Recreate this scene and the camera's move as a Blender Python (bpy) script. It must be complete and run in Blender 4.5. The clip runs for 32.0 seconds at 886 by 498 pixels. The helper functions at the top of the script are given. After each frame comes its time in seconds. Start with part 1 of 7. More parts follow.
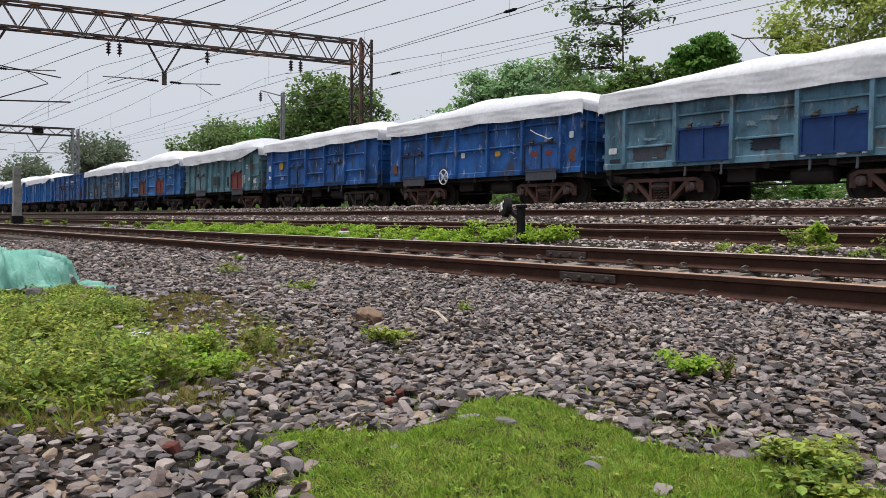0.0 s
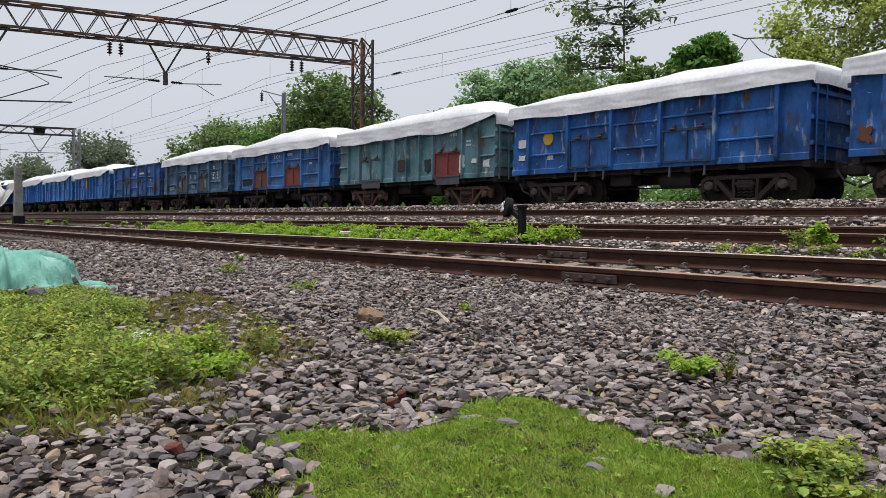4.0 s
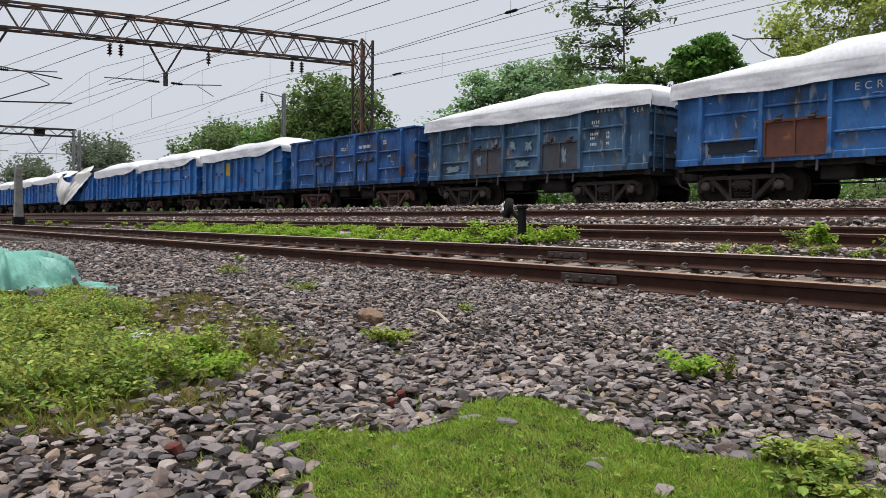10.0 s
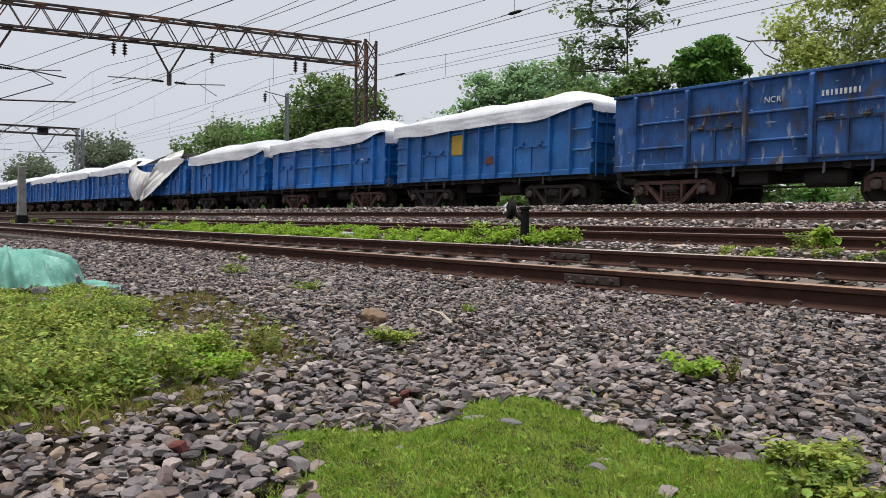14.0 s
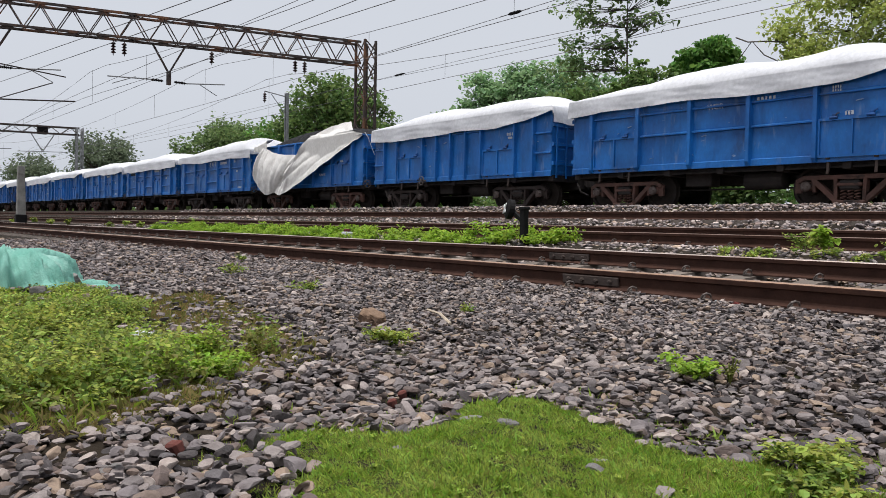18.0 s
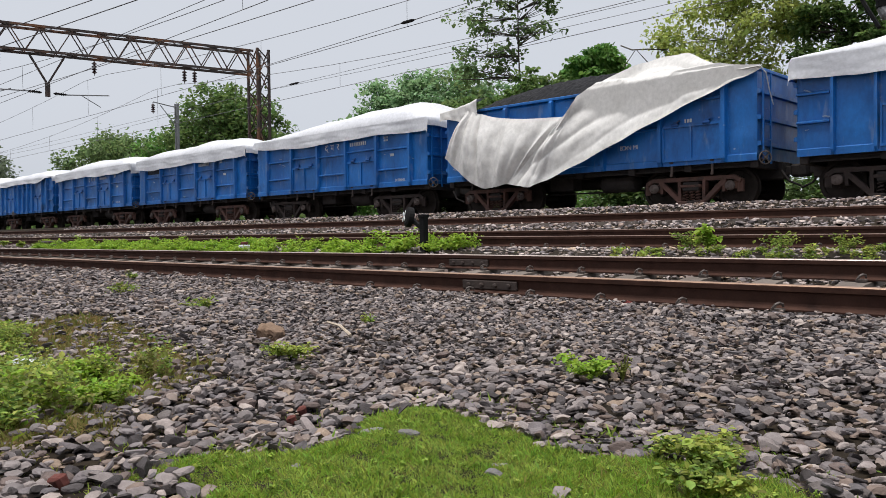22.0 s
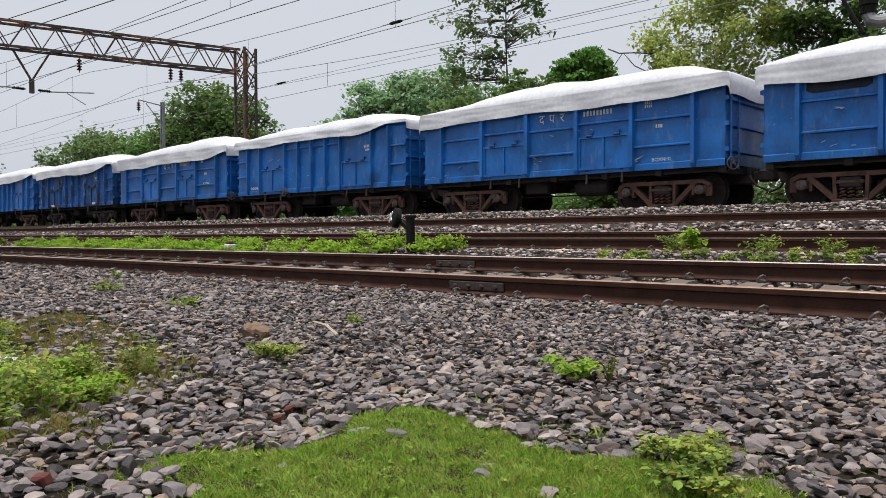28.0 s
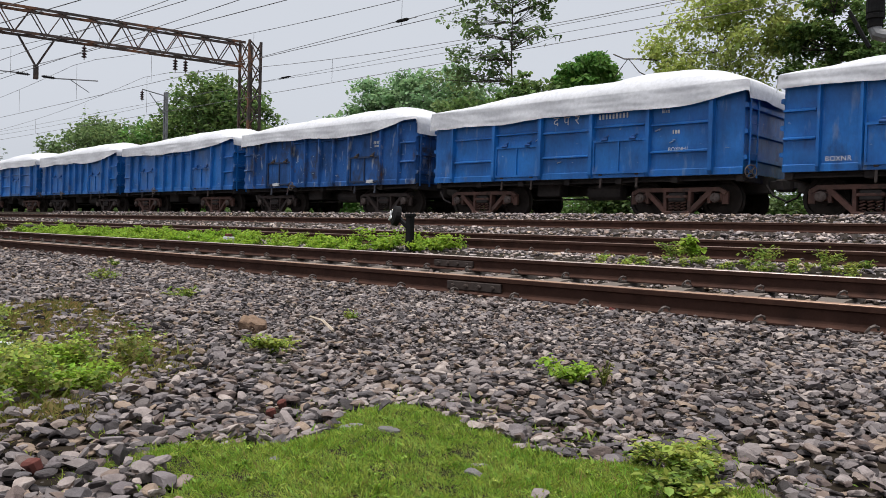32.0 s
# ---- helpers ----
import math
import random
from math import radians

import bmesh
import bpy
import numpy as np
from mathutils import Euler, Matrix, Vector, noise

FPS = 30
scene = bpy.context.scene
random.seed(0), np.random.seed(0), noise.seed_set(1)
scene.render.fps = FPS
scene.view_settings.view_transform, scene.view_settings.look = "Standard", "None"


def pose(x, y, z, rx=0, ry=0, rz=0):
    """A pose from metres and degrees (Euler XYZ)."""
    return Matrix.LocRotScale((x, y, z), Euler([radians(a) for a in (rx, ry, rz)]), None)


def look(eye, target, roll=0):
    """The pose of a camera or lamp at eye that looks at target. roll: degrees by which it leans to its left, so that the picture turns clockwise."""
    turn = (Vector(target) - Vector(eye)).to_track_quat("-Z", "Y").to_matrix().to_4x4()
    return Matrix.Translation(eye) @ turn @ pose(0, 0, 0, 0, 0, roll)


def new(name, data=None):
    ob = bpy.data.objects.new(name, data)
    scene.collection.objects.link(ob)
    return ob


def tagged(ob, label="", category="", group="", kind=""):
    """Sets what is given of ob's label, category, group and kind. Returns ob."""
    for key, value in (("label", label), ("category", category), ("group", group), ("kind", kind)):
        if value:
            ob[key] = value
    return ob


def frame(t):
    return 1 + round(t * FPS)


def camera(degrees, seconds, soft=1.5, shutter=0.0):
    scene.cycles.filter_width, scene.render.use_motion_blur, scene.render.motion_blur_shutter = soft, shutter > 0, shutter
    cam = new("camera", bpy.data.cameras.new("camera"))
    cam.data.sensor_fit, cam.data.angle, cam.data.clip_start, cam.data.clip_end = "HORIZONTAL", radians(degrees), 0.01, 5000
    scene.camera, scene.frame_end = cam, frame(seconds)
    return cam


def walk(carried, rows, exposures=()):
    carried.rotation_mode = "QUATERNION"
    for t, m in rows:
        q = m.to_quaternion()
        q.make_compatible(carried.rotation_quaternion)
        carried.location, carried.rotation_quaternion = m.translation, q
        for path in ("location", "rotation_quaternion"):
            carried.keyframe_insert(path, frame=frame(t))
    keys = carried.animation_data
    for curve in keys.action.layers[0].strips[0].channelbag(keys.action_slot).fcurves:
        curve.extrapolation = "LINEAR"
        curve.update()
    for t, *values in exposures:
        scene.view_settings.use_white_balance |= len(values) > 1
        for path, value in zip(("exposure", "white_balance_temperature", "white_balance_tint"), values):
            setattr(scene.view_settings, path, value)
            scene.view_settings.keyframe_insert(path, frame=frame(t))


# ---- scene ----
# Goods train passing on the far line of a four-track yard, seen from low beside the nearest track.
# x runs along the tracks (the train goes to +x), y away from the camera, z up.


def eye_pose(x, y, z, yaw, pitch, roll):
    """A camera pose; yaw is counted from -x towards +y."""
    a, b = radians(yaw), radians(pitch)
    way = Vector((-math.cos(a) * math.cos(b), math.sin(a) * math.cos(b), math.sin(b)))
    eye = Vector((x, y, z))
    return look(eye, eye + way, roll)


cam = camera(58.5, 32.0, soft=0.55)
walk(cam, [
    (0, eye_pose(0.000, 0.000, 0.550, 39.07, -1.88, 0.69)),
    (0.5, eye_pose(-0.001, -0.001, 0.552, 39.10, -1.90, 0.70)),
    (1, eye_pose(-0.002, -0.002, 0.553, 39.10, -1.90, 0.73)),
    (1.5, eye_pose(-0.002, -0.001, 0.553, 39.10, -1.89, 0.74)),
    (2, eye_pose(-0.002, -0.001, 0.553, 39.08, -1.90, 0.72)),
    (2.5, eye_pose(-0.002, -0.002, 0.554, 39.06, -1.91, 0.80)),
    (3, eye_pose(-0.002, -0.002, 0.554, 39.09, -1.89, 0.82)),
    (3.5, eye_pose(-0.000, -0.004, 0.553, 39.04, -1.89, 0.76)),
    (5.5, eye_pose(-0.000, -0.001, 0.554, 39.04, -1.84, 0.21)),
    (6, eye_pose(-0.002, -0.003, 0.555, 39.04, -1.87, -0.10)),
    (6.5, eye_pose(-0.003, -0.002, 0.555, 39.03, -1.86, -0.13)),
    (7, eye_pose(-0.005, -0.001, 0.555, 39.01, -1.89, -0.12)),
    (7.5, eye_pose(-0.003, -0.001, 0.554, 39.00, -1.85, -0.13)),
    (8, eye_pose(-0.002, -0.001, 0.553, 38.99, -1.87, -0.04)),
    (8.5, eye_pose(-0.002, -0.000, 0.552, 39.00, -1.85, -0.14)),
    (9, eye_pose(-0.001, 0.001, 0.551, 39.00, -1.87, 0.29)),
    (9.5, eye_pose(0.000, -0.001, 0.551, 38.99, -1.82, 0.49)),
    (10, eye_pose(0.002, -0.003, 0.551, 38.99, -1.83, 0.66)),
    (10.5, eye_pose(-0.000, -0.002, 0.550, 38.93, -1.82, 0.70)),
    (11, eye_pose(-0.002, -0.002, 0.549, 38.98, -1.85, 0.78)),
    (11.5, eye_pose(-0.002, -0.003, 0.549, 38.95, -1.81, 0.78)),
    (12, eye_pose(-0.003, -0.005, 0.549, 38.93, -1.80, 0.83)),
    (12.5, eye_pose(-0.001, -0.008, 0.549, 38.91, -1.81, 0.83)),
    (13, eye_pose(0.001, -0.011, 0.548, 38.85, -1.78, 0.93)),
    (13.5, eye_pose(0.000, -0.010, 0.549, 38.87, -1.81, 0.97)),
    (14, eye_pose(0.000, -0.009, 0.550, 38.83, -1.78, 0.96)),
    (14.5, eye_pose(0.001, -0.009, 0.549, 38.87, -1.76, 1.00)),
    (16.5, eye_pose(-0.002, -0.007, 0.550, 38.84, -1.76, 1.04)),
    (17, eye_pose(0.000, -0.009, 0.551, 38.86, -1.76, 1.06)),
    (17.5, eye_pose(0.000, -0.006, 0.551, 38.88, -1.76, 1.06)),
    (18, eye_pose(0.001, -0.004, 0.550, 38.87, -1.77, 1.07)),
    (18.5, eye_pose(0.004, -0.001, 0.551, 38.87, -1.76, 1.04)),
    (19, eye_pose(0.007, 0.001, 0.552, 39.10, -1.75, 1.09)),
    (19.5, eye_pose(0.010, 0.001, 0.553, 39.41, -1.75, 0.58)),
    (20, eye_pose(0.008, 0.002, 0.554, 41.56, -1.61, 0.56)),
    (20.5, eye_pose(0.006, 0.005, 0.554, 42.61, -1.39, 0.22)),
    (21, eye_pose(0.007, 0.005, 0.556, 43.82, -1.33, 0.15)),
    (21.5, eye_pose(0.011, 0.007, 0.557, 45.16, -1.15, -0.49)),
    (22, eye_pose(0.015, 0.009, 0.558, 45.97, -1.18, -0.73)),
    (22.5, eye_pose(0.015, 0.011, 0.558, 46.51, -1.12, -1.11)),
    (23, eye_pose(0.015, 0.008, 0.558, 46.93, -1.13, -1.27)),
    (23.5, eye_pose(0.014, 0.009, 0.557, 46.99, -1.11, -1.23)),
    (24, eye_pose(0.013, 0.010, 0.556, 46.99, -1.13, -1.25)),
    (24.5, eye_pose(0.012, 0.011, 0.557, 46.98, -1.14, -1.24)),
    (25, eye_pose(0.010, 0.009, 0.556, 46.97, -1.12, -1.12)),
    (25.5, eye_pose(0.010, 0.009, 0.556, 46.96, -1.12, -1.07)),
    (27.5, eye_pose(0.009, 0.006, 0.554, 46.96, -1.13, -0.30)),
    (28, eye_pose(0.008, 0.006, 0.554, 46.97, -1.10, -0.27)),
    (28.5, eye_pose(0.010, 0.008, 0.554, 46.91, -1.10, -0.21)),
    (29, eye_pose(0.011, 0.010, 0.554, 46.93, -1.11, -0.03)),
    (29.5, eye_pose(0.010, 0.010, 0.553, 46.99, -1.12, 0.44)),
    (30, eye_pose(0.009, 0.010, 0.552, 47.03, -1.11, 0.68)),
    (30.5, eye_pose(0.010, 0.010, 0.552, 47.01, -1.11, 0.91)),
    (31, eye_pose(0.012, 0.010, 0.552, 47.05, -1.12, 0.89)),
    (31.5, eye_pose(0.009, 0.010, 0.552, 47.05, -1.15, 1.34)),
    (32, eye_pose(0.005, 0.009, 0.551, 47.06, -1.12, 1.65)),
])

# ---- light: bright overcast ----
SUN_ELEVATION, SUN_ROTATION = radians(80), radians(194)
world = bpy.data.worlds.new("overcast")
scene.world = world
world.use_nodes = True
wn = world.node_tree
sky = wn.nodes.new("ShaderNodeTexSky")
sky.sky_type, sky.sun_disc = "NISHITA", False
sky.sun_elevation, sky.sun_rotation = SUN_ELEVATION, SUN_ROTATION
sky.dust_density, sky.air_density = 4.0, 1.0
veil = wn.nodes.new("ShaderNodeHueSaturation")
veil.inputs["Saturation"].default_value = 0.10
cloud = wn.nodes.new("ShaderNodeMix")
cloud.data_type = "RGBA"
cloud.inputs[0].default_value = 0.75
cloud.inputs[7].default_value = (6.55, 6.95, 7.75, 1)
back = wn.nodes["Background"]
wn.links.new(sky.outputs[0], veil.inputs["Color"])
wn.links.new(veil.outputs[0], cloud.inputs[6])
wn.links.new(cloud.outputs[2], back.inputs[0])
back.inputs[1].default_value = 0.11
sun = new("sun", bpy.data.lights.new("sun", "SUN"))
sun.data.energy, sun.data.angle, sun.data.color = 3.9, radians(32), (1.0, 0.97, 0.93)
sun.matrix_world = look((0, 0, 0), (0.06, 0.25, -1.5))


# ---- materials ----
def surface(name, c1, c2, scale=4.0, rough=0.8, metal=0.0, bump=0.15, fine=60.0, third=None, third_scale=1.2, third_at=0.58,
            island=0.0, stretch=(1, 1, 1), shift=0.0, specular=0.4, jitter=0.0, through_light=0.0):
    """A node material: two colours mixed by noise, a third in patches (rust, stains), fine grain, bump."""
    m = bpy.data.materials.new(name)
    m.use_nodes = True
    n, l = m.node_tree.nodes, m.node_tree.links
    p = n["Principled BSDF"]
    p.inputs["Metallic"].default_value = metal
    p.inputs["Specular IOR Level"].default_value = specular
    tc, mp = n.new("ShaderNodeTexCoord"), n.new("ShaderNodeMapping")
    mp.inputs["Scale"].default_value = stretch
    mp.inputs["Location"].default_value = (shift, shift * 0.37, shift * 0.11)
    l.new(tc.outputs["Object"], mp.inputs[0])

    def noise_node(sc, detail=5.0):
        t = n.new("ShaderNodeTexNoise")
        t.inputs["Scale"].default_value, t.inputs["Detail"].default_value, t.inputs["Roughness"].default_value = sc, detail, 0.62
        l.new(mp.outputs[0], t.inputs["Vector"])
        return t.outputs["Fac"]

    def ramp(source, a, b):
        r = n.new("ShaderNodeMapRange")
        r.inputs["From Min"].default_value, r.inputs["From Max"].default_value = a, b
        l.new(source, r.inputs["Value"])
        return r.outputs["Result"]

    def mix(fac, a, b, kind="MIX"):
        x = n.new("ShaderNodeMix")
        x.data_type, x.blend_type = "RGBA", kind
        for socket, value in ((0, fac), (6, a), (7, b)):
            if isinstance(value, (int, float)):
                x.inputs[socket].default_value = value
            elif isinstance(value, tuple):
                x.inputs[socket].default_value = (*value, 1)
            else:
                l.new(value, x.inputs[socket])
        return x.outputs[2]

    col = mix(ramp(noise_node(scale), 0.32, 0.68), c1, c2)
    grain = noise_node(fine, 3.0)
    col = mix(0.35, col, mix(ramp(grain, 0.3, 0.7), (0.45, 0.45, 0.45), (1.0, 1.0, 1.0)), "MULTIPLY")
    if third:
        col = mix(ramp(noise_node(third_scale, 8.0), third_at, third_at + 0.10), col, third)
    if island:
        g = n.new("ShaderNodeNewGeometry")
        v = n.new("ShaderNodeHueSaturation")
        l.new(ramp(g.outputs["Random Per Island"], 0, 1), v.inputs["Value"])
        r = v.inputs["Value"].links[0].from_node
        r.inputs["To Min"].default_value, r.inputs["To Max"].default_value = 1 - island, 1 + island
        l.new(col, v.inputs["Color"])
        col = v.outputs[0]
    if jitter:
        o = n.new("ShaderNodeObjectInfo")
        v = n.new("ShaderNodeHueSaturation")
        r = n.new("ShaderNodeMapRange")
        r.inputs["To Min"].default_value, r.inputs["To Max"].default_value = 1 - jitter, 1 + jitter
        l.new(o.outputs["Random"], r.inputs["Value"])
        l.new(r.outputs["Result"], v.inputs["Value"])
        l.new(col, v.inputs["Color"])
        col = v.outputs[0]
    l.new(col, p.inputs["Base Color"])
    rr = ramp(noise_node(scale * 2.3), 0.3, 0.7)
    node = rr.node
    node.inputs["To Min"].default_value, node.inputs["To Max"].default_value = max(0.05, rough - 0.12), min(1.0, rough + 0.12)
    l.new(rr, p.inputs["Roughness"])
    if bump:
        b = n.new("ShaderNodeBump")
        b.inputs["Strength"].default_value, b.inputs["Distance"].default_value = bump, 0.02
        l.new(noise_node(fine * 0.5, 6.0), b.inputs["Height"])
        l.new(b.outputs[0], p.inputs["Normal"])
    if through_light:
        t = n.new("ShaderNodeBsdfTranslucent")
        l.new(col, t.inputs["Color"])
        s = n.new("ShaderNodeMixShader")
        s.inputs[0].default_value = through_light
        l.new(p.outputs[0], s.inputs[1])
        l.new(t.outputs[0], s.inputs[2])
        l.new(s.outputs[0], n["Material Output"].inputs["Surface"])
    return m


def stones_surface(name, shades):
    """Crushed stone: each piece takes one of several shades."""
    m = surface(name, (1.0, 1.0, 1.0), (0.62, 0.6, 0.6), 26.0, 0.75, bump=0.35, fine=220, specular=0.25)
    n, l = m.node_tree.nodes, m.node_tree.links
    p = n["Principled BSDF"]
    old = p.inputs["Base Color"].links[0].from_socket
    g, r, x = n.new("ShaderNodeNewGeometry"), n.new("ShaderNodeValToRGB"), n.new("ShaderNodeMix")
    r.color_ramp.interpolation = "CONSTANT"
    el = r.color_ramp.elements
    while len(el) < len(shades):
        el.new(0.5)
    for i, c in enumerate(shades):
        el[i].position, el[i].color = i / len(shades), (*c, 1)
    x.data_type, x.blend_type = "RGBA", "MULTIPLY"
    x.inputs[0].default_value = 1.0
    l.new(g.outputs["Random Per Island"], r.inputs[0])
    l.new(r.outputs[0], x.inputs[6])
    l.new(old, x.inputs[7])
    l.new(x.outputs[2], p.inputs["Base Color"])
    return m


SHADES = [(0.27, 0.25, 0.245), (0.10, 0.092, 0.094), (0.33, 0.30, 0.29), (0.19, 0.15, 0.135), (0.37, 0.335, 0.315), (0.25, 0.195, 0.16), (0.15, 0.145, 0.155), (0.30, 0.25, 0.215),
          (0.45, 0.405, 0.365), (0.24, 0.225, 0.23), (0.17, 0.155, 0.15), (0.31, 0.285, 0.275), (0.21, 0.195, 0.195), (0.075, 0.068, 0.07), (0.36, 0.28, 0.20), (0.22, 0.205, 0.215)]
SHADES = [tuple((0.2 * sum(c) / 3 + 0.8 * v) * (sum(c) / 0.66) ** 0.15 * t for v, t in zip(c, (1.085, 1.0, 0.985))) for c in SHADES]
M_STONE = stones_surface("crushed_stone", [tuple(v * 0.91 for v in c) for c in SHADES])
# The same shades about 1.6 times lighter, for siding and main line.
M_STONE_FAR = stones_surface("crushed_stone_far_lighter", [tuple(v * 1.45 for v in c) for c in SHADES])
M_SOIL = surface("soil", (0.014, 0.011, 0.008), (0.034, 0.025, 0.017), 1.7, 0.95, bump=0.6, fine=45, third=(0.05, 0.06, 0.02), third_scale=0.9, third_at=0.6, specular=0.1)
M_RAIL = surface("rail_side_rust", (0.042, 0.021, 0.016), (0.075, 0.037, 0.027), 5.0, 0.85, bump=0.3, fine=70, third=(0.022, 0.013, 0.011), third_scale=2.2, specular=0.12)
M_RAILTOP = surface("rail_head_worn", (0.62, 0.52, 0.47), (0.45, 0.33, 0.28), 1.5, 0.4, metal=0.4, bump=0.05, third=(0.17, 0.09, 0.06), third_scale=3, stretch=(0.2, 1, 1))
M_RAILTOP_DARK = surface("rail_head_rusty", (0.16, 0.10, 0.075), (0.25, 0.17, 0.14), 1.5, 0.6, metal=0.3, bump=0.05, stretch=(0.2, 1, 1))
M_RAILTOP_WARM = surface("rail_head_brown", (0.40, 0.25, 0.17), (0.30, 0.18, 0.12), 1.5, 0.45, metal=0.3, bump=0.05, stretch=(0.2, 1, 1))
M_SLEEPER = surface("sleeper_concrete", (0.21, 0.175, 0.15), (0.14, 0.115, 0.10), 3.0, 0.9, bump=0.4, fine=50, third=(0.07, 0.05, 0.04), third_scale=4, jitter=0.2)
M_CLIP = surface("clip_steel", (0.17, 0.15, 0.14), (0.10, 0.075, 0.065), 20, 0.6, metal=0.4, bump=0.1)
M_STEEL_DARK = surface("steel_brown_black", (0.035, 0.028, 0.026), (0.07, 0.048, 0.04), 4, 0.8, bump=0.25)
M_UNDER = surface("underframe_grime", (0.030, 0.027, 0.027), (0.058, 0.049, 0.046), 3, 0.9, bump=0.3, specular=0.2)
M_BOGIE = surface("bogie_brown", (0.055, 0.038, 0.033), (0.030, 0.022, 0.020), 3, 0.85, bump=0.4, third=(0.02, 0.018, 0.017), third_scale=2.5)
M_BOGIE_RED = surface("bogie_red_oxide", (0.15, 0.076, 0.06), (0.075, 0.042, 0.034), 3, 0.85, bump=0.4, third=(0.03, 0.022, 0.02), third_scale=2.5, third_at=0.55)
M_WHEEL = surface("wheel_steel", (0.045, 0.036, 0.032), (0.025, 0.021, 0.019), 5, 0.85, bump=0.2, specular=0.15)
M_CAP = surface("axle_cap", (0.075, 0.05, 0.042), (0.15, 0.12, 0.11), 9, 0.7, bump=0.2)
M_TARP = surface("white_tarpaulin", (0.69, 0.695, 0.73), (0.62, 0.625, 0.665), 1.1, 0.62, bump=0.22, fine=8, stretch=(1.2, 1, 1.3), third=(0.54, 0.54, 0.57), third_scale=0.9, third_at=0.64, specular=0.3)
M_TARP_OLD = surface("soiled_tarpaulin", (0.74, 0.72, 0.70), (0.66, 0.64, 0.615), 1.6, 0.7, bump=0.08, fine=9, third=(0.58, 0.54, 0.50), third_scale=1.3, third_at=0.66, stretch=(1, 1, 0.9), specular=0.3)
M_COAL = surface("coal", (0.010, 0.010, 0.012), (0.022, 0.022, 0.026), 12, 0.8, bump=0.3, fine=22, specular=0.2)
M_WHITE = surface("stencil_white", (0.72, 0.73, 0.74), (0.5, 0.52, 0.55), 14, 0.8, bump=0.02)
M_YELLOW = surface("sign_yellow", (0.50, 0.32, 0.03), (0.40, 0.25, 0.03), 6, 0.7, bump=0.05, third=(0.25, 0.15, 0.05), third_scale=5, third_at=0.64)
M_GANTRY = surface("gantry_rusty_steel", (0.045, 0.040, 0.040), (0.095, 0.062, 0.052), 1.4, 0.8, bump=0.2, third=(0.19, 0.085, 0.045), third_scale=0.8, third_at=0.52)
M_GALV = surface("galvanised_steel", (0.33, 0.33, 0.34), (0.22, 0.22, 0.225), 3, 0.55, metal=0.5, bump=0.1)
M_WIRE = surface("wire", (0.10, 0.095, 0.10), (0.16, 0.15, 0.155), 2, 0.6, metal=0.3, bump=0)
M_INSUL = surface("brown_insulator", (0.05, 0.022, 0.024), (0.03, 0.016, 0.018), 5, 0.3, bump=0.02)
M_BLACK = surface("black_paint", (0.008, 0.008, 0.009), (0.015, 0.014, 0.014), 6, 0.8, bump=0.2, specular=0.15)
M_CONCRETE = surface("concrete", (0.32, 0.31, 0.29), (0.21, 0.2, 0.185), 3, 0.9, bump=0.35, third=(0.12, 0.11, 0.10), third_scale=2)
M_NET = surface("green_net", (0.15, 0.42, 0.34), (0.27, 0.55, 0.47), 7, 0.85, bump=0.6, fine=120, third=(0.36, 0.58, 0.52), third_scale=3, through_light=0.15)
M_BRICK = surface("brick_red", (0.15, 0.038, 0.028), (0.085, 0.028, 0.023), 9, 0.9, bump=0.4, third=(0.09, 0.05, 0.05), third_scale=8)
M_OCHRE = surface("ochre_stone", (0.25, 0.165, 0.11), (0.17, 0.105, 0.07), 9, 0.9, bump=0.6, third=(0.13, 0.09, 0.07), third_scale=7)
M_BARK = surface("bark", (0.10, 0.08, 0.065), (0.055, 0.045, 0.038), 6, 0.95, bump=0.6, fine=25)
M_REDPAINT = surface("door_red", (0.21, 0.04, 0.034), (0.13, 0.03, 0.026), 2.0, 0.7, bump=0.15, third=(0.11, 0.05, 0.035), third_scale=2.2, third_at=0.62)
M_RUSTDOOR = surface("door_rust", (0.16, 0.06, 0.04), (0.10, 0.042, 0.032), 3.0, 0.85, bump=0.3, third=(0.30, 0.13, 0.06), third_scale=2.2, third_at=0.62)
M_DARKPATCH = surface("dark_patch", (0.012, 0.018, 0.03), (0.02, 0.028, 0.045), 3, 0.8, bump=0.1)


def leaf_surface(name, c1, c2, island=0.35, hue=0.02, clump=0.5):
    """Foliage: each leaf varies in brightness and in hue."""
    m = surface(name, c1, c2, clump, 0.6, bump=0, island=island, through_light=0.48, specular=0.3)
    n, l = m.node_tree.nodes, m.node_tree.links
    g = next(q for q in n if q.bl_idname == "ShaderNodeNewGeometry")
    v = next(q for q in n if q.bl_idname == "ShaderNodeHueSaturation")
    a, b, r = n.new("ShaderNodeMath"), n.new("ShaderNodeMath"), n.new("ShaderNodeMapRange")
    a.operation, b.operation = "MULTIPLY", "FRACT"
    a.inputs[1].default_value = 37.3
    r.inputs["To Min"].default_value, r.inputs["To Max"].default_value = 0.5 - hue, 0.5 + hue
    l.new(g.outputs["Random Per Island"], a.inputs[0])
    l.new(a.outputs[0], b.inputs[0])
    l.new(b.outputs[0], r.inputs["Value"])
    l.new(r.outputs["Result"], v.inputs["Hue"])
    return m


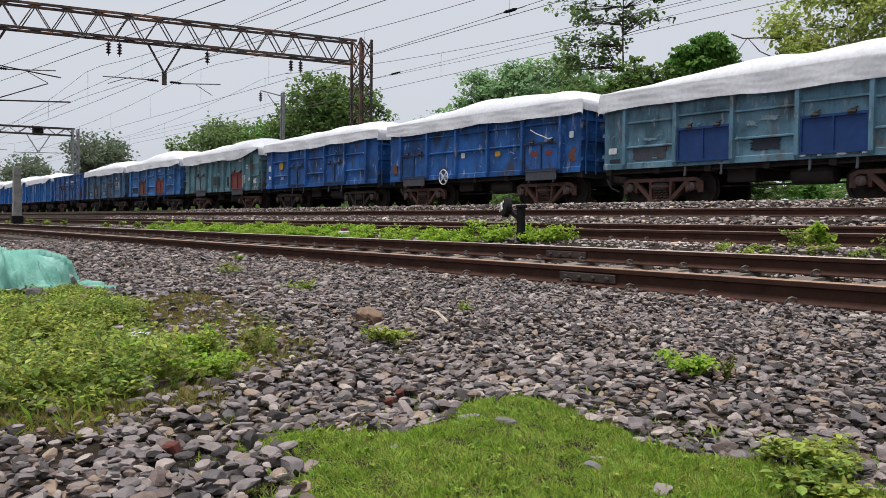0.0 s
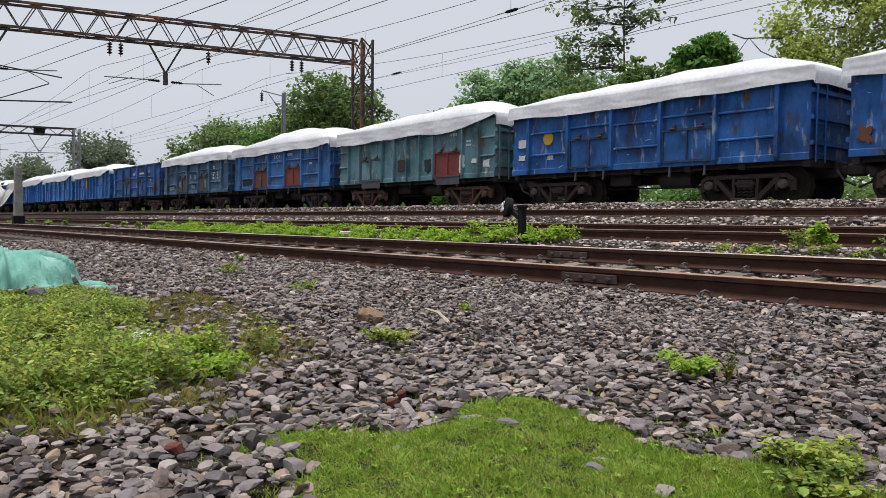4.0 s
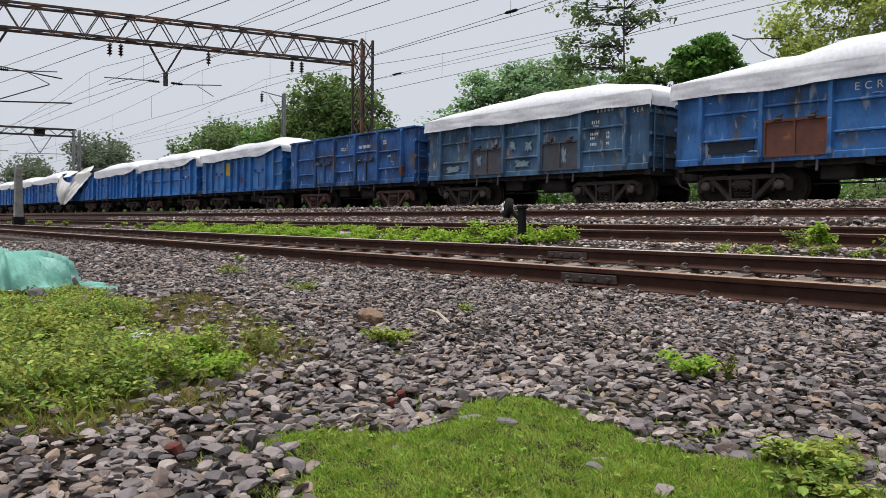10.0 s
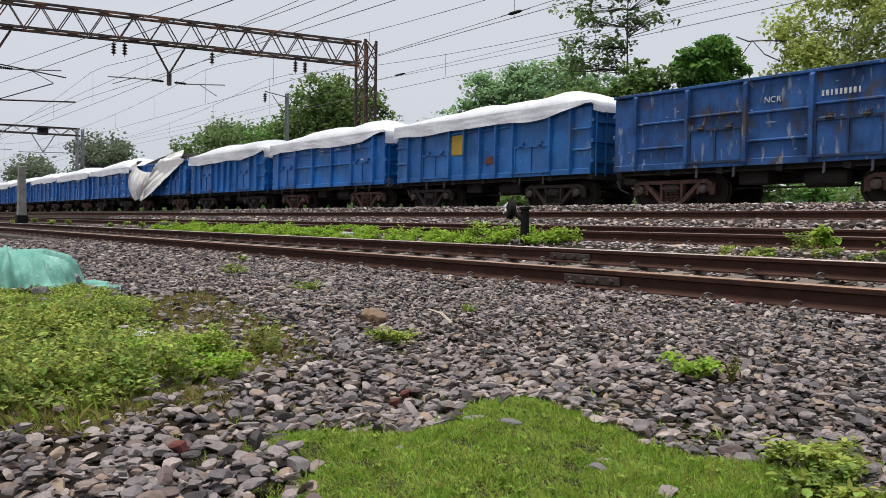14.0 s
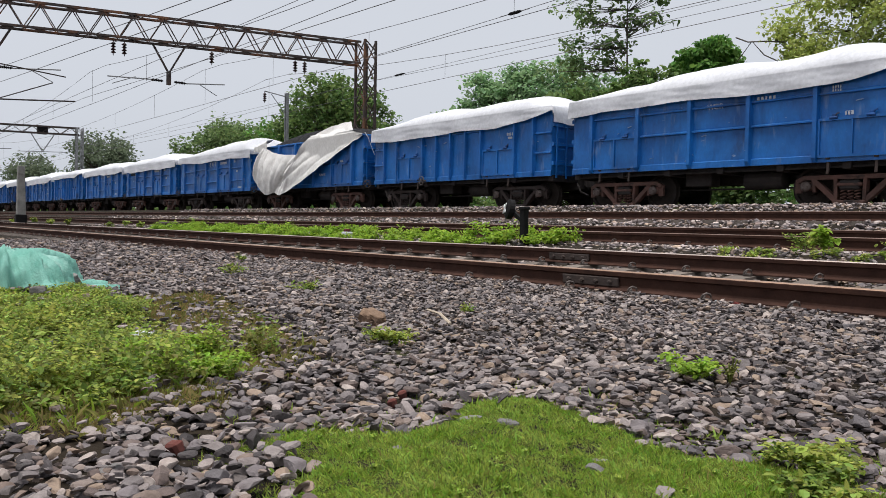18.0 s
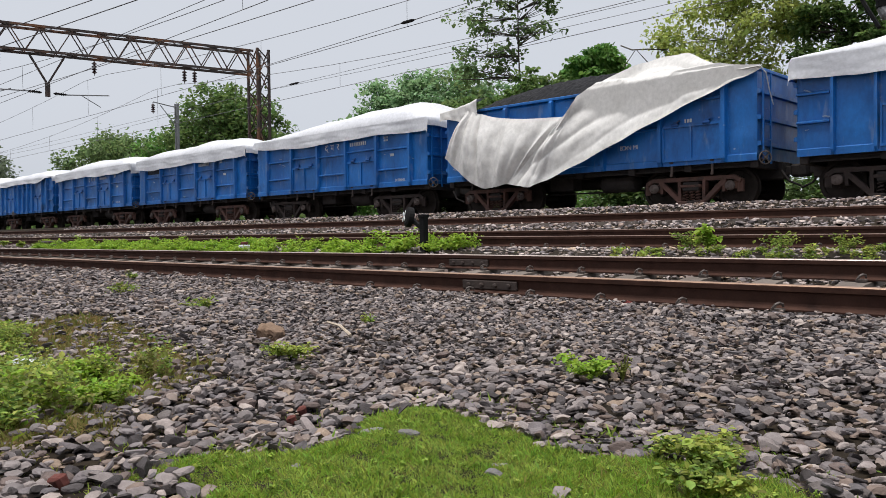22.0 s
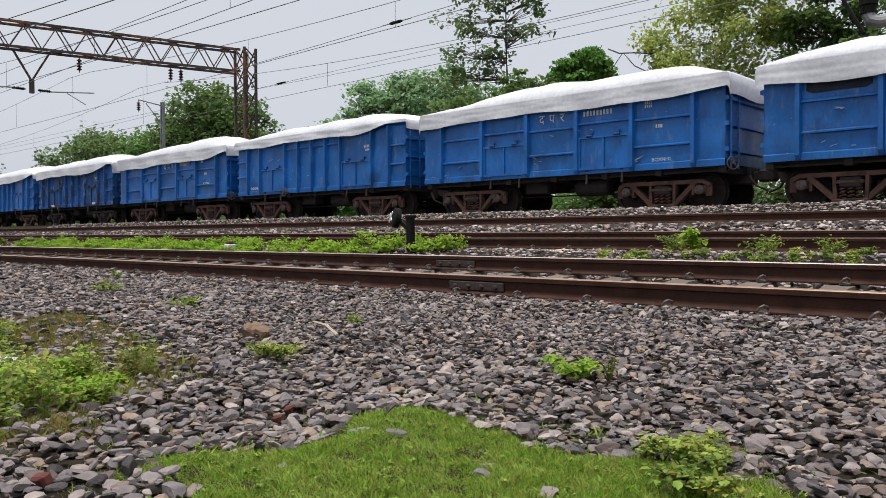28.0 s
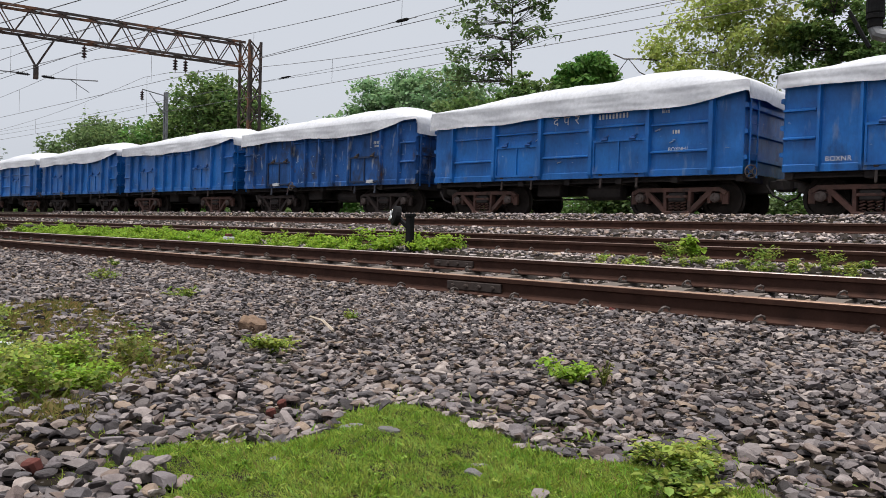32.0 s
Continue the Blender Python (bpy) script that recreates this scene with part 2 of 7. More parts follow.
L_GRASS = leaf_surface("grass_green", (0.22, 0.37, 0.035), (0.42, 0.52, 0.11), 0.5, 0.030, 14.0)
L_DRY = leaf_surface("dry_grass", (0.40, 0.32, 0.11), (0.33, 0.33, 0.09))
L_WEED = leaf_surface("weed_green", (0.13, 0.22, 0.035), (0.42, 0.47, 0.10), 0.6, 0.035, 5.0)
L_STRAW = leaf_surface("straw_grass", (0.36, 0.24, 0.10), (0.30, 0.25, 0.10))
L_OLIVE = leaf_surface("weed_olive", (0.16, 0.19, 0.045), (0.30, 0.30, 0.08), 0.5)
L_LIME = leaf_surface("weed_lime", (0.25, 0.42, 0.035), (0.33, 0.46, 0.06), 0.4)
# Tree and vine greens are lifted, the bluish one most, to carry haze and glare.
L_TREE = leaf_surface("tree_leaves", (0.095, 0.172, 0.050), (0.188, 0.276, 0.083), 0.45, 0.025)
L_TREE_DARK = leaf_surface("tree_leaves_dark", (0.143, 0.221, 0.085), (0.221, 0.305, 0.111))
L_TREE_HAZED = leaf_surface("tree_leaves_hazed_bluish", (0.216, 0.358, 0.182), (0.311, 0.459, 0.223))
L_BAMBOO = leaf_surface("bamboo_leaves", (0.396, 0.473, 0.121), (0.528, 0.583, 0.187))
L_VINE = leaf_surface("vine_leaves", (0.094, 0.237, 0.050), (0.188, 0.350, 0.075))
# Distance haze is mixed into these pale, dull greens.
L_HAZE = leaf_surface("far_tree_leaves_hazed", (0.13, 0.17, 0.10), (0.18, 0.22, 0.14), 0.2)


# ---- mesh helpers ----
def part(name, bm, material, parent=None, label=""):
    """Links a bmesh (or a mesh made earlier) as one object under parent."""
    if isinstance(bm, bmesh.types.BMesh):
        me = bpy.data.meshes.new(name)
        bm.normal_update()
        bm.to_mesh(me)
        bm.free()
    else:
        me = bm
    if not me.materials:
        me.materials.append(None)
    ob = new(name, me)
    ob.material_slots[0].link = "OBJECT"
    ob.material_slots[0].material = material
    if parent is not None:
        ob.parent = parent
    if label:
        ob["label"] = label
    return ob


CACHE = {}


def shared(key, make):
    """One mesh for all the parts that are alike."""
    if key not in CACHE:
        bm = make()
        me = bpy.data.meshes.new(key if isinstance(key, str) else str(key[0]))
        bm.normal_update()
        bm.to_mesh(me)
        bm.free()
        me.materials.append(None)
        CACHE[key] = me
    return CACHE[key]


def box(bm, x0, x1, y0, y1, z0, z1, bevel=0.0, m=None):
    vs = [bm.verts.new((x, y, z)) for x in (x0, x1) for y in (y0, y1) for z in (z0, z1)]
    fs = [bm.faces.new([vs[i] for i in q]) for q in ((0, 1, 3, 2), (4, 6, 7, 5), (0, 4, 5, 1), (2, 3, 7, 6), (0, 2, 6, 4), (1, 5, 7, 3))]
    if m is not None:
        bmesh.ops.transform(bm, matrix=m, verts=vs)
    if bevel:
        es = list({e for f in fs for e in f.edges})
        bmesh.ops.bevel(bm, geom=es, offset=bevel, segments=1, affect="EDGES")
    return vs


def bar(bm, a, b, w, h=None, sides=4, twist=0.0):
    """A straight bar from a to b with a rectangular (4 sides) or round section."""
    a, b = Vector(a), Vector(b)
    h = h or w
    d = (b - a).normalized()
    s = d.cross(Vector((0, 0, 1)))
    s = s.normalized() if s.length > 1e-4 else Vector((1, 0, 0))
    u = s.cross(d)
    rings = []
    for c in (a, b):
        ring = []
        for i in range(sides):
            q = 2 * math.pi * (i + 0.5) / sides + twist
            k = math.sqrt(2) if sides == 4 else 1.0
            ring.append(bm.verts.new(c + s * (math.cos(q) * w / 2 * k) + u * (math.sin(q) * h / 2 * k)))
        rings.append(ring)
    for i in range(sides):
        j = (i + 1) % sides
        bm.faces.new((rings[0][i], rings[0][j], rings[1][j], rings[1][i]))
    bm.faces.new(rings[0][::-1])
    bm.faces.new(rings[1])


def sweep(bm, points, radius, sides=5, taper=None):
    """A tube along points; taper gives the radius at each point."""
    pts = [Vector(p) for p in points]
    rings = []
    for i, p in enumerate(pts):
        d = (pts[min(i + 1, len(pts) - 1)] - pts[max(i - 1, 0)]).normalized()
        s = d.cross(Vector((0, 0, 1)))
        s = s.normalized() if s.length > 1e-3 else Vector((1, 0, 0))
        u = s.cross(d)
        r = taper[i] if taper else radius
        rings.append([bm.verts.new(p + s * (r * math.cos(2 * math.pi * k / sides)) + u * (r * math.sin(2 * math.pi * k / sides))) for k in range(sides)])
    for q, w in zip(rings, rings[1:]):
        for k in range(sides):
            j = (k + 1) % sides
            bm.faces.new((q[k], q[j], w[j], w[k]))
    bm.faces.new(rings[0][::-1])
    bm.faces.new(rings[-1])


def lathe(bm, profile, m, sides=16):
    """Turns a profile of (radius, height) about the local z axis of m."""
    rings = []
    for r, z in profile:
        rings.append([bm.verts.new(m @ Vector((r * math.cos(2 * math.pi * k / sides), r * math.sin(2 * math.pi * k / sides), z))) for k in range(sides)])
    for q, w in zip(rings, rings[1:]):
        for k in range(sides):
            j = (k + 1) % sides
            bm.faces.new((q[k], q[j], w[j], w[k]))
    bm.faces.new(rings[0][::-1])
    bm.faces.new(rings[-1])


def extrude_profile(bm, profile, x0, x1):
    """A closed profile of (y, z) drawn out along x."""
    a = [bm.verts.new((x0, y, z)) for y, z in profile]
    b = [bm.verts.new((x1, y, z)) for y, z in profile]
    for i in range(len(a)):
        j = (i + 1) % len(a)
        bm.faces.new((a[i], a[j], b[j], b[i]))
    bm.faces.new(a[::-1])
    bm.faces.new(b)
    bmesh.ops.recalc_face_normals(bm, faces=bm.faces)


def scatter(name, templates, places, turns, sizes, which, smooth=False):
    """One mesh from many copies of small templates (arrays of verts and of triangles)."""
    V, F, base = [], [], 0
    for k, (tv, tf) in enumerate(templates):
        sel = np.where(which == k)[0]
        if not len(sel):
            continue
        v = np.einsum("nij,vj->nvi", turns[sel], tv) * sizes[sel][:, None, :] if sizes.ndim == 2 and sizes.shape[1] == 1 else np.einsum("nij,nvj->nvi", turns[sel], tv[None] * sizes[sel][:, None, :])
        v = v + places[sel][:, None, :]
        V.append(v.reshape(-1, 3))
        f = tf[None] + (np.arange(len(sel)) * len(tv))[:, None, None] + base
        F.append(f.reshape(-1, 3))
        base += len(sel) * len(tv)
    V, F = np.concatenate(V), np.concatenate(F)
    me = bpy.data.meshes.new(name)
    me.vertices.add(len(V))
    me.vertices.foreach_set("co", V.astype(np.float32).ravel())
    me.loops.add(len(F) * 3)
    me.loops.foreach_set("vertex_index", F.astype(np.int32).ravel())
    me.polygons.add(len(F))
    me.polygons.foreach_set("loop_start", np.arange(len(F), dtype=np.int32) * 3)
    me.polygons.foreach_set("loop_total", np.full(len(F), 3, dtype=np.int32))
    me.update(calc_edges=True)
    me.polygons.foreach_set("use_smooth", np.full(len(F), bool(smooth)))
    return me


def turn_matrices(az, tilt, spin):
    """Rz(az) Rx(tilt) Rz(spin) for arrays of angles."""
    def rz(a):
        c, s, o, i = np.cos(a), np.sin(a), np.zeros_like(a), np.ones_like(a)
        return np.stack([np.stack([c, -s, o], -1), np.stack([s, c, o], -1), np.stack([o, o, i], -1)], 1)

    def rx(a):
        c, s, o, i = np.cos(a), np.sin(a), np.zeros_like(a), np.ones_like(a)
        return np.stack([np.stack([i, o, o], -1), np.stack([o, c, -s], -1), np.stack([o, s, c], -1)], 1)
    return rz(az) @ rx(tilt) @ rz(spin)


def smooth_noise(x, y, seed=0.0, scale=1.0):
    """A cheap smooth field in -1..1 on arrays."""
    x, y = x * scale + seed * 13.7, y * scale + seed * 7.3
    return (np.sin(x * 1.7 + 1.3 * np.sin(y * 1.1 + seed)) + np.sin(y * 2.1 + 1.7 * np.sin(x * 0.9)) + np.sin((x + y) * 3.3 + 2 * np.sin(x * 2.3 - y))) / 3


def inside(x, y, poly):
    """Which points lie in a polygon."""
    hit = np.zeros(x.shape, bool)
    for (ax, ay), (bx, by) in zip(poly, poly[1:] + poly[:1]):
        cross = ((ay > y) != (by > y)) & (x < (bx - ax) * (y - ay) / (by - ay + 1e-12) + ax)
        hit ^= cross
    return hit



# ---- ground: one sheet rising from the camera's side to the main line ----
PROFILE_Y = [-60, 0, 3.8, 4.3, 4.9, 7.1, 7.7, 8.4, 9.0, 9.5, 11.6, 12.0, 12.8, 15.3, 16.1, 16.7, 17.2, 18.2, 21.0, 21.8, 23.5, 26, 60, 3000]
PROFILE_Z = [0, 0, 0.0, -0.015, -0.02, 0.10, 0.14, 0.24, 0.29, 0.29, 0.38, 0.46, 0.68, 0.70, 0.90, 1.10, 1.12, 0.90, 0.90, 0.80, 0.62, 0.55, 0.5, 0.5]


GRASS_PATCH = [(-1.20, 0.62), (-1.43, 0.74), (-1.64, 0.76), (-1.78, 0.90), (-1.70, 1.05), (-1.57, 1.09), (-1.55, 1.20), (-1.60, 1.34), (-1.72, 1.46), (-1.77, 1.58), (-1.74, 1.70), (-1.52, 1.71), (-1.33, 1.69), (-1.12, 1.58), (-1.04, 1.62),
               (-0.94, 1.73), (-0.80, 1.80), (-0.55, 1.70), (-0.25, 1.5), (-0.1, 0.2)]
WEED_PATCH = [(-2.10, 0.25), (-2.20, 0.55), (-2.42, 0.80), (-2.56, 1.02), (-2.64, 1.14), (-2.9, 1.33), (-3.22, 1.43), (-3.28, 1.28), (-3.3, 1.12), (-3.70, 1.18), (-4.75, 1.50), (-6.0, 1.62), (-6.6, 0.9), (-6.6, -0.2), (-3.0, -0.3)]
BARE_PATCH = [(-2.15, 0.60), (-2.75, 1.30), (-3.1, 1.6), (-3.6, 1.75), (-4.9, 2.3), (-8.9, 3.25), (-10.0, 3.0), (-7.5, 1.9), (-4.8, 1.5), (-3.7, 1.2), (-3.3, 1.15), (-3.3, 1.5), (-2.6, 1.1), (-2.3, 0.5)]


def depth_in(x, y, poly):
    """How far inside a polygon each point lies; negative outside."""
    d = np.full(x.shape, 9.0)
    for (ax, ay), (bx, by) in zip(poly, poly[1:] + poly[:1]):
        f = np.clip(((x - ax) * (bx - ax) + (y - ay) * (by - ay)) / ((bx - ax) ** 2 + (by - ay) ** 2), 0, 1)
        d = np.minimum(d, np.hypot(x - ax - f * (bx - ax), y - ay - f * (by - ay)))
    return np.where(inside(x, y, poly), d, -d)


def ground_z(x, y):
    x, y = np.asarray(x, float), np.asarray(y, float)
    z = np.interp(y, PROFILE_Y, PROFILE_Z)
    turf = np.clip((depth_in(x, y, GRASS_PATCH) + 0.10) / 0.2, 0, 1) + 0.6 * np.clip((depth_in(x, y, WEED_PATCH) + 0.15) / 0.3, 0, 1)
    z = z + 0.026 * turf * turf * (3 - 2 * np.minimum(turf, 1))
    near = np.clip((4.3 - y) / 1.5, 0, 1)
    z = z + near * 0.035 * smooth_noise(x, y, 1, 0.9)
    return z


def build_ground():
    xs = np.concatenate([[-3000, -1500, -700, -350, -200, -120], np.arange(-90, -12, 1.5), np.arange(-12, -7, 0.25), np.arange(-7, 0.2, 0.06), np.arange(0.25, 3, 0.25), np.arange(3, 30, 3.0), [60, 150, 500, 1500, 3000]])
    ys = np.concatenate([[-3000, -800, -200, -60, -20, -6], np.arange(-2, 0, 0.2), np.arange(0, 2.2, 0.06), np.arange(2.2, 5, 0.2), np.arange(5, 26, 0.3), [30, 40, 60, 120, 300, 900, 3000]])
    X, Y = np.meshgrid(xs, ys, indexing="ij")
    Z = ground_z(X, Y)
    V = np.stack([X, Y, Z], -1).reshape(-1, 3)
    nx, ny = len(xs), len(ys)
    I = np.arange(nx * ny).reshape(nx, ny)
    F = np.stack([I[:-1, :-1], I[1:, :-1], I[1:, 1:], I[:-1, 1:]], -1).reshape(-1, 4)
    me = bpy.data.meshes.new("ground")
    me.from_pydata(V.tolist(), [], F.tolist())
    return tagged(part("ground", me, M_SOIL), "dark soil ground of a railway yard under ballast and weeds", "ground", kind="structure")


ground = build_ground()

# ---- tracks ----
TRACKS = [  # name, y and top of the two rails, whether the rail head shines
    (5.11, 0.20, 6.786, 0.30, True),
    (9.70, 0.485, 11.376, 0.575, False),
    (13.20, 0.885, 14.876, 0.885, False),
    (18.76, 1.07, 20.436, 1.07, True),
]
RAIL = [(-0.068, -0.156), (0.068, -0.156), (0.068, -0.145), (0.02, -0.128), (0.009, -0.115), (0.009, -0.048), (0.033, -0.036), (0.033, -0.006), (0.026, -0.0005),
        (-0.026, -0.0005), (-0.033, -0.006), (-0.033, -0.036), (-0.009, -0.048), (-0.009, -0.115), (-0.02, -0.128), (-0.068, -0.145)]


def sleeper_mesh():
    bm = bmesh.new()
    sec = [(-0.125, -0.21), (0.125, -0.21), (0.10, 0.0), (-0.10, 0.0)]
    rows = []
    for y, dz in ((-1.37, 0), (-0.6, 0), (-0.3, -0.03), (0.3, -0.03), (0.6, 0), (1.37, 0)):
        rows.append([bm.verts.new((x, y, z + (dz if z == 0 else 0))) for x, z in sec])
    for a, b in zip(rows, rows[1:]):
        for i in range(4):
            j = (i + 1) % 4
            bm.faces.new((a[i], a[j], b[j], b[i]))
    bm.faces.new(rows[0][::-1])
    bm.faces.new(rows[-1])
    bmesh.ops.recalc_face_normals(bm, faces=bm.faces)
    return bm


def clip_mesh():
    """A bent spring clip that holds the rail's foot."""
    bm = bmesh.new()
    sweep(bm, [(-0.03, 0.03, 0.03), (-0.04, -0.01, 0.012), (-0.03, -0.035, 0.02), (-0.005, -0.035, 0.05), (0.02, -0.02, 0.062), (0.035, 0.01, 0.05), (0.03, 0.03, 0.03)], 0.011, 6)
    box(bm, -0.05, 0.05, -0.03, 0.03, -0.01, 0.016, 0.006)
    return bm


def build_track(i, ya, za, yb, zb, shiny):
    track = new("railway_track")
    yc, zc = (ya + yb) / 2, (za + zb) / 2
    tilt = math.atan2(zb - za, yb - ya)
    track.matrix_basis = pose(0, yc, zc - 0.165, math.degrees(tilt))
    tagged(track, ("broad-gauge track with rusty brown rails on concrete sleepers in ballast", "rusty siding track with weeds along its rails",
                   "rusty rails of a main line on a ballast bank", "main line track under the goods train, ballasted")[i], "railway track", "parallel tracks", "structure")
    for s in (-1, 1):
        def rail():
            bm = bmesh.new()
            extrude_profile(bm, [(y, z) for y, z in RAIL], -420, 60)
            return bm

        def top():
            bm = bmesh.new()
            extrude_profile(bm, [(-0.027, 0.0), (0.027, 0.0), (0.031, -0.004), (-0.031, -0.004)], -420, 60)
            return bm
        r = part("rail", shared("rail", rail), M_RAIL, track)
        r.location = (0, s * 0.838, 0.165)
        t = part("rail_head", shared("rail_head", top), (M_RAILTOP if s > 0 else M_RAILTOP_WARM) if shiny else M_RAILTOP_DARK, r, "worn bright running surface" if shiny else "rusted running surface")
        t.location = (0, 0, 0.002)
    xs = np.arange(-52 if i < 2 else -40, 1.5, 0.65)
    for x in xs[::-1]:
        o = part("sleeper", shared("sleeper", sleeper_mesh), M_SLEEPER, track)
        o.location = (x, 0, 0.0)
    if i < 2:
        for x in xs[-46 if i == 0 else -24:]:
            for s in (-1, 1):
                for side in ((-1, 1) if i == 0 else (-1,)):
                    o = part("rail_clip", shared("rail_clip", clip_mesh), M_CLIP, track)
                    o.matrix_basis = pose(x + 0.03, s * 0.838 + side * 0.085, 0.012, 0, 0, 0 if side < 0 else 180) @ Matrix.Diagonal((0.8, 0.8, 0.85, 1))
    bm = bmesh.new()
    for x in np.arange(-160, xs[0] - 0.3, 0.65):
        box(bm, x - 0.12, x + 0.12, -1.37, 1.37, -0.15, -0.01)
    tagged(part("sleepers_beyond", bm, M_SLEEPER, track), kind="stuff")
    return track


track_objects = [build_track(i, *t) for i, t in enumerate(TRACKS)]


def fishplate(x, track, s):
    def make():
        bm = bmesh.new()
        box(bm, -0.3, 0.3, -0.036, -0.012, -0.125, -0.05, 0.006)
        for k in range(4):
            lathe(bm, [(0.02, 0), (0.02, 0.018), (0.012, 0.022)], pose(-0.22 + k * 0.147, -0.036, -0.088, 90), 6)
        return bm
    o = part("fishplate", shared("fishplate", make), M_STEEL_DARK, track, "bolted joint plate on the rail")
    o.location = (x, s * 0.838, 0.165)


fishplate(-4.35, track_objects[0], -1)
fishplate(-6.1, track_objects[0], 1)

# ---- goods wagons ----
PITCH, HALF, RAIL_TOP, TRAIN_Y = 10.71, 4.91, 1.07, 19.60
Z_LOW, Z_HIGH = 1.08, 3.17


def travel(t):
    """How far the rear corner of the first wagon has come at t seconds."""
    return -14.93 + 4.3088 * t + 0.0222 * t * t - 0.00007 * t ** 3


def wagon_x(k, t):
    return travel(t) + HALF - PITCH * k


def hat_post(x, z0, z1, w=0.15, deep=0.11):
    """A pressed side post of hat section with chamfered ends, on the near side (y = -1.49)."""
    bm = bmesh.new()
    sec = [(-w / 2 - 0.03, 0.0), (-w / 2 - 0.03, 0.012), (-w / 2, 0.012), (-w / 2 + 0.025, deep), (w / 2 - 0.025, deep), (w / 2, 0.012), (w / 2 + 0.03, 0.012), (w / 2 + 0.03, 0.0)]
    rows = []
    for z, k in ((z0, 0.55), (z0 + 0.10, 1.0), (z1 - 0.06, 1.0), (z1, 0.7)):
        rows.append([bm.verts.new((x + a, -1.49 - b * (k if b > 0.02 else 1), z)) for a, b in sec])
    for a, b in zip(rows, rows[1:]):
        for i in range(len(sec)):
            j = (i + 1) % len(sec)
            bm.faces.new((a[i], a[j], b[j], b[i]))
    bm.faces.new(rows[0])
    bm.faces.new(rows[-1][::-1])
    bmesh.ops.recalc_face_normals(bm, faces=bm.faces)
    return bm


def rail_between(x0, x1, z, deep=0.075, high=0.075):
    bm = bmesh.new()
    extrude_profile(bm, [(-1.49, z - high / 2), (-1.49 - deep, z - high / 2 + 0.012), (-1.49 - deep, z + 0.005), (-1.49, z + high / 2)], x0 + 0.07, x1 - 0.07)
    return bm


def side_wall():
    """One steel side sheet, 30 mm deep with its inner face, slightly dented."""
    bm = bmesh.new()
    nx, nz = 84, 16
    outer, inner = {}, {}
    for i in range(nx + 1):
        for j in range(nz + 1):
            x, z = -HALF + 2 * HALF * i / nx, 1.10 + (Z_HIGH - 0.04 - 1.10) * j / nz
            dent = (0.026 * noise.noise((x * 1.6, z * 1.9, 3.0)) + 0.013 * noise.noise((x * 4.1, z * 4.6, 5.0))) if 0 < j < nz else 0
            outer[i, j] = bm.verts.new((x, -1.49 - dent, z))
            inner[i, j] = bm.verts.new((x, -1.46, z))
    for i in range(nx):
        for j in range(nz):
            bm.faces.new((outer[i, j], outer[i + 1, j], outer[i + 1, j + 1], outer[i, j + 1])).smooth = True
            bm.faces.new((inner[i, j + 1], inner[i + 1, j + 1], inner[i + 1, j], inner[i, j]))
        bm.faces.new((outer[i, 0], inner[i, 0], inner[i + 1, 0], outer[i + 1, 0]))
        bm.faces.new((outer[i + 1, nz], inner[i + 1, nz], inner[i, nz], outer[i, nz]))
    for j in range(nz):
        bm.faces.new((outer[0, j], outer[0, j + 1], inner[0, j + 1], inner[0, j]))
        bm.faces.new((outer[nx, j + 1], outer[nx, j], inner[nx, j], inner[nx, j + 1]))
    return bm


def end_wall():
    bm = bmesh.new()
    box(bm, HALF - 0.03, HALF, -1.458, 1.458, 1.10, Z_HIGH - 0.04)
    return bm


def floor_plate():
    bm = bmesh.new()
    box(bm, -HALF + 0.03, HALF - 0.03, -1.455, 1.455, 1.095, 1.14)
    return bm


def coping():
    bm = bmesh.new()
    for y in (-1.49, 1.49):
        s = 1 if y > 0 else -1
        box(bm, -HALF - 0.03, HALF + 0.03, min(y - s * 0.05, y + s * 0.07), max(y - s * 0.05, y + s * 0.07), Z_HIGH - 0.05, Z_HIGH + 0.03, 0.012)
    for x in (-HALF, HALF):
        box(bm, x - 0.06, x + 0.06, -1.43, 1.43, Z_HIGH - 0.048, Z_HIGH + 0.028, 0.012)
    return bm


def sill():
    bm = bmesh.new()
    for s in (-1, 1):
        extrude_profile(bm, [(s * 1.46, 1.06), (s * 1.53, 1.06), (s * 1.53, 1.21), (s * 1.495, 1.235), (s * 1.46, 1.235)], -HALF, HALF)
    return bm


def centre_sill():
    bm = bmesh.new()
    box(bm, -HALF - 0.1, HALF + 0.1, -0.22, 0.22, 0.68, 1.09, 0.02)
    return bm


def crossbar(x):
    bm = bmesh.new()
    box(bm, x - 0.09, x + 0.09, -1.42, 1.42, 0.90, 1.085, 0.01)
    return bm


def solebar(s):
    bm = bmesh.new()
    extrude_profile(bm, [(s * 1.25, 0.94), (s * 1.36, 0.94), (s * 1.36, 0.97), (s * 1.29, 0.98), (s * 1.29, 1.05), (s * 1.36, 1.06), (s * 1.36, 1.088), (s * 1.25, 1.088)], -HALF, HALF)
    return bm


def brake_cylinder():
    bm = bmesh.new()
    lathe(bm, [(0.02, -0.55), (0.2, -0.52), (0.24, -0.5), (0.24, 0.5), (0.2, 0.52), (0.02, 0.55)], pose(0.9, -0.75, 0.75, 0, 90), 14)
    return bm


def brake_box():
    bm = bmesh.new()
    box(bm, -1.3, -0.5, -1.0, -0.55, 0.62, 1.0, 0.03)
    return bm


def brake_rod():
    bm = bmesh.new()
    sweep(bm, [(-2.6, -0.6, 0.62), (-1.7, -0.6, 0.55), (1.7, -0.6, 0.55), (2.6, -0.6, 0.62)], 0.025, 6)
    return bm


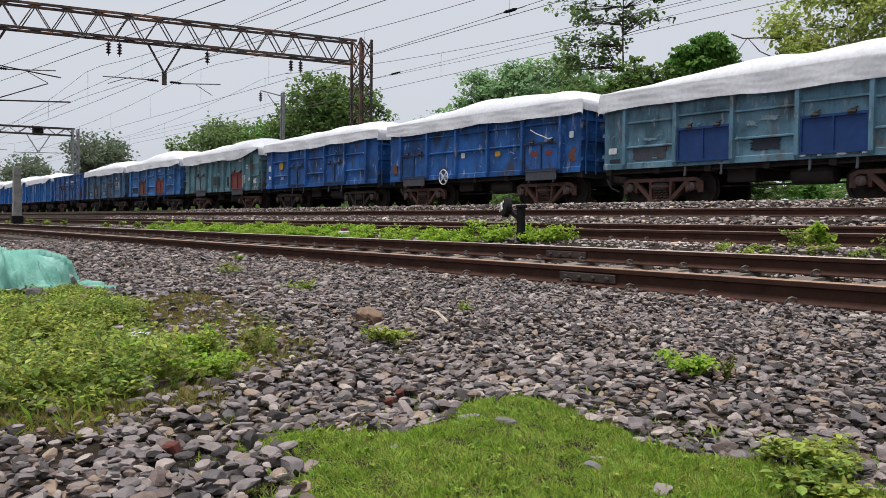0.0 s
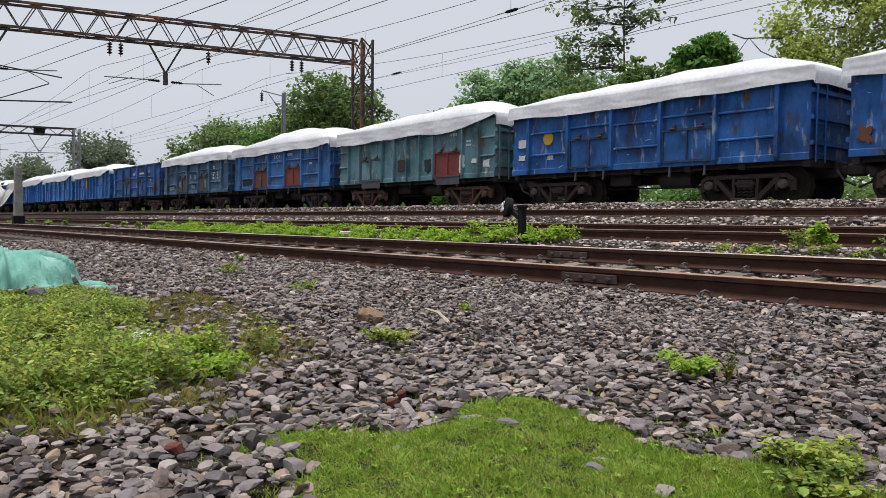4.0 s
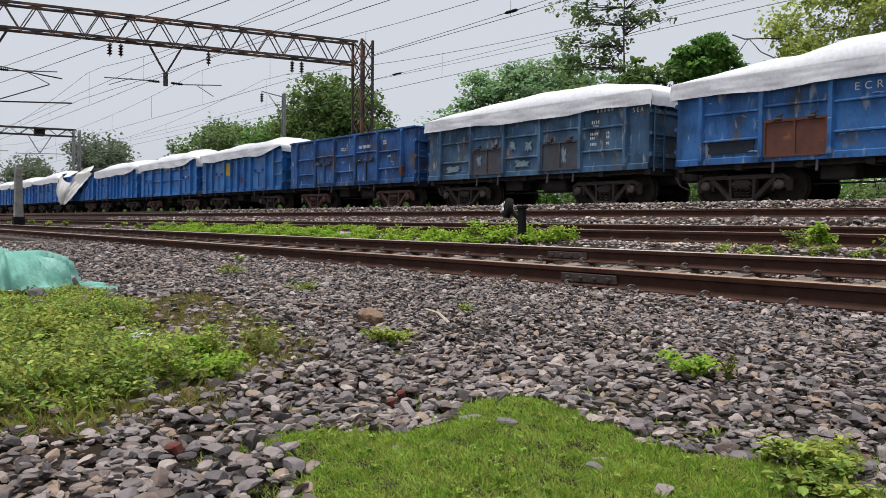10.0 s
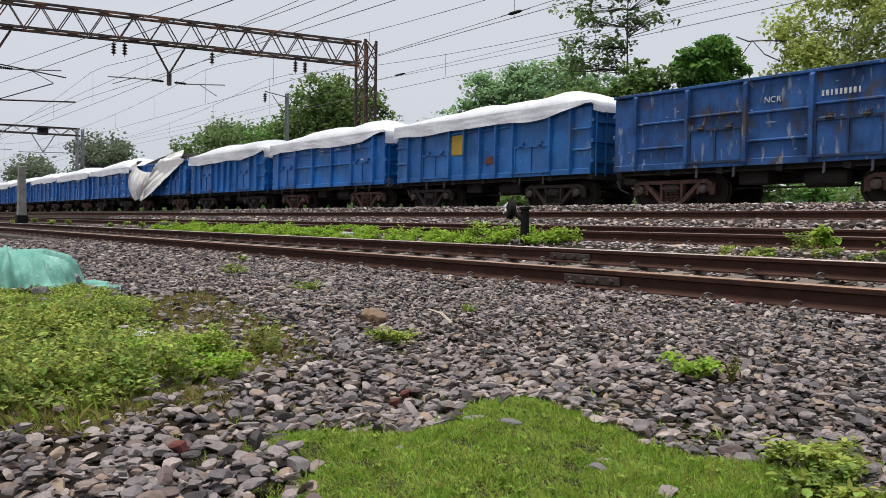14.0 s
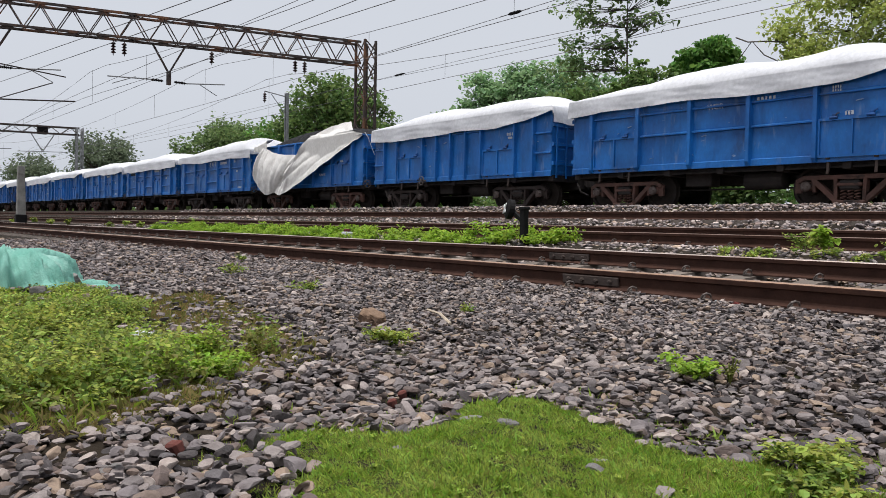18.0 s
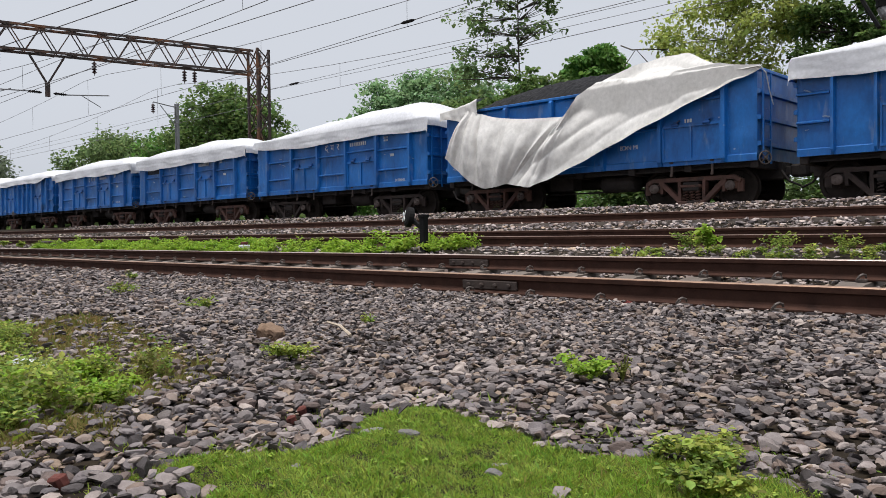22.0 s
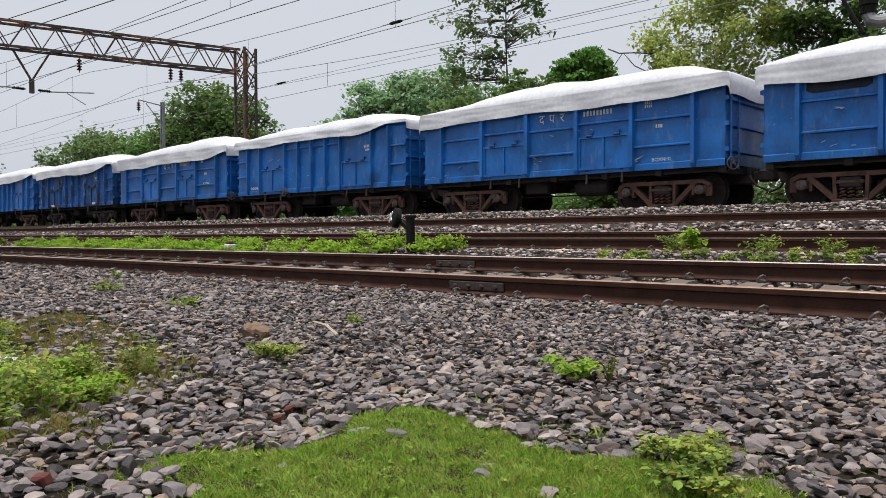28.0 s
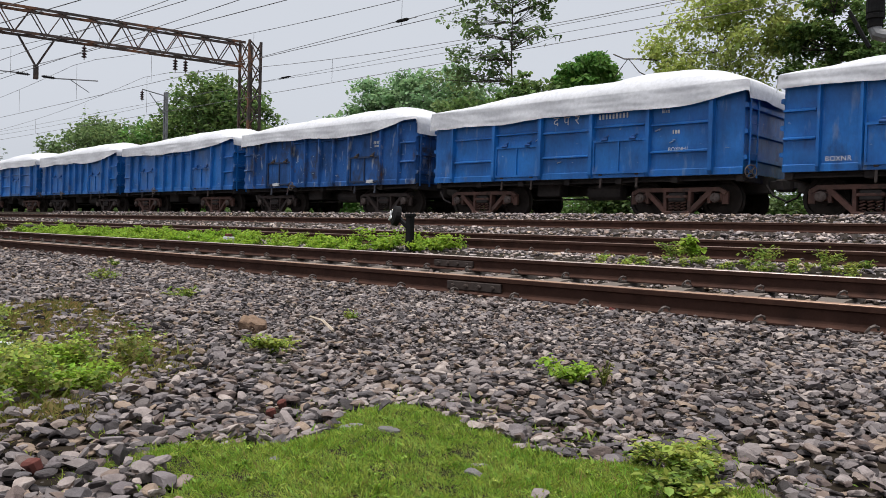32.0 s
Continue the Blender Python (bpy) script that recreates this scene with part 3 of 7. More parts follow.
def coupler():
    bm = bmesh.new()
    box(bm, 0.0, 0.34, -0.09, 0.09, 0.78, 0.98, 0.02)
    box(bm, 0.30, 0.56, -0.17, 0.15, 0.72, 1.03, 0.05)
    sweep(bm, [(0.05, -0.45, 0.86), (0.25, -0.5, 0.6), (0.5, -0.42, 0.48)], 0.03, 6)
    return bm


def side_frame(s):
    """Cast bogie side frame: level top beam, struts down to the spring seat, jaws over the axles."""
    bm = bmesh.new()
    y = s * 1.14

    def beam(a, b, w, d):
        bar(bm, (a[0], y, a[1]), (b[0], y, b[1]), d, w)
    beam((-1.08, 0.735), (1.08, 0.735), 0.10, 0.17)
    for q in (-1, 1):
        beam((q * 0.86, 0.70), (q * 0.30, 0.17), 0.115, 0.16)
        beam((q * 0.31, 0.16), (q * 0.33, 0.72), 0.075, 0.18)
        beam((q * 1.06, 0.74), (q * 1.24, 0.64), 0.10, 0.16)
        beam((q * 1.21, 0.66), (q * 1.21, 0.38), 0.075, 0.15)
        beam((q * 0.83, 0.68), (q * 0.82, 0.40), 0.075, 0.15)
        box(bm, q * 1.01 - 0.14, q * 1.01 + 0.14, y - 0.08, y + 0.08, 0.44, 0.64, 0.03)
    box(bm, -0.36, 0.36, y - 0.17, y + 0.17, 0.11, 0.20, 0.02)
    box(bm, -0.28, 0.28, y - 0.15, y + 0.15, 0.52, 0.60, 0.02)
    return bm


def spring_mesh():
    bm = bmesh.new()
    sweep(bm, [(0.062 * math.cos(a * 0.9), 0.062 * math.sin(a * 0.9), 0.30 * a / 28) for a in range(0, 29)], 0.017, 5)
    return bm


def axle_cap():
    bm = bmesh.new()
    lathe(bm, [(0.12, 0.0), (0.12, 0.05), (0.09, 0.07), (0.04, 0.075)], pose(0, 0, 0, 90), 12)
    for k in range(3):
        a = 2 * math.pi * k / 3
        lathe(bm, [(0.022, 0.065), (0.022, 0.095)], pose(0, 0, 0, 90) @ Matrix.Translation((0.06 * math.cos(a), 0.06 * math.sin(a), 0)), 6)
    return bm


def wheelset():
    bm = bmesh.new()
    lathe(bm, [(0.075, -1.2), (0.09, -0.8), (0.085, 0.8), (0.075, 1.2)], pose(0, 0, 0, 90), 10)
    for s in (-1, 1):
        prof = [(0.10, -0.09), (0.14, -0.09), (0.15, -0.03), (0.40, -0.015), (0.42, -0.07), (0.498, -0.07), (0.503, 0.045), (0.53, 0.06), (0.53, 0.075), (0.43, 0.085), (0.41, 0.03), (0.15, 0.03), (0.12, 0.06)]
        lathe(bm, prof if s < 0 else [(r, -z) for r, z in prof[::-1]], Matrix.Translation((0, s * 0.80, 0)) @ Matrix.Rotation(radians(-90), 4, "X"), 26)
    return bm


def bolster():
    bm = bmesh.new()
    box(bm, -0.22, 0.22, -1.28, 1.28, 0.44, 0.66, 0.03)
    lathe(bm, [(0.2, 0.6), (0.2, 0.9)], Matrix.Identity(4), 12)
    for s in (-1, 1):
        bar(bm, (s * 0.62, -0.9, 0.42), (s * 0.62, 0.9, 0.42), 0.09)
        for q in (-0.8, 0.8):
            box(bm, s * 0.45 - 0.05, s * 0.45 + 0.05, q - 0.06, q + 0.06, 0.3, 0.62, 0.02)
    return bm


def door_panel(x0, x1):
    bm = bmesh.new()
    box(bm, x0 + 0.10, x1 - 0.10, -1.535, -1.505, 1.20, 2.00, 0.008)
    return bm


def door_frame(x0, x1):
    bm = bmesh.new()
    a, b = x0 + 0.09, x1 - 0.09
    for p, q in (((a, 1.20), (a, 2.03)), ((b, 1.20), (b, 2.03)), (((a + b) / 2, 1.2), ((a + b) / 2, 2.0))):
        bar(bm, (p[0], -1.548, p[1]), (q[0], -1.548, q[1]), 0.045, 0.055)
    bar(bm, (a - 0.02, -1.55, 2.02), (b + 0.02, -1.55, 2.02), 0.05, 0.06)
    bar(bm, (a - 0.02, -1.55, 1.19), (b + 0.02, -1.55, 1.19), 0.05, 0.06)
    return bm


def door_apron(x0, x1):
    bm = bmesh.new()
    box(bm, x0 + 0.16, x1 - 0.16, -1.56, -1.535, 0.86, 1.15, 0.008)
    box(bm, x0 + 0.14, x1 - 0.14, -1.575, -1.53, 1.13, 1.17, 0.008)
    return bm


def hinge(x):
    bm = bmesh.new()
    box(bm, x - 0.05, x + 0.05, -1.57, -1.50, 1.98, 2.14, 0.012)
    lathe(bm, [(0.035, -0.09), (0.035, 0.09)], pose(x, -1.575, 2.05, 0, 90), 8)
    bar(bm, (x, -1.56, 2.10), (x + 0.12, -1.56, 2.16), 0.03)
    return bm


def door_lever(x):
    bm = bmesh.new()
    bar(bm, (x, -1.50, 1.16), (x, -1.52, 0.82), 0.055, 0.04)
    box(bm, x - 0.05, x + 0.05, -1.56, -1.48, 1.12, 1.22, 0.01)
    lathe(bm, [(0.03, -0.03), (0.03, 0.03)], pose(x, -1.53, 0.82, 90), 8)
    return bm


def handwheel_mesh():
    bm = bmesh.new()
    ring = [(0.20 * math.cos(a), 0, 0.20 * math.sin(a)) for a in np.linspace(0, 2 * math.pi, 21)]
    sweep(bm, ring, 0.018, 6)
    for k in range(4):
        a = math.pi / 4 + k * math.pi / 2
        bar(bm, (0, 0, 0), (0.20 * math.cos(a), 0, 0.20 * math.sin(a)), 0.028)
    lathe(bm, [(0.05, -0.04), (0.05, 0.10), (0.03, 0.25)], pose(0, 0, 0, -90), 10)
    return bm


def ladder_rail(y):
    bm = bmesh.new()
    bar(bm, (HALF + 0.09, y, 1.0), (HALF + 0.09, y, 3.1), 0.03, 0.05)
    return bm


def rung(z):
    bm = bmesh.new()
    bar(bm, (HALF + 0.09, -1.36, z), (HALF + 0.09, -0.92, z), 0.025, 0.025, 6)
    return bm


def end_rib(x, z):
    bm = bmesh.new()
    s = 1 if x > 0 else -1
    pts = [(0, -0.06), (s * 0.08, -0.045), (s * 0.08, 0.045), (0, 0.06)]
    a = [bm.verts.new((x + u, -1.49, z + v)) for u, v in pts]
    b = [bm.verts.new((x + u, 1.49, z + v)) for u, v in pts]
    for i in range(4):
        j = (i + 1) % 4
        bm.faces.new((a[i], a[j], b[j], b[i]))
    bm.faces.new(a)
    bm.faces.new(b)
    bmesh.ops.recalc_face_normals(bm, faces=bm.faces)
    return bm


def patch(x0, x1, z0, z1, lift=0.004, ragged=0.0, y=-1.507):
    """A thin plate or painted patch on the near side, with a ragged edge if wanted."""
    bm = bmesh.new()
    cx, cz, n = (x0 + x1) / 2, (z0 + z1) / 2, 28 if ragged < 0.3 else 64
    ring = []
    for i in range(n):
        a = 2 * math.pi * i / n
        c, s = math.cos(a), math.sin(a)
        k = 1 / max(abs(c), abs(s)) * (1 - ragged * (0.5 + 0.5 * noise.noise((x0 * 3 + c * 2, z0 * 3 + s * 2, 0.3)) + (0.45 * noise.noise((x0 * 3 + c * 9, z0 * 3 + s * 9, 0.3)) if ragged >= 0.3 else 0)))
        ring.append((cx + c * k * (x1 - x0) / 2, cz + s * k * (z1 - z0) / 2))
    f = [bm.verts.new((x, y - lift, z)) for x, z in ring]
    b = [bm.verts.new((x, y + 0.012, z)) for x, z in ring]
    bm.faces.new(f)
    for i in range(n):
        j = (i + 1) % n
        bm.faces.new((f[j], f[i], b[i], b[j]))
    bmesh.ops.recalc_face_normals(bm, faces=bm.faces)
    return bm


def lettering(text, size):
    key = ("lettering", text, size)
    if key not in CACHE:
        cu = bpy.data.curves.new("lettering", "FONT")
        cu.body, cu.size, cu.align_x, cu.extrude = text, size, "CENTER", 0.003
        ob = bpy.data.objects.new("lettering_source", cu)
        me = bpy.data.meshes.new_from_object(ob)
        me.name = "lettering"
        me.materials.clear()
        me.materials.append(None)
        CACHE[key] = me
        bpy.data.objects.remove(ob)
    return CACHE[key]


def write(parent, text, x, z, size, paint=None):
    step = size * (0.74 if " " not in text else 0.5)
    for i, c in enumerate(text):
        if c != " ":
            o = part("letter", lettering(c, size), paint or M_WHITE, parent, "white painted letter")
            o.matrix_basis = pose(x + (i - (len(text) - 1) / 2) * step, -1.513, z - size * 0.36, 90)


def tarpaulin(seed, hump, lift_right, lift_left, skirt, rise=0.5, fall=0.2):
    """A sheet over a heaped load: dome, hanging skirts with sagging hem, folds at the ends."""
    r = random.Random(seed)
    ph = [r.uniform(0, 6.28) for _ in range(8)]
    us = np.concatenate([[-5.06, -5.05, -5.03], np.linspace(-4.98, 4.98, 96), [5.03, 5.05, 5.06]])
    vs = np.concatenate([np.linspace(0, 1, 15), np.linspace(1, 2, 23)[1:], np.linspace(2, 3, 5)[1:]])
    bm = bmesh.new()
    grid = []
    peak = r.uniform(-0.3, 0.5)
    for i, u in enumerate(us):
        s = min(1.0, max(0.0, (u + 5.0) / 10.0))
        e = min(1.0, s / rise) ** 0.5 * (1 - (1 - min(1.0, (1 - s) / fall)) ** 2.2) * (0.90 + 0.06 * s)
        e = max(0.0, e)
        ridge = hump * e * 1.0 * (0.94 + 0.08 * math.sin(u * 0.6 + ph[0] + peak) + 0.06 * math.sin(u * 1.35 + ph[1]) + 0.035 * math.sin(u * 2.9 + ph[2]))
        hem = skirt + 0.035 * math.sin(u * 0.9 + ph[3]) + 0.018 * math.sin(u * 2.3 + ph[4]) + 0.012 * noise.noise((u * 3.1, seed, 0.5))
        if u > 2.2:
            hem += lift_right * ((u - 2.2) / 2.8) ** 1.6
        if u < -2.6:
            hem += lift_left * ((-u - 2.6) / 2.4) ** 1.6
        hem = min(hem, 3.14)
        drop = 0.0 if abs(u) < 5.0 else (0.10, 0.22, 0.34)[i if u < 0 else len(us) - 1 - i] if abs(u) > 5.02 else 0
        if abs(u) > 5.0:
            drop = {5.03: 0.04, 5.05: 0.20, 5.06: 0.42 if u > 0 else 0.36}[round(abs(u), 2)] * (1 + 0.3 * math.sin(ph[6]))
        row = []
        for v in vs:
            if v <= 1:
                z = hem + (3.235 - hem) * v
                fold = 0.028 * math.sin(u * 3.1 + 2.2 * z + ph[5]) * (1 - v) + 0.010 * noise.noise((u * 0.8, z * 9.0, seed * 1.7)) + 0.008 * noise.noise((u * 3.0 + z * 4, z * 7.0, seed)) + 0.006 * noise.noise((u * 6.0 + z * 9, z * 8.0, seed * 0.7))
                y = -1.655 + fold * 0.8 + 0.03 * v
            elif v <= 2:
                q = (v - 1)
                y = -1.625 + 3.25 * q
                side = max(0.0, math.sin(math.pi * q)) ** 0.5
                z = 3.235 + ridge * side + 0.012 * noise.noise((u * 2.2, y * 3.5 + u, seed * 3.1)) * min(1, side * 2) + 0.025 * noise.noise((u * 1.3, y * 1.8, seed * 2.3)) * side + 0.015 * noise.noise((u * 0.9, y * 3, seed)) * side + 0.07 * noise.noise((u * 0.85, y * 0.5, seed * 5.1)) * side
            else:
                z = 3.235 - (3.235 - hem) * (v - 2)
                y = 1.625 + 0.03 * (v - 2)
            if drop:
                z = min(z, 3.26) - drop + 0.05 * math.sin(9 * v + ph[7]) * drop if v > 0.99 and v < 2.01 else z - drop * 0.3
                y *= 0.985
            row.append(bm.verts.new((u, y, z)))
        grid.append(row)
    for a, b in zip(grid, grid[1:]):
        for j in range(len(vs) - 1):
            f = bm.faces.new((a[j], b[j], b[j + 1], a[j + 1]))
            f.smooth = True
    return bm


def loose_sheet():
    """A sheet blown half off: slung from the rear corner, folded back over the front half of the coal."""
    low = [(-4.6, -2.0, 1.80), (-3.9, -2.05, 1.25), (-3.1, -2.08, 0.85), (-2.5, -2.08, 0.72), (-2.0, -2.00, 0.86), (-1.2, -2.16, 0.70), (-0.5, -2.12, 0.90), (0.6, -2.0, 1.36), (1.8, -1.88, 1.88), (3.0, -1.78, 2.38), (4.3, -1.69, 2.87), (5.12, -1.63, 3.11)]
    high = [(-3.78, -1.72, 3.19), (-3.62, -1.74, 3.13), (-3.2, -1.76, 2.98), (-2.2, -1.80, 2.74), (-0.2, -1.80, 2.57), (0.0, -1.76, 2.85), (0.15, -1.70, 3.15), (1.34, -1.2, 3.73), (1.95, -0.8, 3.94), (2.85, -0.8, 3.97), (3.9, -1.4, 3.42), (5.1, -1.58, 3.18)]
    last = len(low) - 1

    def along(row, k):
        i = min(int(k), last - 1)
        return Vector(row[i]).lerp(Vector(row[i + 1]), k - i)

    def crease(a):
        """A fold with a sharp ridge and a soft valley, -1 to 1."""
        return 1 - 2 * abs(math.sin(a)) ** 0.8
    bm = bmesh.new()
    n, m = 176, 46
    grid = []
    for i in range(n + 1):
        k = last * i / n
        a = (along(low, max(0, k - 0.12)) + along(low, min(last, k + 0.12))) / 2
        b = (along(high, max(0, k - 0.08)) + along(high, min(last, k + 0.08))) / 2
        row = []
        for j in range(m + 1):
            v = j / m
            p = a.lerp(b, v)
            belly = math.sin(math.pi * v)
            if k < 4:
                bend = 0.085 * crease(k * 3.3 + 0.35 * v) * (0.25 + belly) + 0.045 * crease(k * 8.1 + v) * belly - 0.14 * belly
                p.z += 0.05 * math.sin(k * 2.4) * (1 - v)
            else:
                ramp_in = min(1.0, (k - 4) * 1.6)
                bend = (-0.16 * (1 - abs(2 * min(1.0, (k - 4) / 1.9) - 1)) * (0.4 + 0.6 * belly)
                        + 0.07 * crease(v * 4.2 + k * 0.5) * ramp_in * belly + 0.035 * crease(v * 9.0 - k * 0.8 + 1) * ramp_in * belly + 0.05 * crease(k * 5.0 + 0.8 * v) * max(0, 6.5 - k) / 2.5)
            bend += 0.035 * noise.noise((k * 1.3, v * 3.0, 0.4)) + 0.018 * noise.noise((k * 4, v * 9.0, 1.4))
            p = p + Vector((0, bend, 0.012 * math.sin(k * 7)))
            if p.z < 3.30:
                p.y = min(p.y, -1.66)
            else:
                over = max(0.0, 1 - (abs(p.x) / 4.86) ** 5) ** 0.8 * max(0.0, 1 - (min(1.44, abs(p.y)) / 1.44) ** 2.2) ** 0.8
                p.z = max(p.z, 3.10 + 0.90 * over)
                if p.z < 3.42:
                    p.y = min(p.y, -1.60)
            row.append(bm.verts.new(p))
        grid.append(row)
    for a, b in zip(grid, grid[1:]):
        for j in range(m):
            f = bm.faces.new((a[j], b[j], b[j + 1], a[j + 1]))
            f.smooth = True
    return bm


def corner_flap():
    """The tied rear corner of the loose sheet, lying over the coping."""
    bm = bmesh.new()
    n, m = 30, 16
    grid = []
    for i in range(n + 1):
        u = i / n
        row = []
        for j in range(m + 1):
            v = j / m
            x = -5.02 + 1.62 * u
            crest = 3.24 + 0.24 * u ** 1.5
            if v < 0.5:
                q = v * 2
                y, z = -1.70 - 0.08 * u + 0.03 * q, (2.96 - 0.10 * u + 0.05 * math.sin(u * 7)) * (1 - q) + crest * q
            else:
                q = v * 2 - 1
                y, z = -1.67 - 0.08 * u + 0.35 * q, crest + 0.05 * q
            fold = 0.03 * noise.noise((x * 3.5, z * 6, 2.2)) + 0.02 * math.sin(x * 9 + z * 5)
            row.append(bm.verts.new((x, y - abs(fold), z + 0.02 * noise.noise((x * 4, y * 4, 0.7)))))
        grid.append(row)
    for a, b in zip(grid, grid[1:]):
        for j in range(m):
            bm.faces.new((a[j], b[j], b[j + 1], a[j + 1])).smooth = True
    return bm


def coal_heap(height, seed):
    bm = bmesh.new()
    n, m = 150, 44
    grid = []
    for i in range(n + 1):
        x = -4.84 + 9.68 * i / n
        row = []
        for j in range(m + 1):
            y = -1.42 + 2.84 * j / m
            e = max(0.0, 1 - (abs(x) / 4.86) ** 5) ** 0.8 * max(0.0, 1 - (abs(y) / 1.44) ** 2.2) ** 0.8
            z = 3.0 + height * e * (1 + 0.12 * math.sin(x * 0.8 + seed)) + 0.05 * noise.noise((x * 5, y * 5, seed)) + 0.05 * noise.noise((x * 13, y * 13, seed))
            row.append(bm.verts.new((x, y, z)))
        grid.append(row)
    for a, b in zip(grid, grid[1:]):
        for j in range(m):
            bm.faces.new((a[j], b[j], b[j + 1], a[j + 1]))
    return bm


def bars_of_writing(parent, x, z, n, size, dark=False):
    """Writing that is not spelled out: a row of short bars."""
    r = random.Random(int(x * 100 + z * 10))
    for i in range(n):
        w = round(size * r.uniform(0.3, 0.52), 2)
        o = part("marking_bar", shared(("marking_bar", round(w, 2), size), lambda: patch(-w / 2, w / 2, -size / 2, size / 2, 0.003, 0.0, 0.0)), M_WHITE, parent, "white stencilled mark")
        o.location = (x + i * size * 0.78, -1.513, z)


A_POSTS = [-4.14, -2.49, -0.83, 0.83, 2.49, 4.14]
B_POSTS = [-4.15, -3.30, -1.65, -0.82, 0.0, 0.82, 1.65, 3.30, 4.15]
BLUES = {
    "teal": ((0.14, 0.27, 0.36), (0.085, 0.19, 0.27), (0.11, 0.11, 0.115)),
    "blue": ((0.024, 0.13, 0.42), (0.016, 0.090, 0.30), (0.035, 0.045, 0.085)),
    "green": ((0.14, 0.27, 0.32), (0.085, 0.19, 0.23), (0.15, 0.14, 0.13)),
    "pale": ((0.05, 0.18, 0.45), (0.03, 0.125, 0.35), (0.10, 0.10, 0.13)),
    "grey": ((0.085, 0.18, 0.30), (0.045, 0.105, 0.20), (0.12, 0.115, 0.115)),
    "navy": ((0.036, 0.125, 0.36), (0.023, 0.085, 0.255), (0.075, 0.06, 0.06)),
    "bright": ((0.020, 0.16, 0.47), (0.015, 0.115, 0.37), (0.06, 0.10, 0.17)),
    "fresh": ((0.008, 0.165, 0.54), (0.006, 0.112, 0.40), (0.008, 0.070, 0.23)),
}
WAGONS = [  # side pattern, paint, colours of the two doors, load cover, its height, lifted hem front and rear, lettering, wear in the label
    ("A", "teal", "navyd", "navyd", "sheet", 0.60, 0.0, 0.0, [("E C R", -0.05, 2.55, 0.25)], "faded teal-blue dark-doored"),
    ("C", "blue", "", "", "sheet", 0.68, 0.05, 0.0, [], "stained dull blue"),
    ("A", "blue", "", "", "sheet", 0.62, 0.1, 0.0, [], "blue, yellow-disc-marked"),
    ("B", "green", "", "red", "sheet", 0.72, 0.45, 0.0, [], "weathered green-grey, red-doored"),
    ("A", "pale", "rust", "red", "sheet", 0.78, 0.15, 0.0, [("E C R", -0.05, 2.62, 0.24)], "scratched blue, rusty-red-doored"),
    ("A", "grey", "grey", "grey", "sheet", 0.66, 0.0, 0.0, [("SER", 4.53, 2.72, 0.19)], "dusty grey-blue"),
    ("A", "navy", "", "", "open", 0.0, 0.0, 0.0, [("NCR", -0.15, 2.62, 0.20)], "rust-marked dark blue uncovered steel"),
    ("B", "bright", "", "", "sheet", 0.60, 0.42, 0.0, [], "light blue, yellow-square-marked"),
    ("C", "fresh", "", "", "sheet", 0.70, 0.35, 0.0, [("WCR", -0.1, 2.62, 0.2)], "slightly rusty blue"),
    ("B", "fresh", "", "", "sheet", 0.66, 0.40, 0.0, [], "clean blue many-ribbed"),
    ("C", "fresh", "", "", "loose", 0.70, 0.0, 0.0, [("WR", 0.2, 2.72, 0.24), ("BOXN M1", 1.6, 1.62, 0.16)], "blue coal-filled, sheet blown off,"),
    ("A", "fresh", "", "", "sheet", 0.76, 0.0, 0.12, [("BOXNHL", 3.62, 1.28, 0.12)], "clean blue white-stencilled"),
    ("A", "fresh", "", "", "sheet", 0.64, 0.12, 0.05, [], "blue, dark-panelled"),
    ("A", "fresh", "", "", "sheet", 0.62, 0.05, 0.0, [("BOXNHL", 3.3, 1.31, 0.13)], "clean blue white-stencilled"),
    ("B", "fresh", "", "", "sheet", 0.60, 0.40, 0.0, [("BOXNR", -3.75, 1.33, 0.15)], "clean blue many-ribbed"),
    ("A", "fresh", "", "", "sheet", 0.66, 0.25, 0.0, [("BOXNHL", 3.3, 1.72, 0.13)], "clean blue white-stencilled"),
    ("B", "blue", "", "", "sheet", 0.66, 0.45, 0.0, [], "scuffed blue many-ribbed"),
    ("B", "fresh", "", "", "sheet", 0.62, 0.40, 0.0, [], "clean blue many-ribbed"),
    ("B", "fresh", "", "", "sheet", 0.62, 0.35, 0.0, [], "clean blue many-ribbed"),
    ("A", "fresh", "", "", "sheet", 0.62, 0.1, 0.0, [], "plain clean blue"),
    ("B", "fresh", "", "", "sheet", 0.60, 0.3, 0.0, [], "clean blue many-ribbed"),
    ("A", "fresh", "", "", "sheet", 0.62, 0.1, 0.0, [], "plain clean blue"),
    ("A", "fresh", "", "", "sheet", 0.62, 0.1, 0.0, [], "plain clean blue"),
    ("A", "fresh", "", "", "sheet", 0.62, 0.1, 0.0, [], "plain clean blue"),
]
M_NAVYDOOR = surface("door_dark_blue", (0.016, 0.055, 0.19), (0.012, 0.040, 0.14), 3, 0.65, bump=0.1, third=(0.035, 0.045, 0.07), third_scale=2.0, third_at=0.58, specular=0.25)
M_BLUEDOOR = surface("door_dull_blue", (0.011, 0.095, 0.34), (0.010, 0.060, 0.21), 2.2, 0.7, bump=0.25, third=(0.05, 0.05, 0.06), third_scale=2.0, third_at=0.56)
M_GREYDOOR = surface("door_grey", (0.075, 0.085, 0.11), (0.05, 0.05, 0.06), 3, 0.8, bump=0.25, third=(0.13, 0.06, 0.04), third_scale=3)
M_DOORFRAME = surface("door_frame_grime", (0.014, 0.045, 0.13), (0.02, 0.03, 0.06), 4, 0.75, bump=0.2, third=(0.07, 0.065, 0.065), third_scale=3)
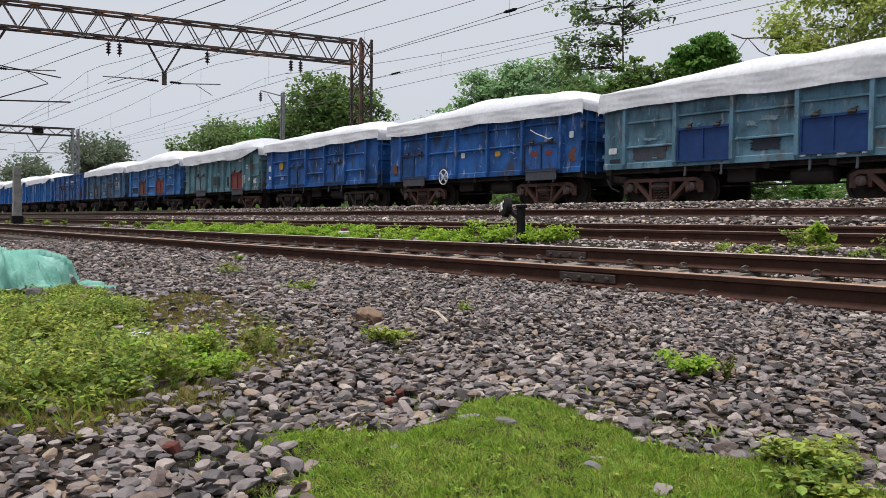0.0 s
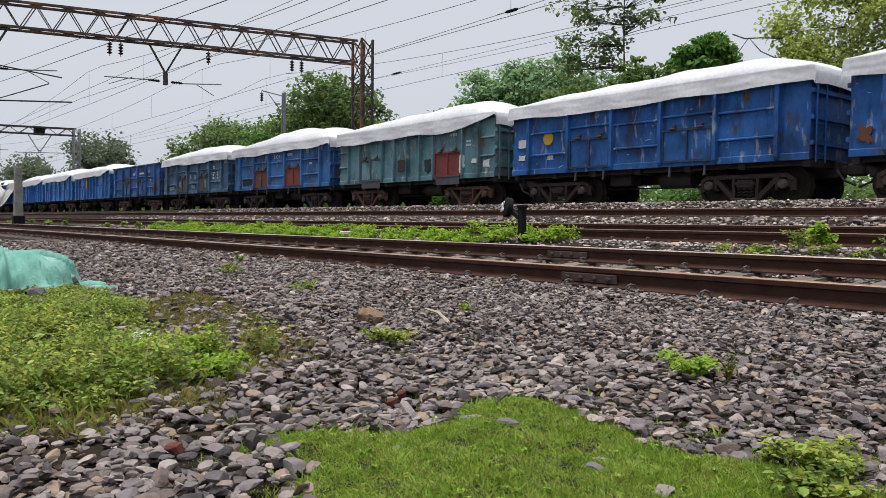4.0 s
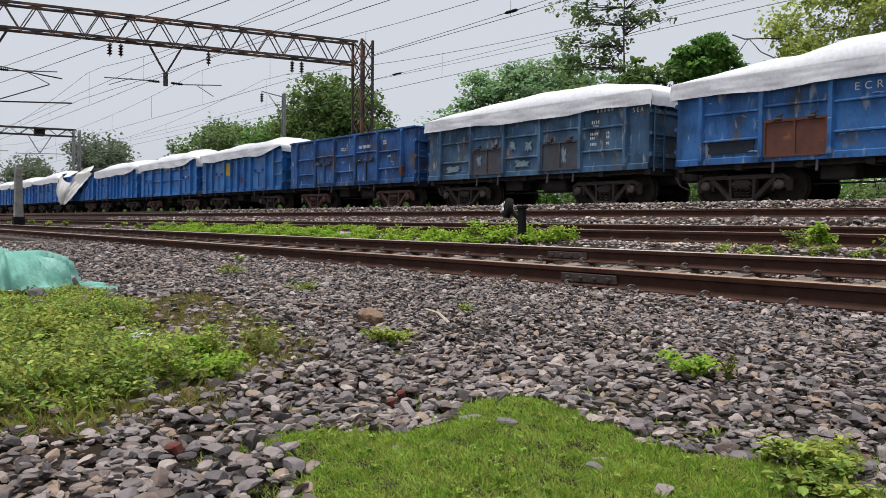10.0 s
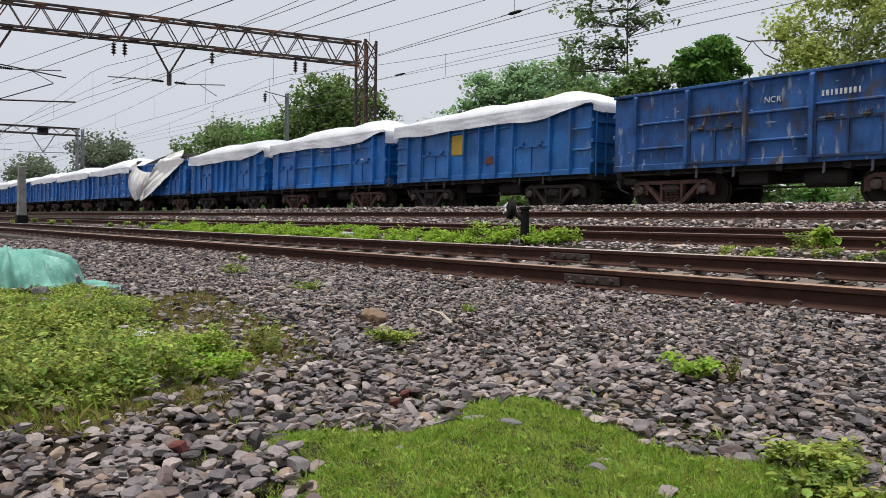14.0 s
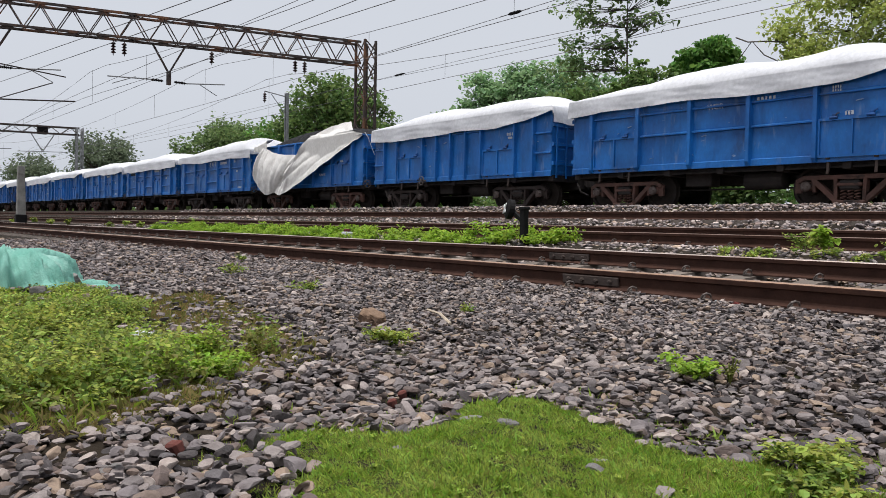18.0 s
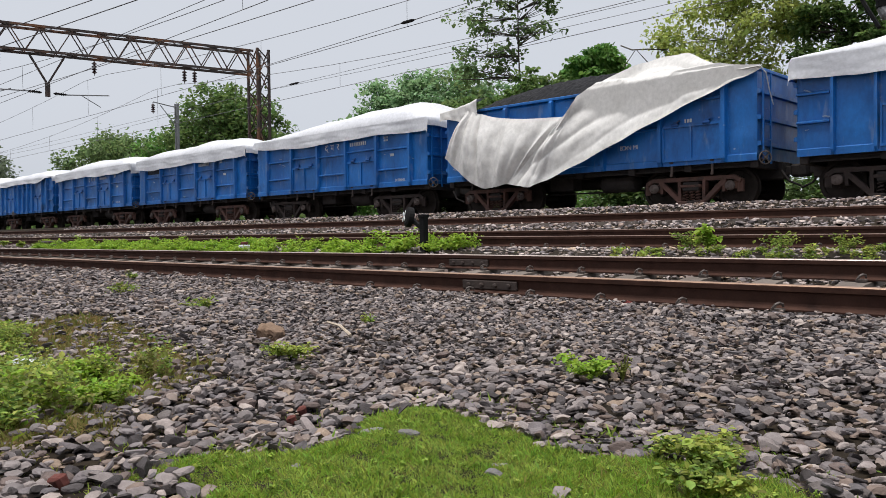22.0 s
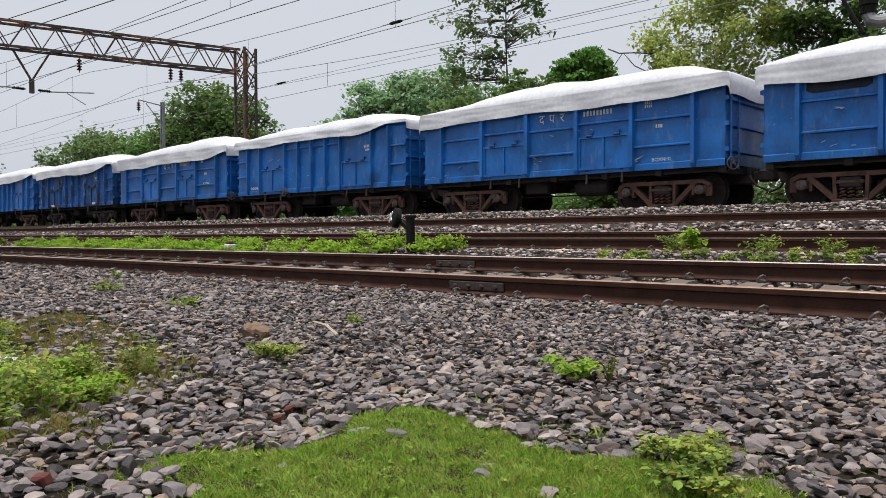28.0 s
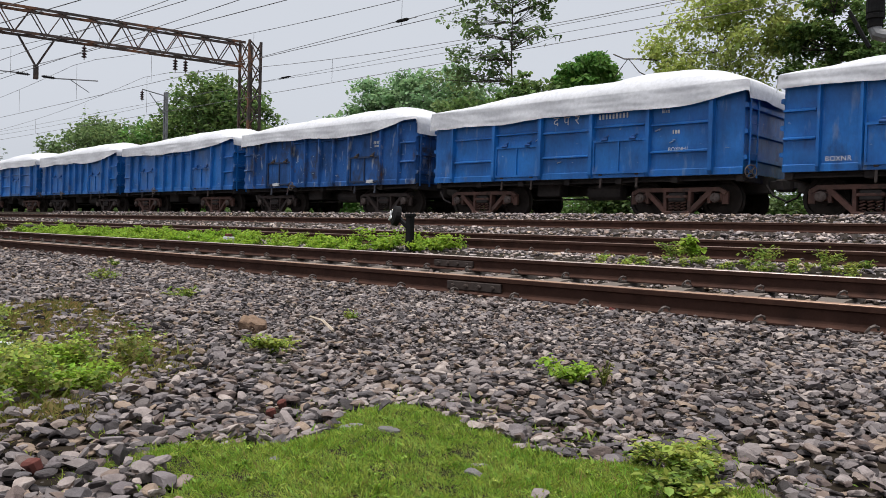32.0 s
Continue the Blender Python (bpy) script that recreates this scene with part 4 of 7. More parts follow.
M_SCUFF = surface("rubbed_paint", (0.16, 0.27, 0.46), (0.30, 0.36, 0.44), 9, 0.7, bump=0.05)
M_FADED = surface("faded_stencil", (0.22, 0.30, 0.34), (0.13, 0.22, 0.28), 14, 0.8, bump=0.02)
DOOR_PAINT = {"navyd": M_NAVYDOOR, "grey": M_GREYDOOR, "red": M_REDPAINT, "rust": M_RUSTDOOR}
SLOPES = {12: (0.2, 0.34), 13: (0.36, 0.26), 5: (0.4, 0.2), 9: (0.4, 0.16), 11: (0.55, 0.12), 16: (0.42, 0.2)}
WHEELSETS = []


def build_bogie(wagon, x, red):
    mat = M_BOGIE_RED if red else M_BOGIE
    bogie = part("bogie", shared("bolster", bolster), M_UNDER, wagon, "dark cast bogie with brown side frames")
    bogie.location = (x, 0, 0)
    for s in (-1, 1):
        part("side_frame", shared(("side_frame", s), lambda: side_frame(s)), mat, bogie)
        for k in (-0.16, 0.0, 0.16):
            o = part("spring", shared("spring", spring_mesh), mat, bogie)
            o.location = (k, s * 1.18, 0.21)
    for q in (-1, 1):
        o = part("axle_cap", shared("axle_cap", axle_cap), M_CAP, bogie, "round bolted bearing cap")
        o.location = (q * 1.0, -1.24, 0.53)
        w = part("wheelset", shared("wheelset", wheelset), M_WHEEL, bogie, "two steel wheels on one axle")
        w.location = (q * 1.0, 0, 0.502)
        WHEELSETS.append((w, q * 1.0))
    return bogie


def scuffs(wagon, k, n, material):
    """Small pale scrapes where the paint has been rubbed."""
    r = random.Random(k * 31 + 5)
    for i in range(n):
        shape = r.randrange(6)
        o = part("scuff", shared(("scuff", shape), lambda: patch(-0.09 - 0.02 * shape, 0.09 + 0.01 * shape, -0.022 - 0.005 * (shape % 3), 0.022, 0.003, 0.85, 0.0)), material, wagon, "pale scrape in the paint")
        s = r.uniform(0.4, 1.1)
        o.matrix_basis = pose(r.uniform(-4.7, 4.7), -1.518, r.choice((r.uniform(1.25, 1.7), r.uniform(1.8, 2.5))), 0, r.uniform(-25, 25)) @ Matrix.Diagonal((s, 1, s, 1))


def build_wagon(k, spec):
    side, paint, d1, d2, cover, height, lift_r, lift_l, words, look_words = spec
    c1, c2, c3 = BLUES[paint]
    worn = paint not in ("fresh", "bright")
    m = surface("wagon_paint", c1, c2, 0.9, 0.44 if not worn else 0.66, bump=0.10 if not worn else 0.2, fine=16, third=c3, third_scale=1.1 if not worn else 1.5,
                third_at=0.60 if not worn else 0.55, stretch=(1, 1, 0.55), shift=k * 3.7, specular=0.45 if not worn else 0.3)
    grimy(m, k, 0.85 if worn else 0.46)
    if worn:
        rusty(m, k)
    wagon = new("goods_wagon")
    covers = {"sheet": " under a white sheet", "open": "", "loose": ""}[cover]
    tagged(wagon, f"{look_words} goods wagon{covers}", "goods wagon", "wagons of the goods train")
    for name, make in (("side_wall", side_wall), ("end_wall", end_wall)):
        for turned in (0, 180):
            part(name, shared(name, make), m, wagon).matrix_basis = pose(0, 0, 0, 0, 0, turned)
    part("floor_plate", shared("floor_plate", floor_plate), M_UNDER, wagon)
    part("coping", shared("coping", coping), m, wagon)
    part("side_sill", shared("side_sill", sill), m, wagon)
    for name, make in (("centre_sill", centre_sill), ("brake_cylinder", brake_cylinder), ("brake_box", brake_box), ("brake_rod", brake_rod)):
        part(name, shared(name, make), M_UNDER, wagon)
    for x in (-4.8, -3.16, -1.6, 0, 1.6, 3.16, 4.8):
        part("crossbar", shared(("crossbar", x), lambda: crossbar(x)), M_UNDER, wagon)
    for s in (-1, 1):
        part("solebar", shared(("solebar", s), lambda: solebar(s)), M_UNDER, wagon)
    for s in (-1, 1):
        o = part("coupler", shared("coupler", coupler), M_UNDER, wagon)
        o.matrix_basis = pose(s * (HALF + 0.1), 0, 0, 0, 0, 0 if s > 0 else 180)
    posts = B_POSTS if side == "B" else A_POSTS
    for flip in (0, 1):
        turn = pose(0, 0, 0, 0, 0, 180 * flip)
        for x in posts:
            wide = 0.11 if side == "B" else 0.15
            o = part("side_post", shared(("side_post", x, side), lambda: hat_post(x, 1.07, Z_HIGH - 0.05, wide, 0.13)), m, wagon)
            o.matrix_basis = turn
        if side == "A":
            runs = [(a, b, z) for i, (a, b) in enumerate(zip(A_POSTS, A_POSTS[1:])) for z in ((2.34, 1.66) if i % 2 == 0 else (2.40,))]
            doors = [(-2.49, -0.83), (0.83, 2.49)]
        elif side == "C":
            runs = [(a, b, z) for i, (a, b) in enumerate(zip(A_POSTS, A_POSTS[1:])) for z in ((2.62,) if i in (0, 4) else (2.62, 2.02))]
            doors = [(-4.14, -2.49), (2.49, 4.14)]
        else:
            runs = [(s0, s1, z) for s0, s1 in ((-HALF - 0.07, -4.15), (4.15, HALF + 0.07)) for z in (2.42, 1.80)] + [(a, b, 2.72) for a, b in zip(B_POSTS[2:6], B_POSTS[3:7])]
            doors = [(-3.30, -1.65), (1.65, 3.30)]
        for a, b, z in runs:
            o = part("side_rail", shared(("side_rail", a, b, z), lambda: rail_between(a, b, z)), m, wagon)
            o.matrix_basis = turn
        if flip:
            continue
        for (a, b), paint_name in zip(doors, (d1, d2)):
            dm = DOOR_PAINT.get(paint_name, m)
            d = part("door", shared(("door", a), lambda: door_panel(a, b)), dm, wagon, {"red": "faded red door", "rust": "rusty door", "navyd": "dark blue door", "grey": "grey door"}.get(paint_name, ""))
            part("door_frame", shared(("door_frame", a), lambda: door_frame(a, b)), (M_GREYDOOR if paint in ("green", "grey") else M_DOORFRAME if worn else m) if paint_name in ("", "grey") else dm, d)
            for x in (a + 0.42, b - 0.42):
                part("hinge", shared(("hinge", x), lambda: hinge(x)), M_STEEL_DARK if worn else M_BLUEDOOR, d)
            if k in (1, 3):
                part("door_apron", shared(("door_apron", a), lambda: door_apron(a, b)), M_GREYDOOR, wagon, "grey steel apron below the door")
            for x in (a + 0.3, b - 0.3):
                part("door_lever", shared(("door_lever", x), lambda: door_lever(x)), M_STEEL_DARK if not worn else M_GREYDOOR, wagon)
    for z in (1.45, 2.05, 2.65):
        for x in (-HALF, HALF):
            part("end_rib", shared(("end_rib", x, z), lambda: end_rib(x, z)), m, wagon)
    for y in (-1.36, -0.92):
        part("ladder_rail", shared(("ladder_rail", y), lambda: ladder_rail(y)), m, wagon)
    for z in (1.2, 1.55, 1.9, 2.25, 2.6, 2.95):
        part("rung", shared(("rung", z), lambda: rung(z)), m, wagon)
    for x in (-3.16, 3.16):
        build_bogie(wagon, x, k in (0, 1, 3, 6, 8, 10, 12, 13, 14, 15, 17) or k > 18)
    if k >= 8 or k == 1:
        o = part("handwheel", shared("handwheel", handwheel_mesh), M_CLIP if k > 1 else M_WHITE, wagon, "pale hand brake wheel")
        o.matrix_basis = pose(HALF + 0.13, -1.36, 1.12, 0, 0, 55) @ Matrix.Diagonal((0.75, 1, 0.75, 1)) if k > 1 else pose(-1.30, -1.74, 1.12) @ Matrix.Diagonal((1.2, 1, 1.3, 1))
        if side == "B":
            o.matrix_basis = pose(-1.45, -1.74, 1.1) @ Matrix.Diagonal((0.75, 1, 0.75, 1))
    if cover == "sheet":
        part("tarpaulin", tarpaulin(k + 3, height, lift_r, lift_l, 2.93 if k == 14 else 2.80 if k % 3 else 2.72, *SLOPES.get(k, (0.48, 0.20))), M_TARP, wagon, "white sheet tied over the heaped load")
    elif cover == "loose":
        part("coal_load", coal_heap(0.80, 2.0), M_COAL, wagon, "heaped black coal")
        loose = part("tarpaulin", loose_sheet(), M_TARP_OLD, wagon, "soiled white sheet hanging loose in folds")
        bm = bmesh.new()
        sweep(bm, [(4.93, -1.45, 3.26), (5.07, -1.38, 3.05), (5.09, -1.2, 2.62), (5.12, -1.08, 2.35)], 0.014, 5)
        part("rope", bm, M_WHITE, wagon, "loose white rope end hanging over the wagon's end")
        part("corner_flap", corner_flap(), M_TARP_OLD, loose, "white sheet corner tied over the wagon's end")
    for text, x, z, size in words:
        write(wagon, text, x, z, size, M_FADED if k == 0 else None)
    if k in (4, 6, 8, 10, 11, 12, 13, 15):
        bars_of_writing(wagon, 1.05, 2.66 if k != 6 else 2.62, 9 if k not in (4, 8, 10) else 5, 0.13)
        bars_of_writing(wagon, 2.85, 2.75, 4, 0.07)
        bars_of_writing(wagon, 2.85, 2.66, 4, 0.07)
        bars_of_writing(wagon, 3.15, 2.14, 3, 0.09)
    if k == 5:
        bars_of_writing(wagon, 3.1, 2.86, 5, 0.17)
        for z, n in ((2.16, 5), (2.04, 3), (1.86, 4)):
            bars_of_writing(wagon, 2.85, z, n, 0.08)
            bars_of_writing(wagon, 3.45, z, 2, 0.08)
        for a, b, c, d, rag in ((-3.9, -3.0, 1.28, 1.56, 0.6), (-0.5, 0.45, 1.3, 1.6, 0.75), (-0.65, -0.25, 1.85, 2.26, 0.85), (0.05, 0.5, 1.8, 2.2, 0.85), (-2.2, -1.9, 1.4, 1.9, 0.85), (1.7, 1.95, 1.3, 1.85, 0.85)):
            part("paint_patch", patch(a, b, c, d, 0.045 if a in (-2.2, 1.7) else 0.022, rag), M_FADED, wagon, "chalky pale scrape in the paint")
    if k in (5, 16, 14, 9):
        bars_of_writing(wagon, 2.9, 2.5, 4, 0.10)
        bars_of_writing(wagon, 2.95, 2.38, 4, 0.07)
    if k == 14:
        for i, c in enumerate("\u092a\u092e\u0930"):
            write(wagon, c, -0.82 + 0.82 * i, 2.86, 0.26)
    if k in (11, 13, 15):
        write(wagon, "\u0926 \u092a \u0930", 0.0, 2.66, 0.34)
    if k == 0:
        for a, b in ((0.88, 1.06), (1.3, 1.42), (1.72, 1.98), (2.28, 2.42)):
            part("paint_patch", patch(a, b, 1.11, 1.18, 0.055, 0.5), M_WHITE, wagon, "white sheet scraps caught under the door")
        # No hollow here: the shade of a recess is a flat dark patch.
        part("paint_patch", patch(-4.72, -4.3, 1.24, 1.36, 0.004, 0.2), M_DARKPATCH, wagon, "flat dark patch painted as a recess's shade")
        part("paint_patch", patch(-0.2, 0.45, 2.02, 2.2, 0.004, 0.75), M_FADED, wagon, "peeling pale paint")
        part("paint_patch", patch(-0.55, -0.15, 1.92, 2.1, 0.004, 0.75), M_FADED, wagon, "peeling pale paint")
        part("paint_patch", patch(-3.6, -3.0, 1.78, 1.9, 0.004, 0.8), M_FADED, wagon, "peeling pale paint")
        part("paint_patch", patch(-3.95, -2.72, 1.26, 1.68, 0.004, 0.25), M_GREYDOOR, wagon, "bare grey patch")
        part("paint_patch", patch(-0.5, 0.5, 1.3, 1.72, 0.004, 0.5), M_DARKPATCH, wagon, "dark scrape")
        part("paint_patch", patch(-4.75, -4.45, 1.5, 1.68, 0.004, 0.1), M_WHITE, wagon, "white plate")
    if k == 1:
        bm = bmesh.new()
        sweep(bm, [(2.9, -1.62, 2.46), (3.15, -1.63, 2.33), (3.7, -1.62, 2.12), (3.85, -1.62, 2.14)], 0.014, 5)
        part("rope", bm, M_WHITE, wagon, "loose pale rope end")
        for a in (2.8, 3.4):
            part("paint_patch", patch(a, a + 0.42, 1.58, 1.84, 0.035, 0.7), M_REDPAINT, wagon, "red primer showing on the door")
        part("paint_patch", patch(-4.75, -4.35, 1.3, 1.75, 0.022, 0.65), M_RUSTDOOR, wagon, "rusty stain")
        part("sign_plate", patch(-0.6, -0.4, 1.75, 1.95, 0.01, 0.2), M_WHITE, wagon, "small white plate")
        part("paint_patch", patch(4.4, 4.75, 1.35, 1.85, 0.004, 0.6), M_RUSTDOOR, wagon, "rusty stain")
        part("sign_plate", patch(1.15, 1.42, 1.72, 1.9, 0.01, 0.2), M_YELLOW, wagon, "small yellow plate")
        part("sign_plate", patch(4.45, 4.62, 2.1, 2.3, 0.01, 0.1), M_WHITE, wagon, "white plate")
    if k == 2:
        part("sign_disc", disc(-3.35, 2.15, 0.21), M_YELLOW, wagon, "yellow painted disc")
        part("sign_plate", patch(-4.65, -4.32, 1.92, 2.18, 0.008, 0.0), M_WHITE, wagon, "white plate")
        part("paint_patch", patch(-4.66, -4.3, 1.5, 1.7, 0.004, 0.5), M_WHITE, wagon, "torn white label")
        part("paint_patch", patch(-3.45, -3.1, 1.46, 1.66, 0.004, 0.6), M_WHITE, wagon, "torn white label")
    if k == 3:
        bars_of_writing(wagon, 2.45, 2.80, 5, 0.13)
        bars_of_writing(wagon, 2.55, 2.63, 5, 0.11)
        bars_of_writing(wagon, 3.45, 2.35, 5, 0.07)
        bars_of_writing(wagon, 3.45, 2.22, 5, 0.07)
        part("paint_patch", patch(3.12, 3.38, 1.15, 1.95, 0.075, 0.45), M_TARP_OLD, wagon, "torn white sticker")
        part("paint_patch", patch(3.7, 4.05, 1.55, 1.75, 0.004, 0.5), M_WHITE, wagon, "torn white sticker")
        part("paint_patch", patch(4.3, 4.7, 1.38, 1.7, 0.004, 0.5), M_WHITE, wagon, "torn white sticker")
        part("paint_patch", patch(-0.7, -0.15, 1.4, 1.95, 0.004, 0.35), M_BOGIE, wagon, "rusty scraped panel")
        part("paint_patch", patch(0.98, 1.5, 1.3, 1.9, 0.004, 0.5), M_DARKPATCH, wagon, "dark scrape")
    if k == 4:
        part("paint_patch", patch(-4.0, -2.65, 1.3, 1.68, 0.004, 0.15), M_DARKPATCH, wagon, "dark repainted panel")
    if k == 6:
        part("paint_patch", patch(4.05, 4.24, 1.3, 1.75, 0.115, 0.4), M_RUSTDOOR, wagon, "rust-stained post foot")
    if k == 7:
        part("sign_plate", patch(-1.58, -0.92, 1.95, 2.66, 0.012, 0.03), M_YELLOW, wagon, "yellow painted square")
        part("paint_patch", patch(0.15, 0.7, 1.5, 1.85, 0.004, 0.6), M_RUSTDOOR, wagon, "red scrape")
    if k == 12:
        part("paint_patch", patch(-4.0, -2.65, 2.5, 3.08, 0.004, 0.05), M_DARKPATCH, wagon, "dark repainted panel")
    if k == 16:
        part("paint_patch", patch(-2.9, -2.4, 1.12, 1.25, 0.09, 0.4), M_WHITE, wagon, "white smear on the door foot")
        part("paint_patch", patch(2.6, 3.0, 1.12, 1.25, 0.09, 0.4), M_WHITE, wagon, "white smear on the door foot")
    if k < 18:
        scuffs(wagon, k, 9 if worn else 11, M_FADED if paint in ("teal", "green", "grey") else M_SCUFF)
    wagon.location = (wagon_x(k, 0), TRAIN_Y, RAIL_TOP)
    return wagon


def disc(x, z, r):
    bm = bmesh.new()
    lathe(bm, [(r, 0.0), (r, 0.016), (r - 0.01, 0.018)], pose(x, -1.495, z, 90), 24)
    return bm


def grimy(m, k, amount):
    """Soot clouds over the paint and fine pale scratches."""
    n, l = m.node_tree.nodes, m.node_tree.links
    p = n["Principled BSDF"]
    col = p.inputs["Base Color"].links[0].from_socket
    tc = n.new("ShaderNodeTexCoord")
    for scale, stretch, lo, hi, colour, blend, strength in ((1.3, (1, 1, 0.8), 0.45, 0.72, (0.25, 0.25, 0.25), "MULTIPLY", amount), (5.0, (1, 1, 0.22), 0.55, 0.75, (0.45, 0.42, 0.40), "MULTIPLY", amount),
                                                            (3.5, (1.5, 1, 3.0), 0.70, 0.76, (0.42, 0.47, 0.52), "MIX", amount * 0.9),
                                                            (2.6, (2.4, 1, 0.6), 0.60, 0.72, (0.40, 0.42, 0.42), "MIX", amount - 0.28)):
        mp, t, r, x, s = n.new("ShaderNodeMapping"), n.new("ShaderNodeTexNoise"), n.new("ShaderNodeMapRange"), n.new("ShaderNodeMix"), n.new("ShaderNodeMath")
        mp.inputs["Scale"].default_value, mp.inputs["Location"].default_value = stretch, (k * 2.3, 1.0, k * 0.7)
        t.inputs["Scale"].default_value, t.inputs["Detail"].default_value = scale, 9.0
        r.inputs["From Min"].default_value, r.inputs["From Max"].default_value = lo, hi
        s.operation = "MULTIPLY"
        s.inputs[1].default_value = strength
        x.data_type, x.blend_type = "RGBA", blend
        x.inputs[7].default_value = (*colour, 1)
        l.new(tc.outputs["Object"], mp.inputs[0])
        l.new(mp.outputs[0], t.inputs["Vector"])
        l.new(t.outputs["Fac"], r.inputs["Value"])
        l.new(r.outputs["Result"], s.inputs[0])
        l.new(s.outputs[0], x.inputs[0])
        l.new(col, x.inputs[6])
        col = x.outputs[2]
    l.new(col, p.inputs["Base Color"])


def rusty(m, k):
    """Rust-brown bleeding spots over old paint."""
    n, l = m.node_tree.nodes, m.node_tree.links
    p = n["Principled BSDF"]
    old = p.inputs["Base Color"].links[0].from_socket
    tc, mp, t, r, x = n.new("ShaderNodeTexCoord"), n.new("ShaderNodeMapping"), n.new("ShaderNodeTexNoise"), n.new("ShaderNodeMapRange"), n.new("ShaderNodeMix")
    mp.inputs["Scale"].default_value = (1.6, 1.6, 0.7)
    mp.inputs["Location"].default_value = (k * 1.9, 4.0, k * 0.3)
    t.inputs["Scale"].default_value, t.inputs["Detail"].default_value = 2.2, 10.0
    r.inputs["From Min"].default_value, r.inputs["From Max"].default_value = 0.66, 0.76
    x.data_type = "RGBA"
    x.inputs[7].default_value = (0.075, 0.042, 0.034, 1)
    l.new(tc.outputs["Object"], mp.inputs[0])
    l.new(mp.outputs[0], t.inputs["Vector"])
    l.new(t.outputs["Fac"], r.inputs["Value"])
    l.new(r.outputs["Result"], x.inputs[0])
    l.new(old, x.inputs[6])
    l.new(x.outputs[2], p.inputs["Base Color"])


wagons = [build_wagon(k, spec) for k, spec in enumerate(WAGONS)]

# ---- overhead line: portals, masts, wires ----
def lattice(bm, a, b, width, depth, n, leg, brace, up):
    """A four-chord lattice girder from a to b; up is the direction of its depth."""
    a, b, up = Vector(a), Vector(b), Vector(up).normalized()
    d = (b - a).normalized()
    s = d.cross(up).normalized()
    corner = lambda p, i, j: p + s * (width / 2 * i) + up * (depth / 2 * j)
    for i in (-1, 1):
        for j in (-1, 1):
            bar(bm, corner(a, i, j), corner(b, i, j), leg, leg)
    for k in range(n):
        p, q = a.lerp(b, k / n), a.lerp(b, (k + 1) / n)
        mid = p.lerp(q, 0.5)
        for i in (-1, 1):
            bar(bm, corner(p, i, -1), corner(mid, i, 1), brace, brace * 0.6)
            bar(bm, corner(mid, i, 1), corner(q, i, -1), brace, brace * 0.6)
        for j in (-1, 1):
            bar(bm, corner(p, -1, j), corner(q, 1, j), brace * 0.8, brace * 0.5)
            bar(bm, corner(p, 1, j), corner(q, -1, j), brace * 0.8, brace * 0.5)


def insulator_string(length=0.75, sheds=4, r=0.13):
    bm = bmesh.new()
    lathe(bm, [(0.02, 0.0), (0.02, -0.12)], Matrix.Identity(4), 6)
    z = -0.12
    for _ in range(sheds):
        step = (length - 0.2) / sheds
        lathe(bm, [(0.03, z), (0.06, z - step * 0.2), (r, z - step * 0.62), (r * 0.9, z - step * 0.72), (0.04, z - step)], Matrix.Identity(4), 10)
        z -= step
    lathe(bm, [(0.02, z), (0.02, z - 0.1)], Matrix.Identity(4), 6)
    return bm


def rod_insulator():
    bm = bmesh.new()
    prof = [(0.03, -0.3)]
    for i in range(6):
        prof += [(0.03, -0.25 + i * 0.08), (0.075, -0.22 + i * 0.08)]
    lathe(bm, prof + [(0.03, 0.3)], pose(0, 0, 0, 90), 10)
    return bm


BEAM_LOW, BEAM_HIGH = 9.17, 10.42


def at_beam(y):
    """x of the first portal's girder, which stands slightly askew to the tracks."""
    return -36.85 + (y - 24.0) * 0.2425


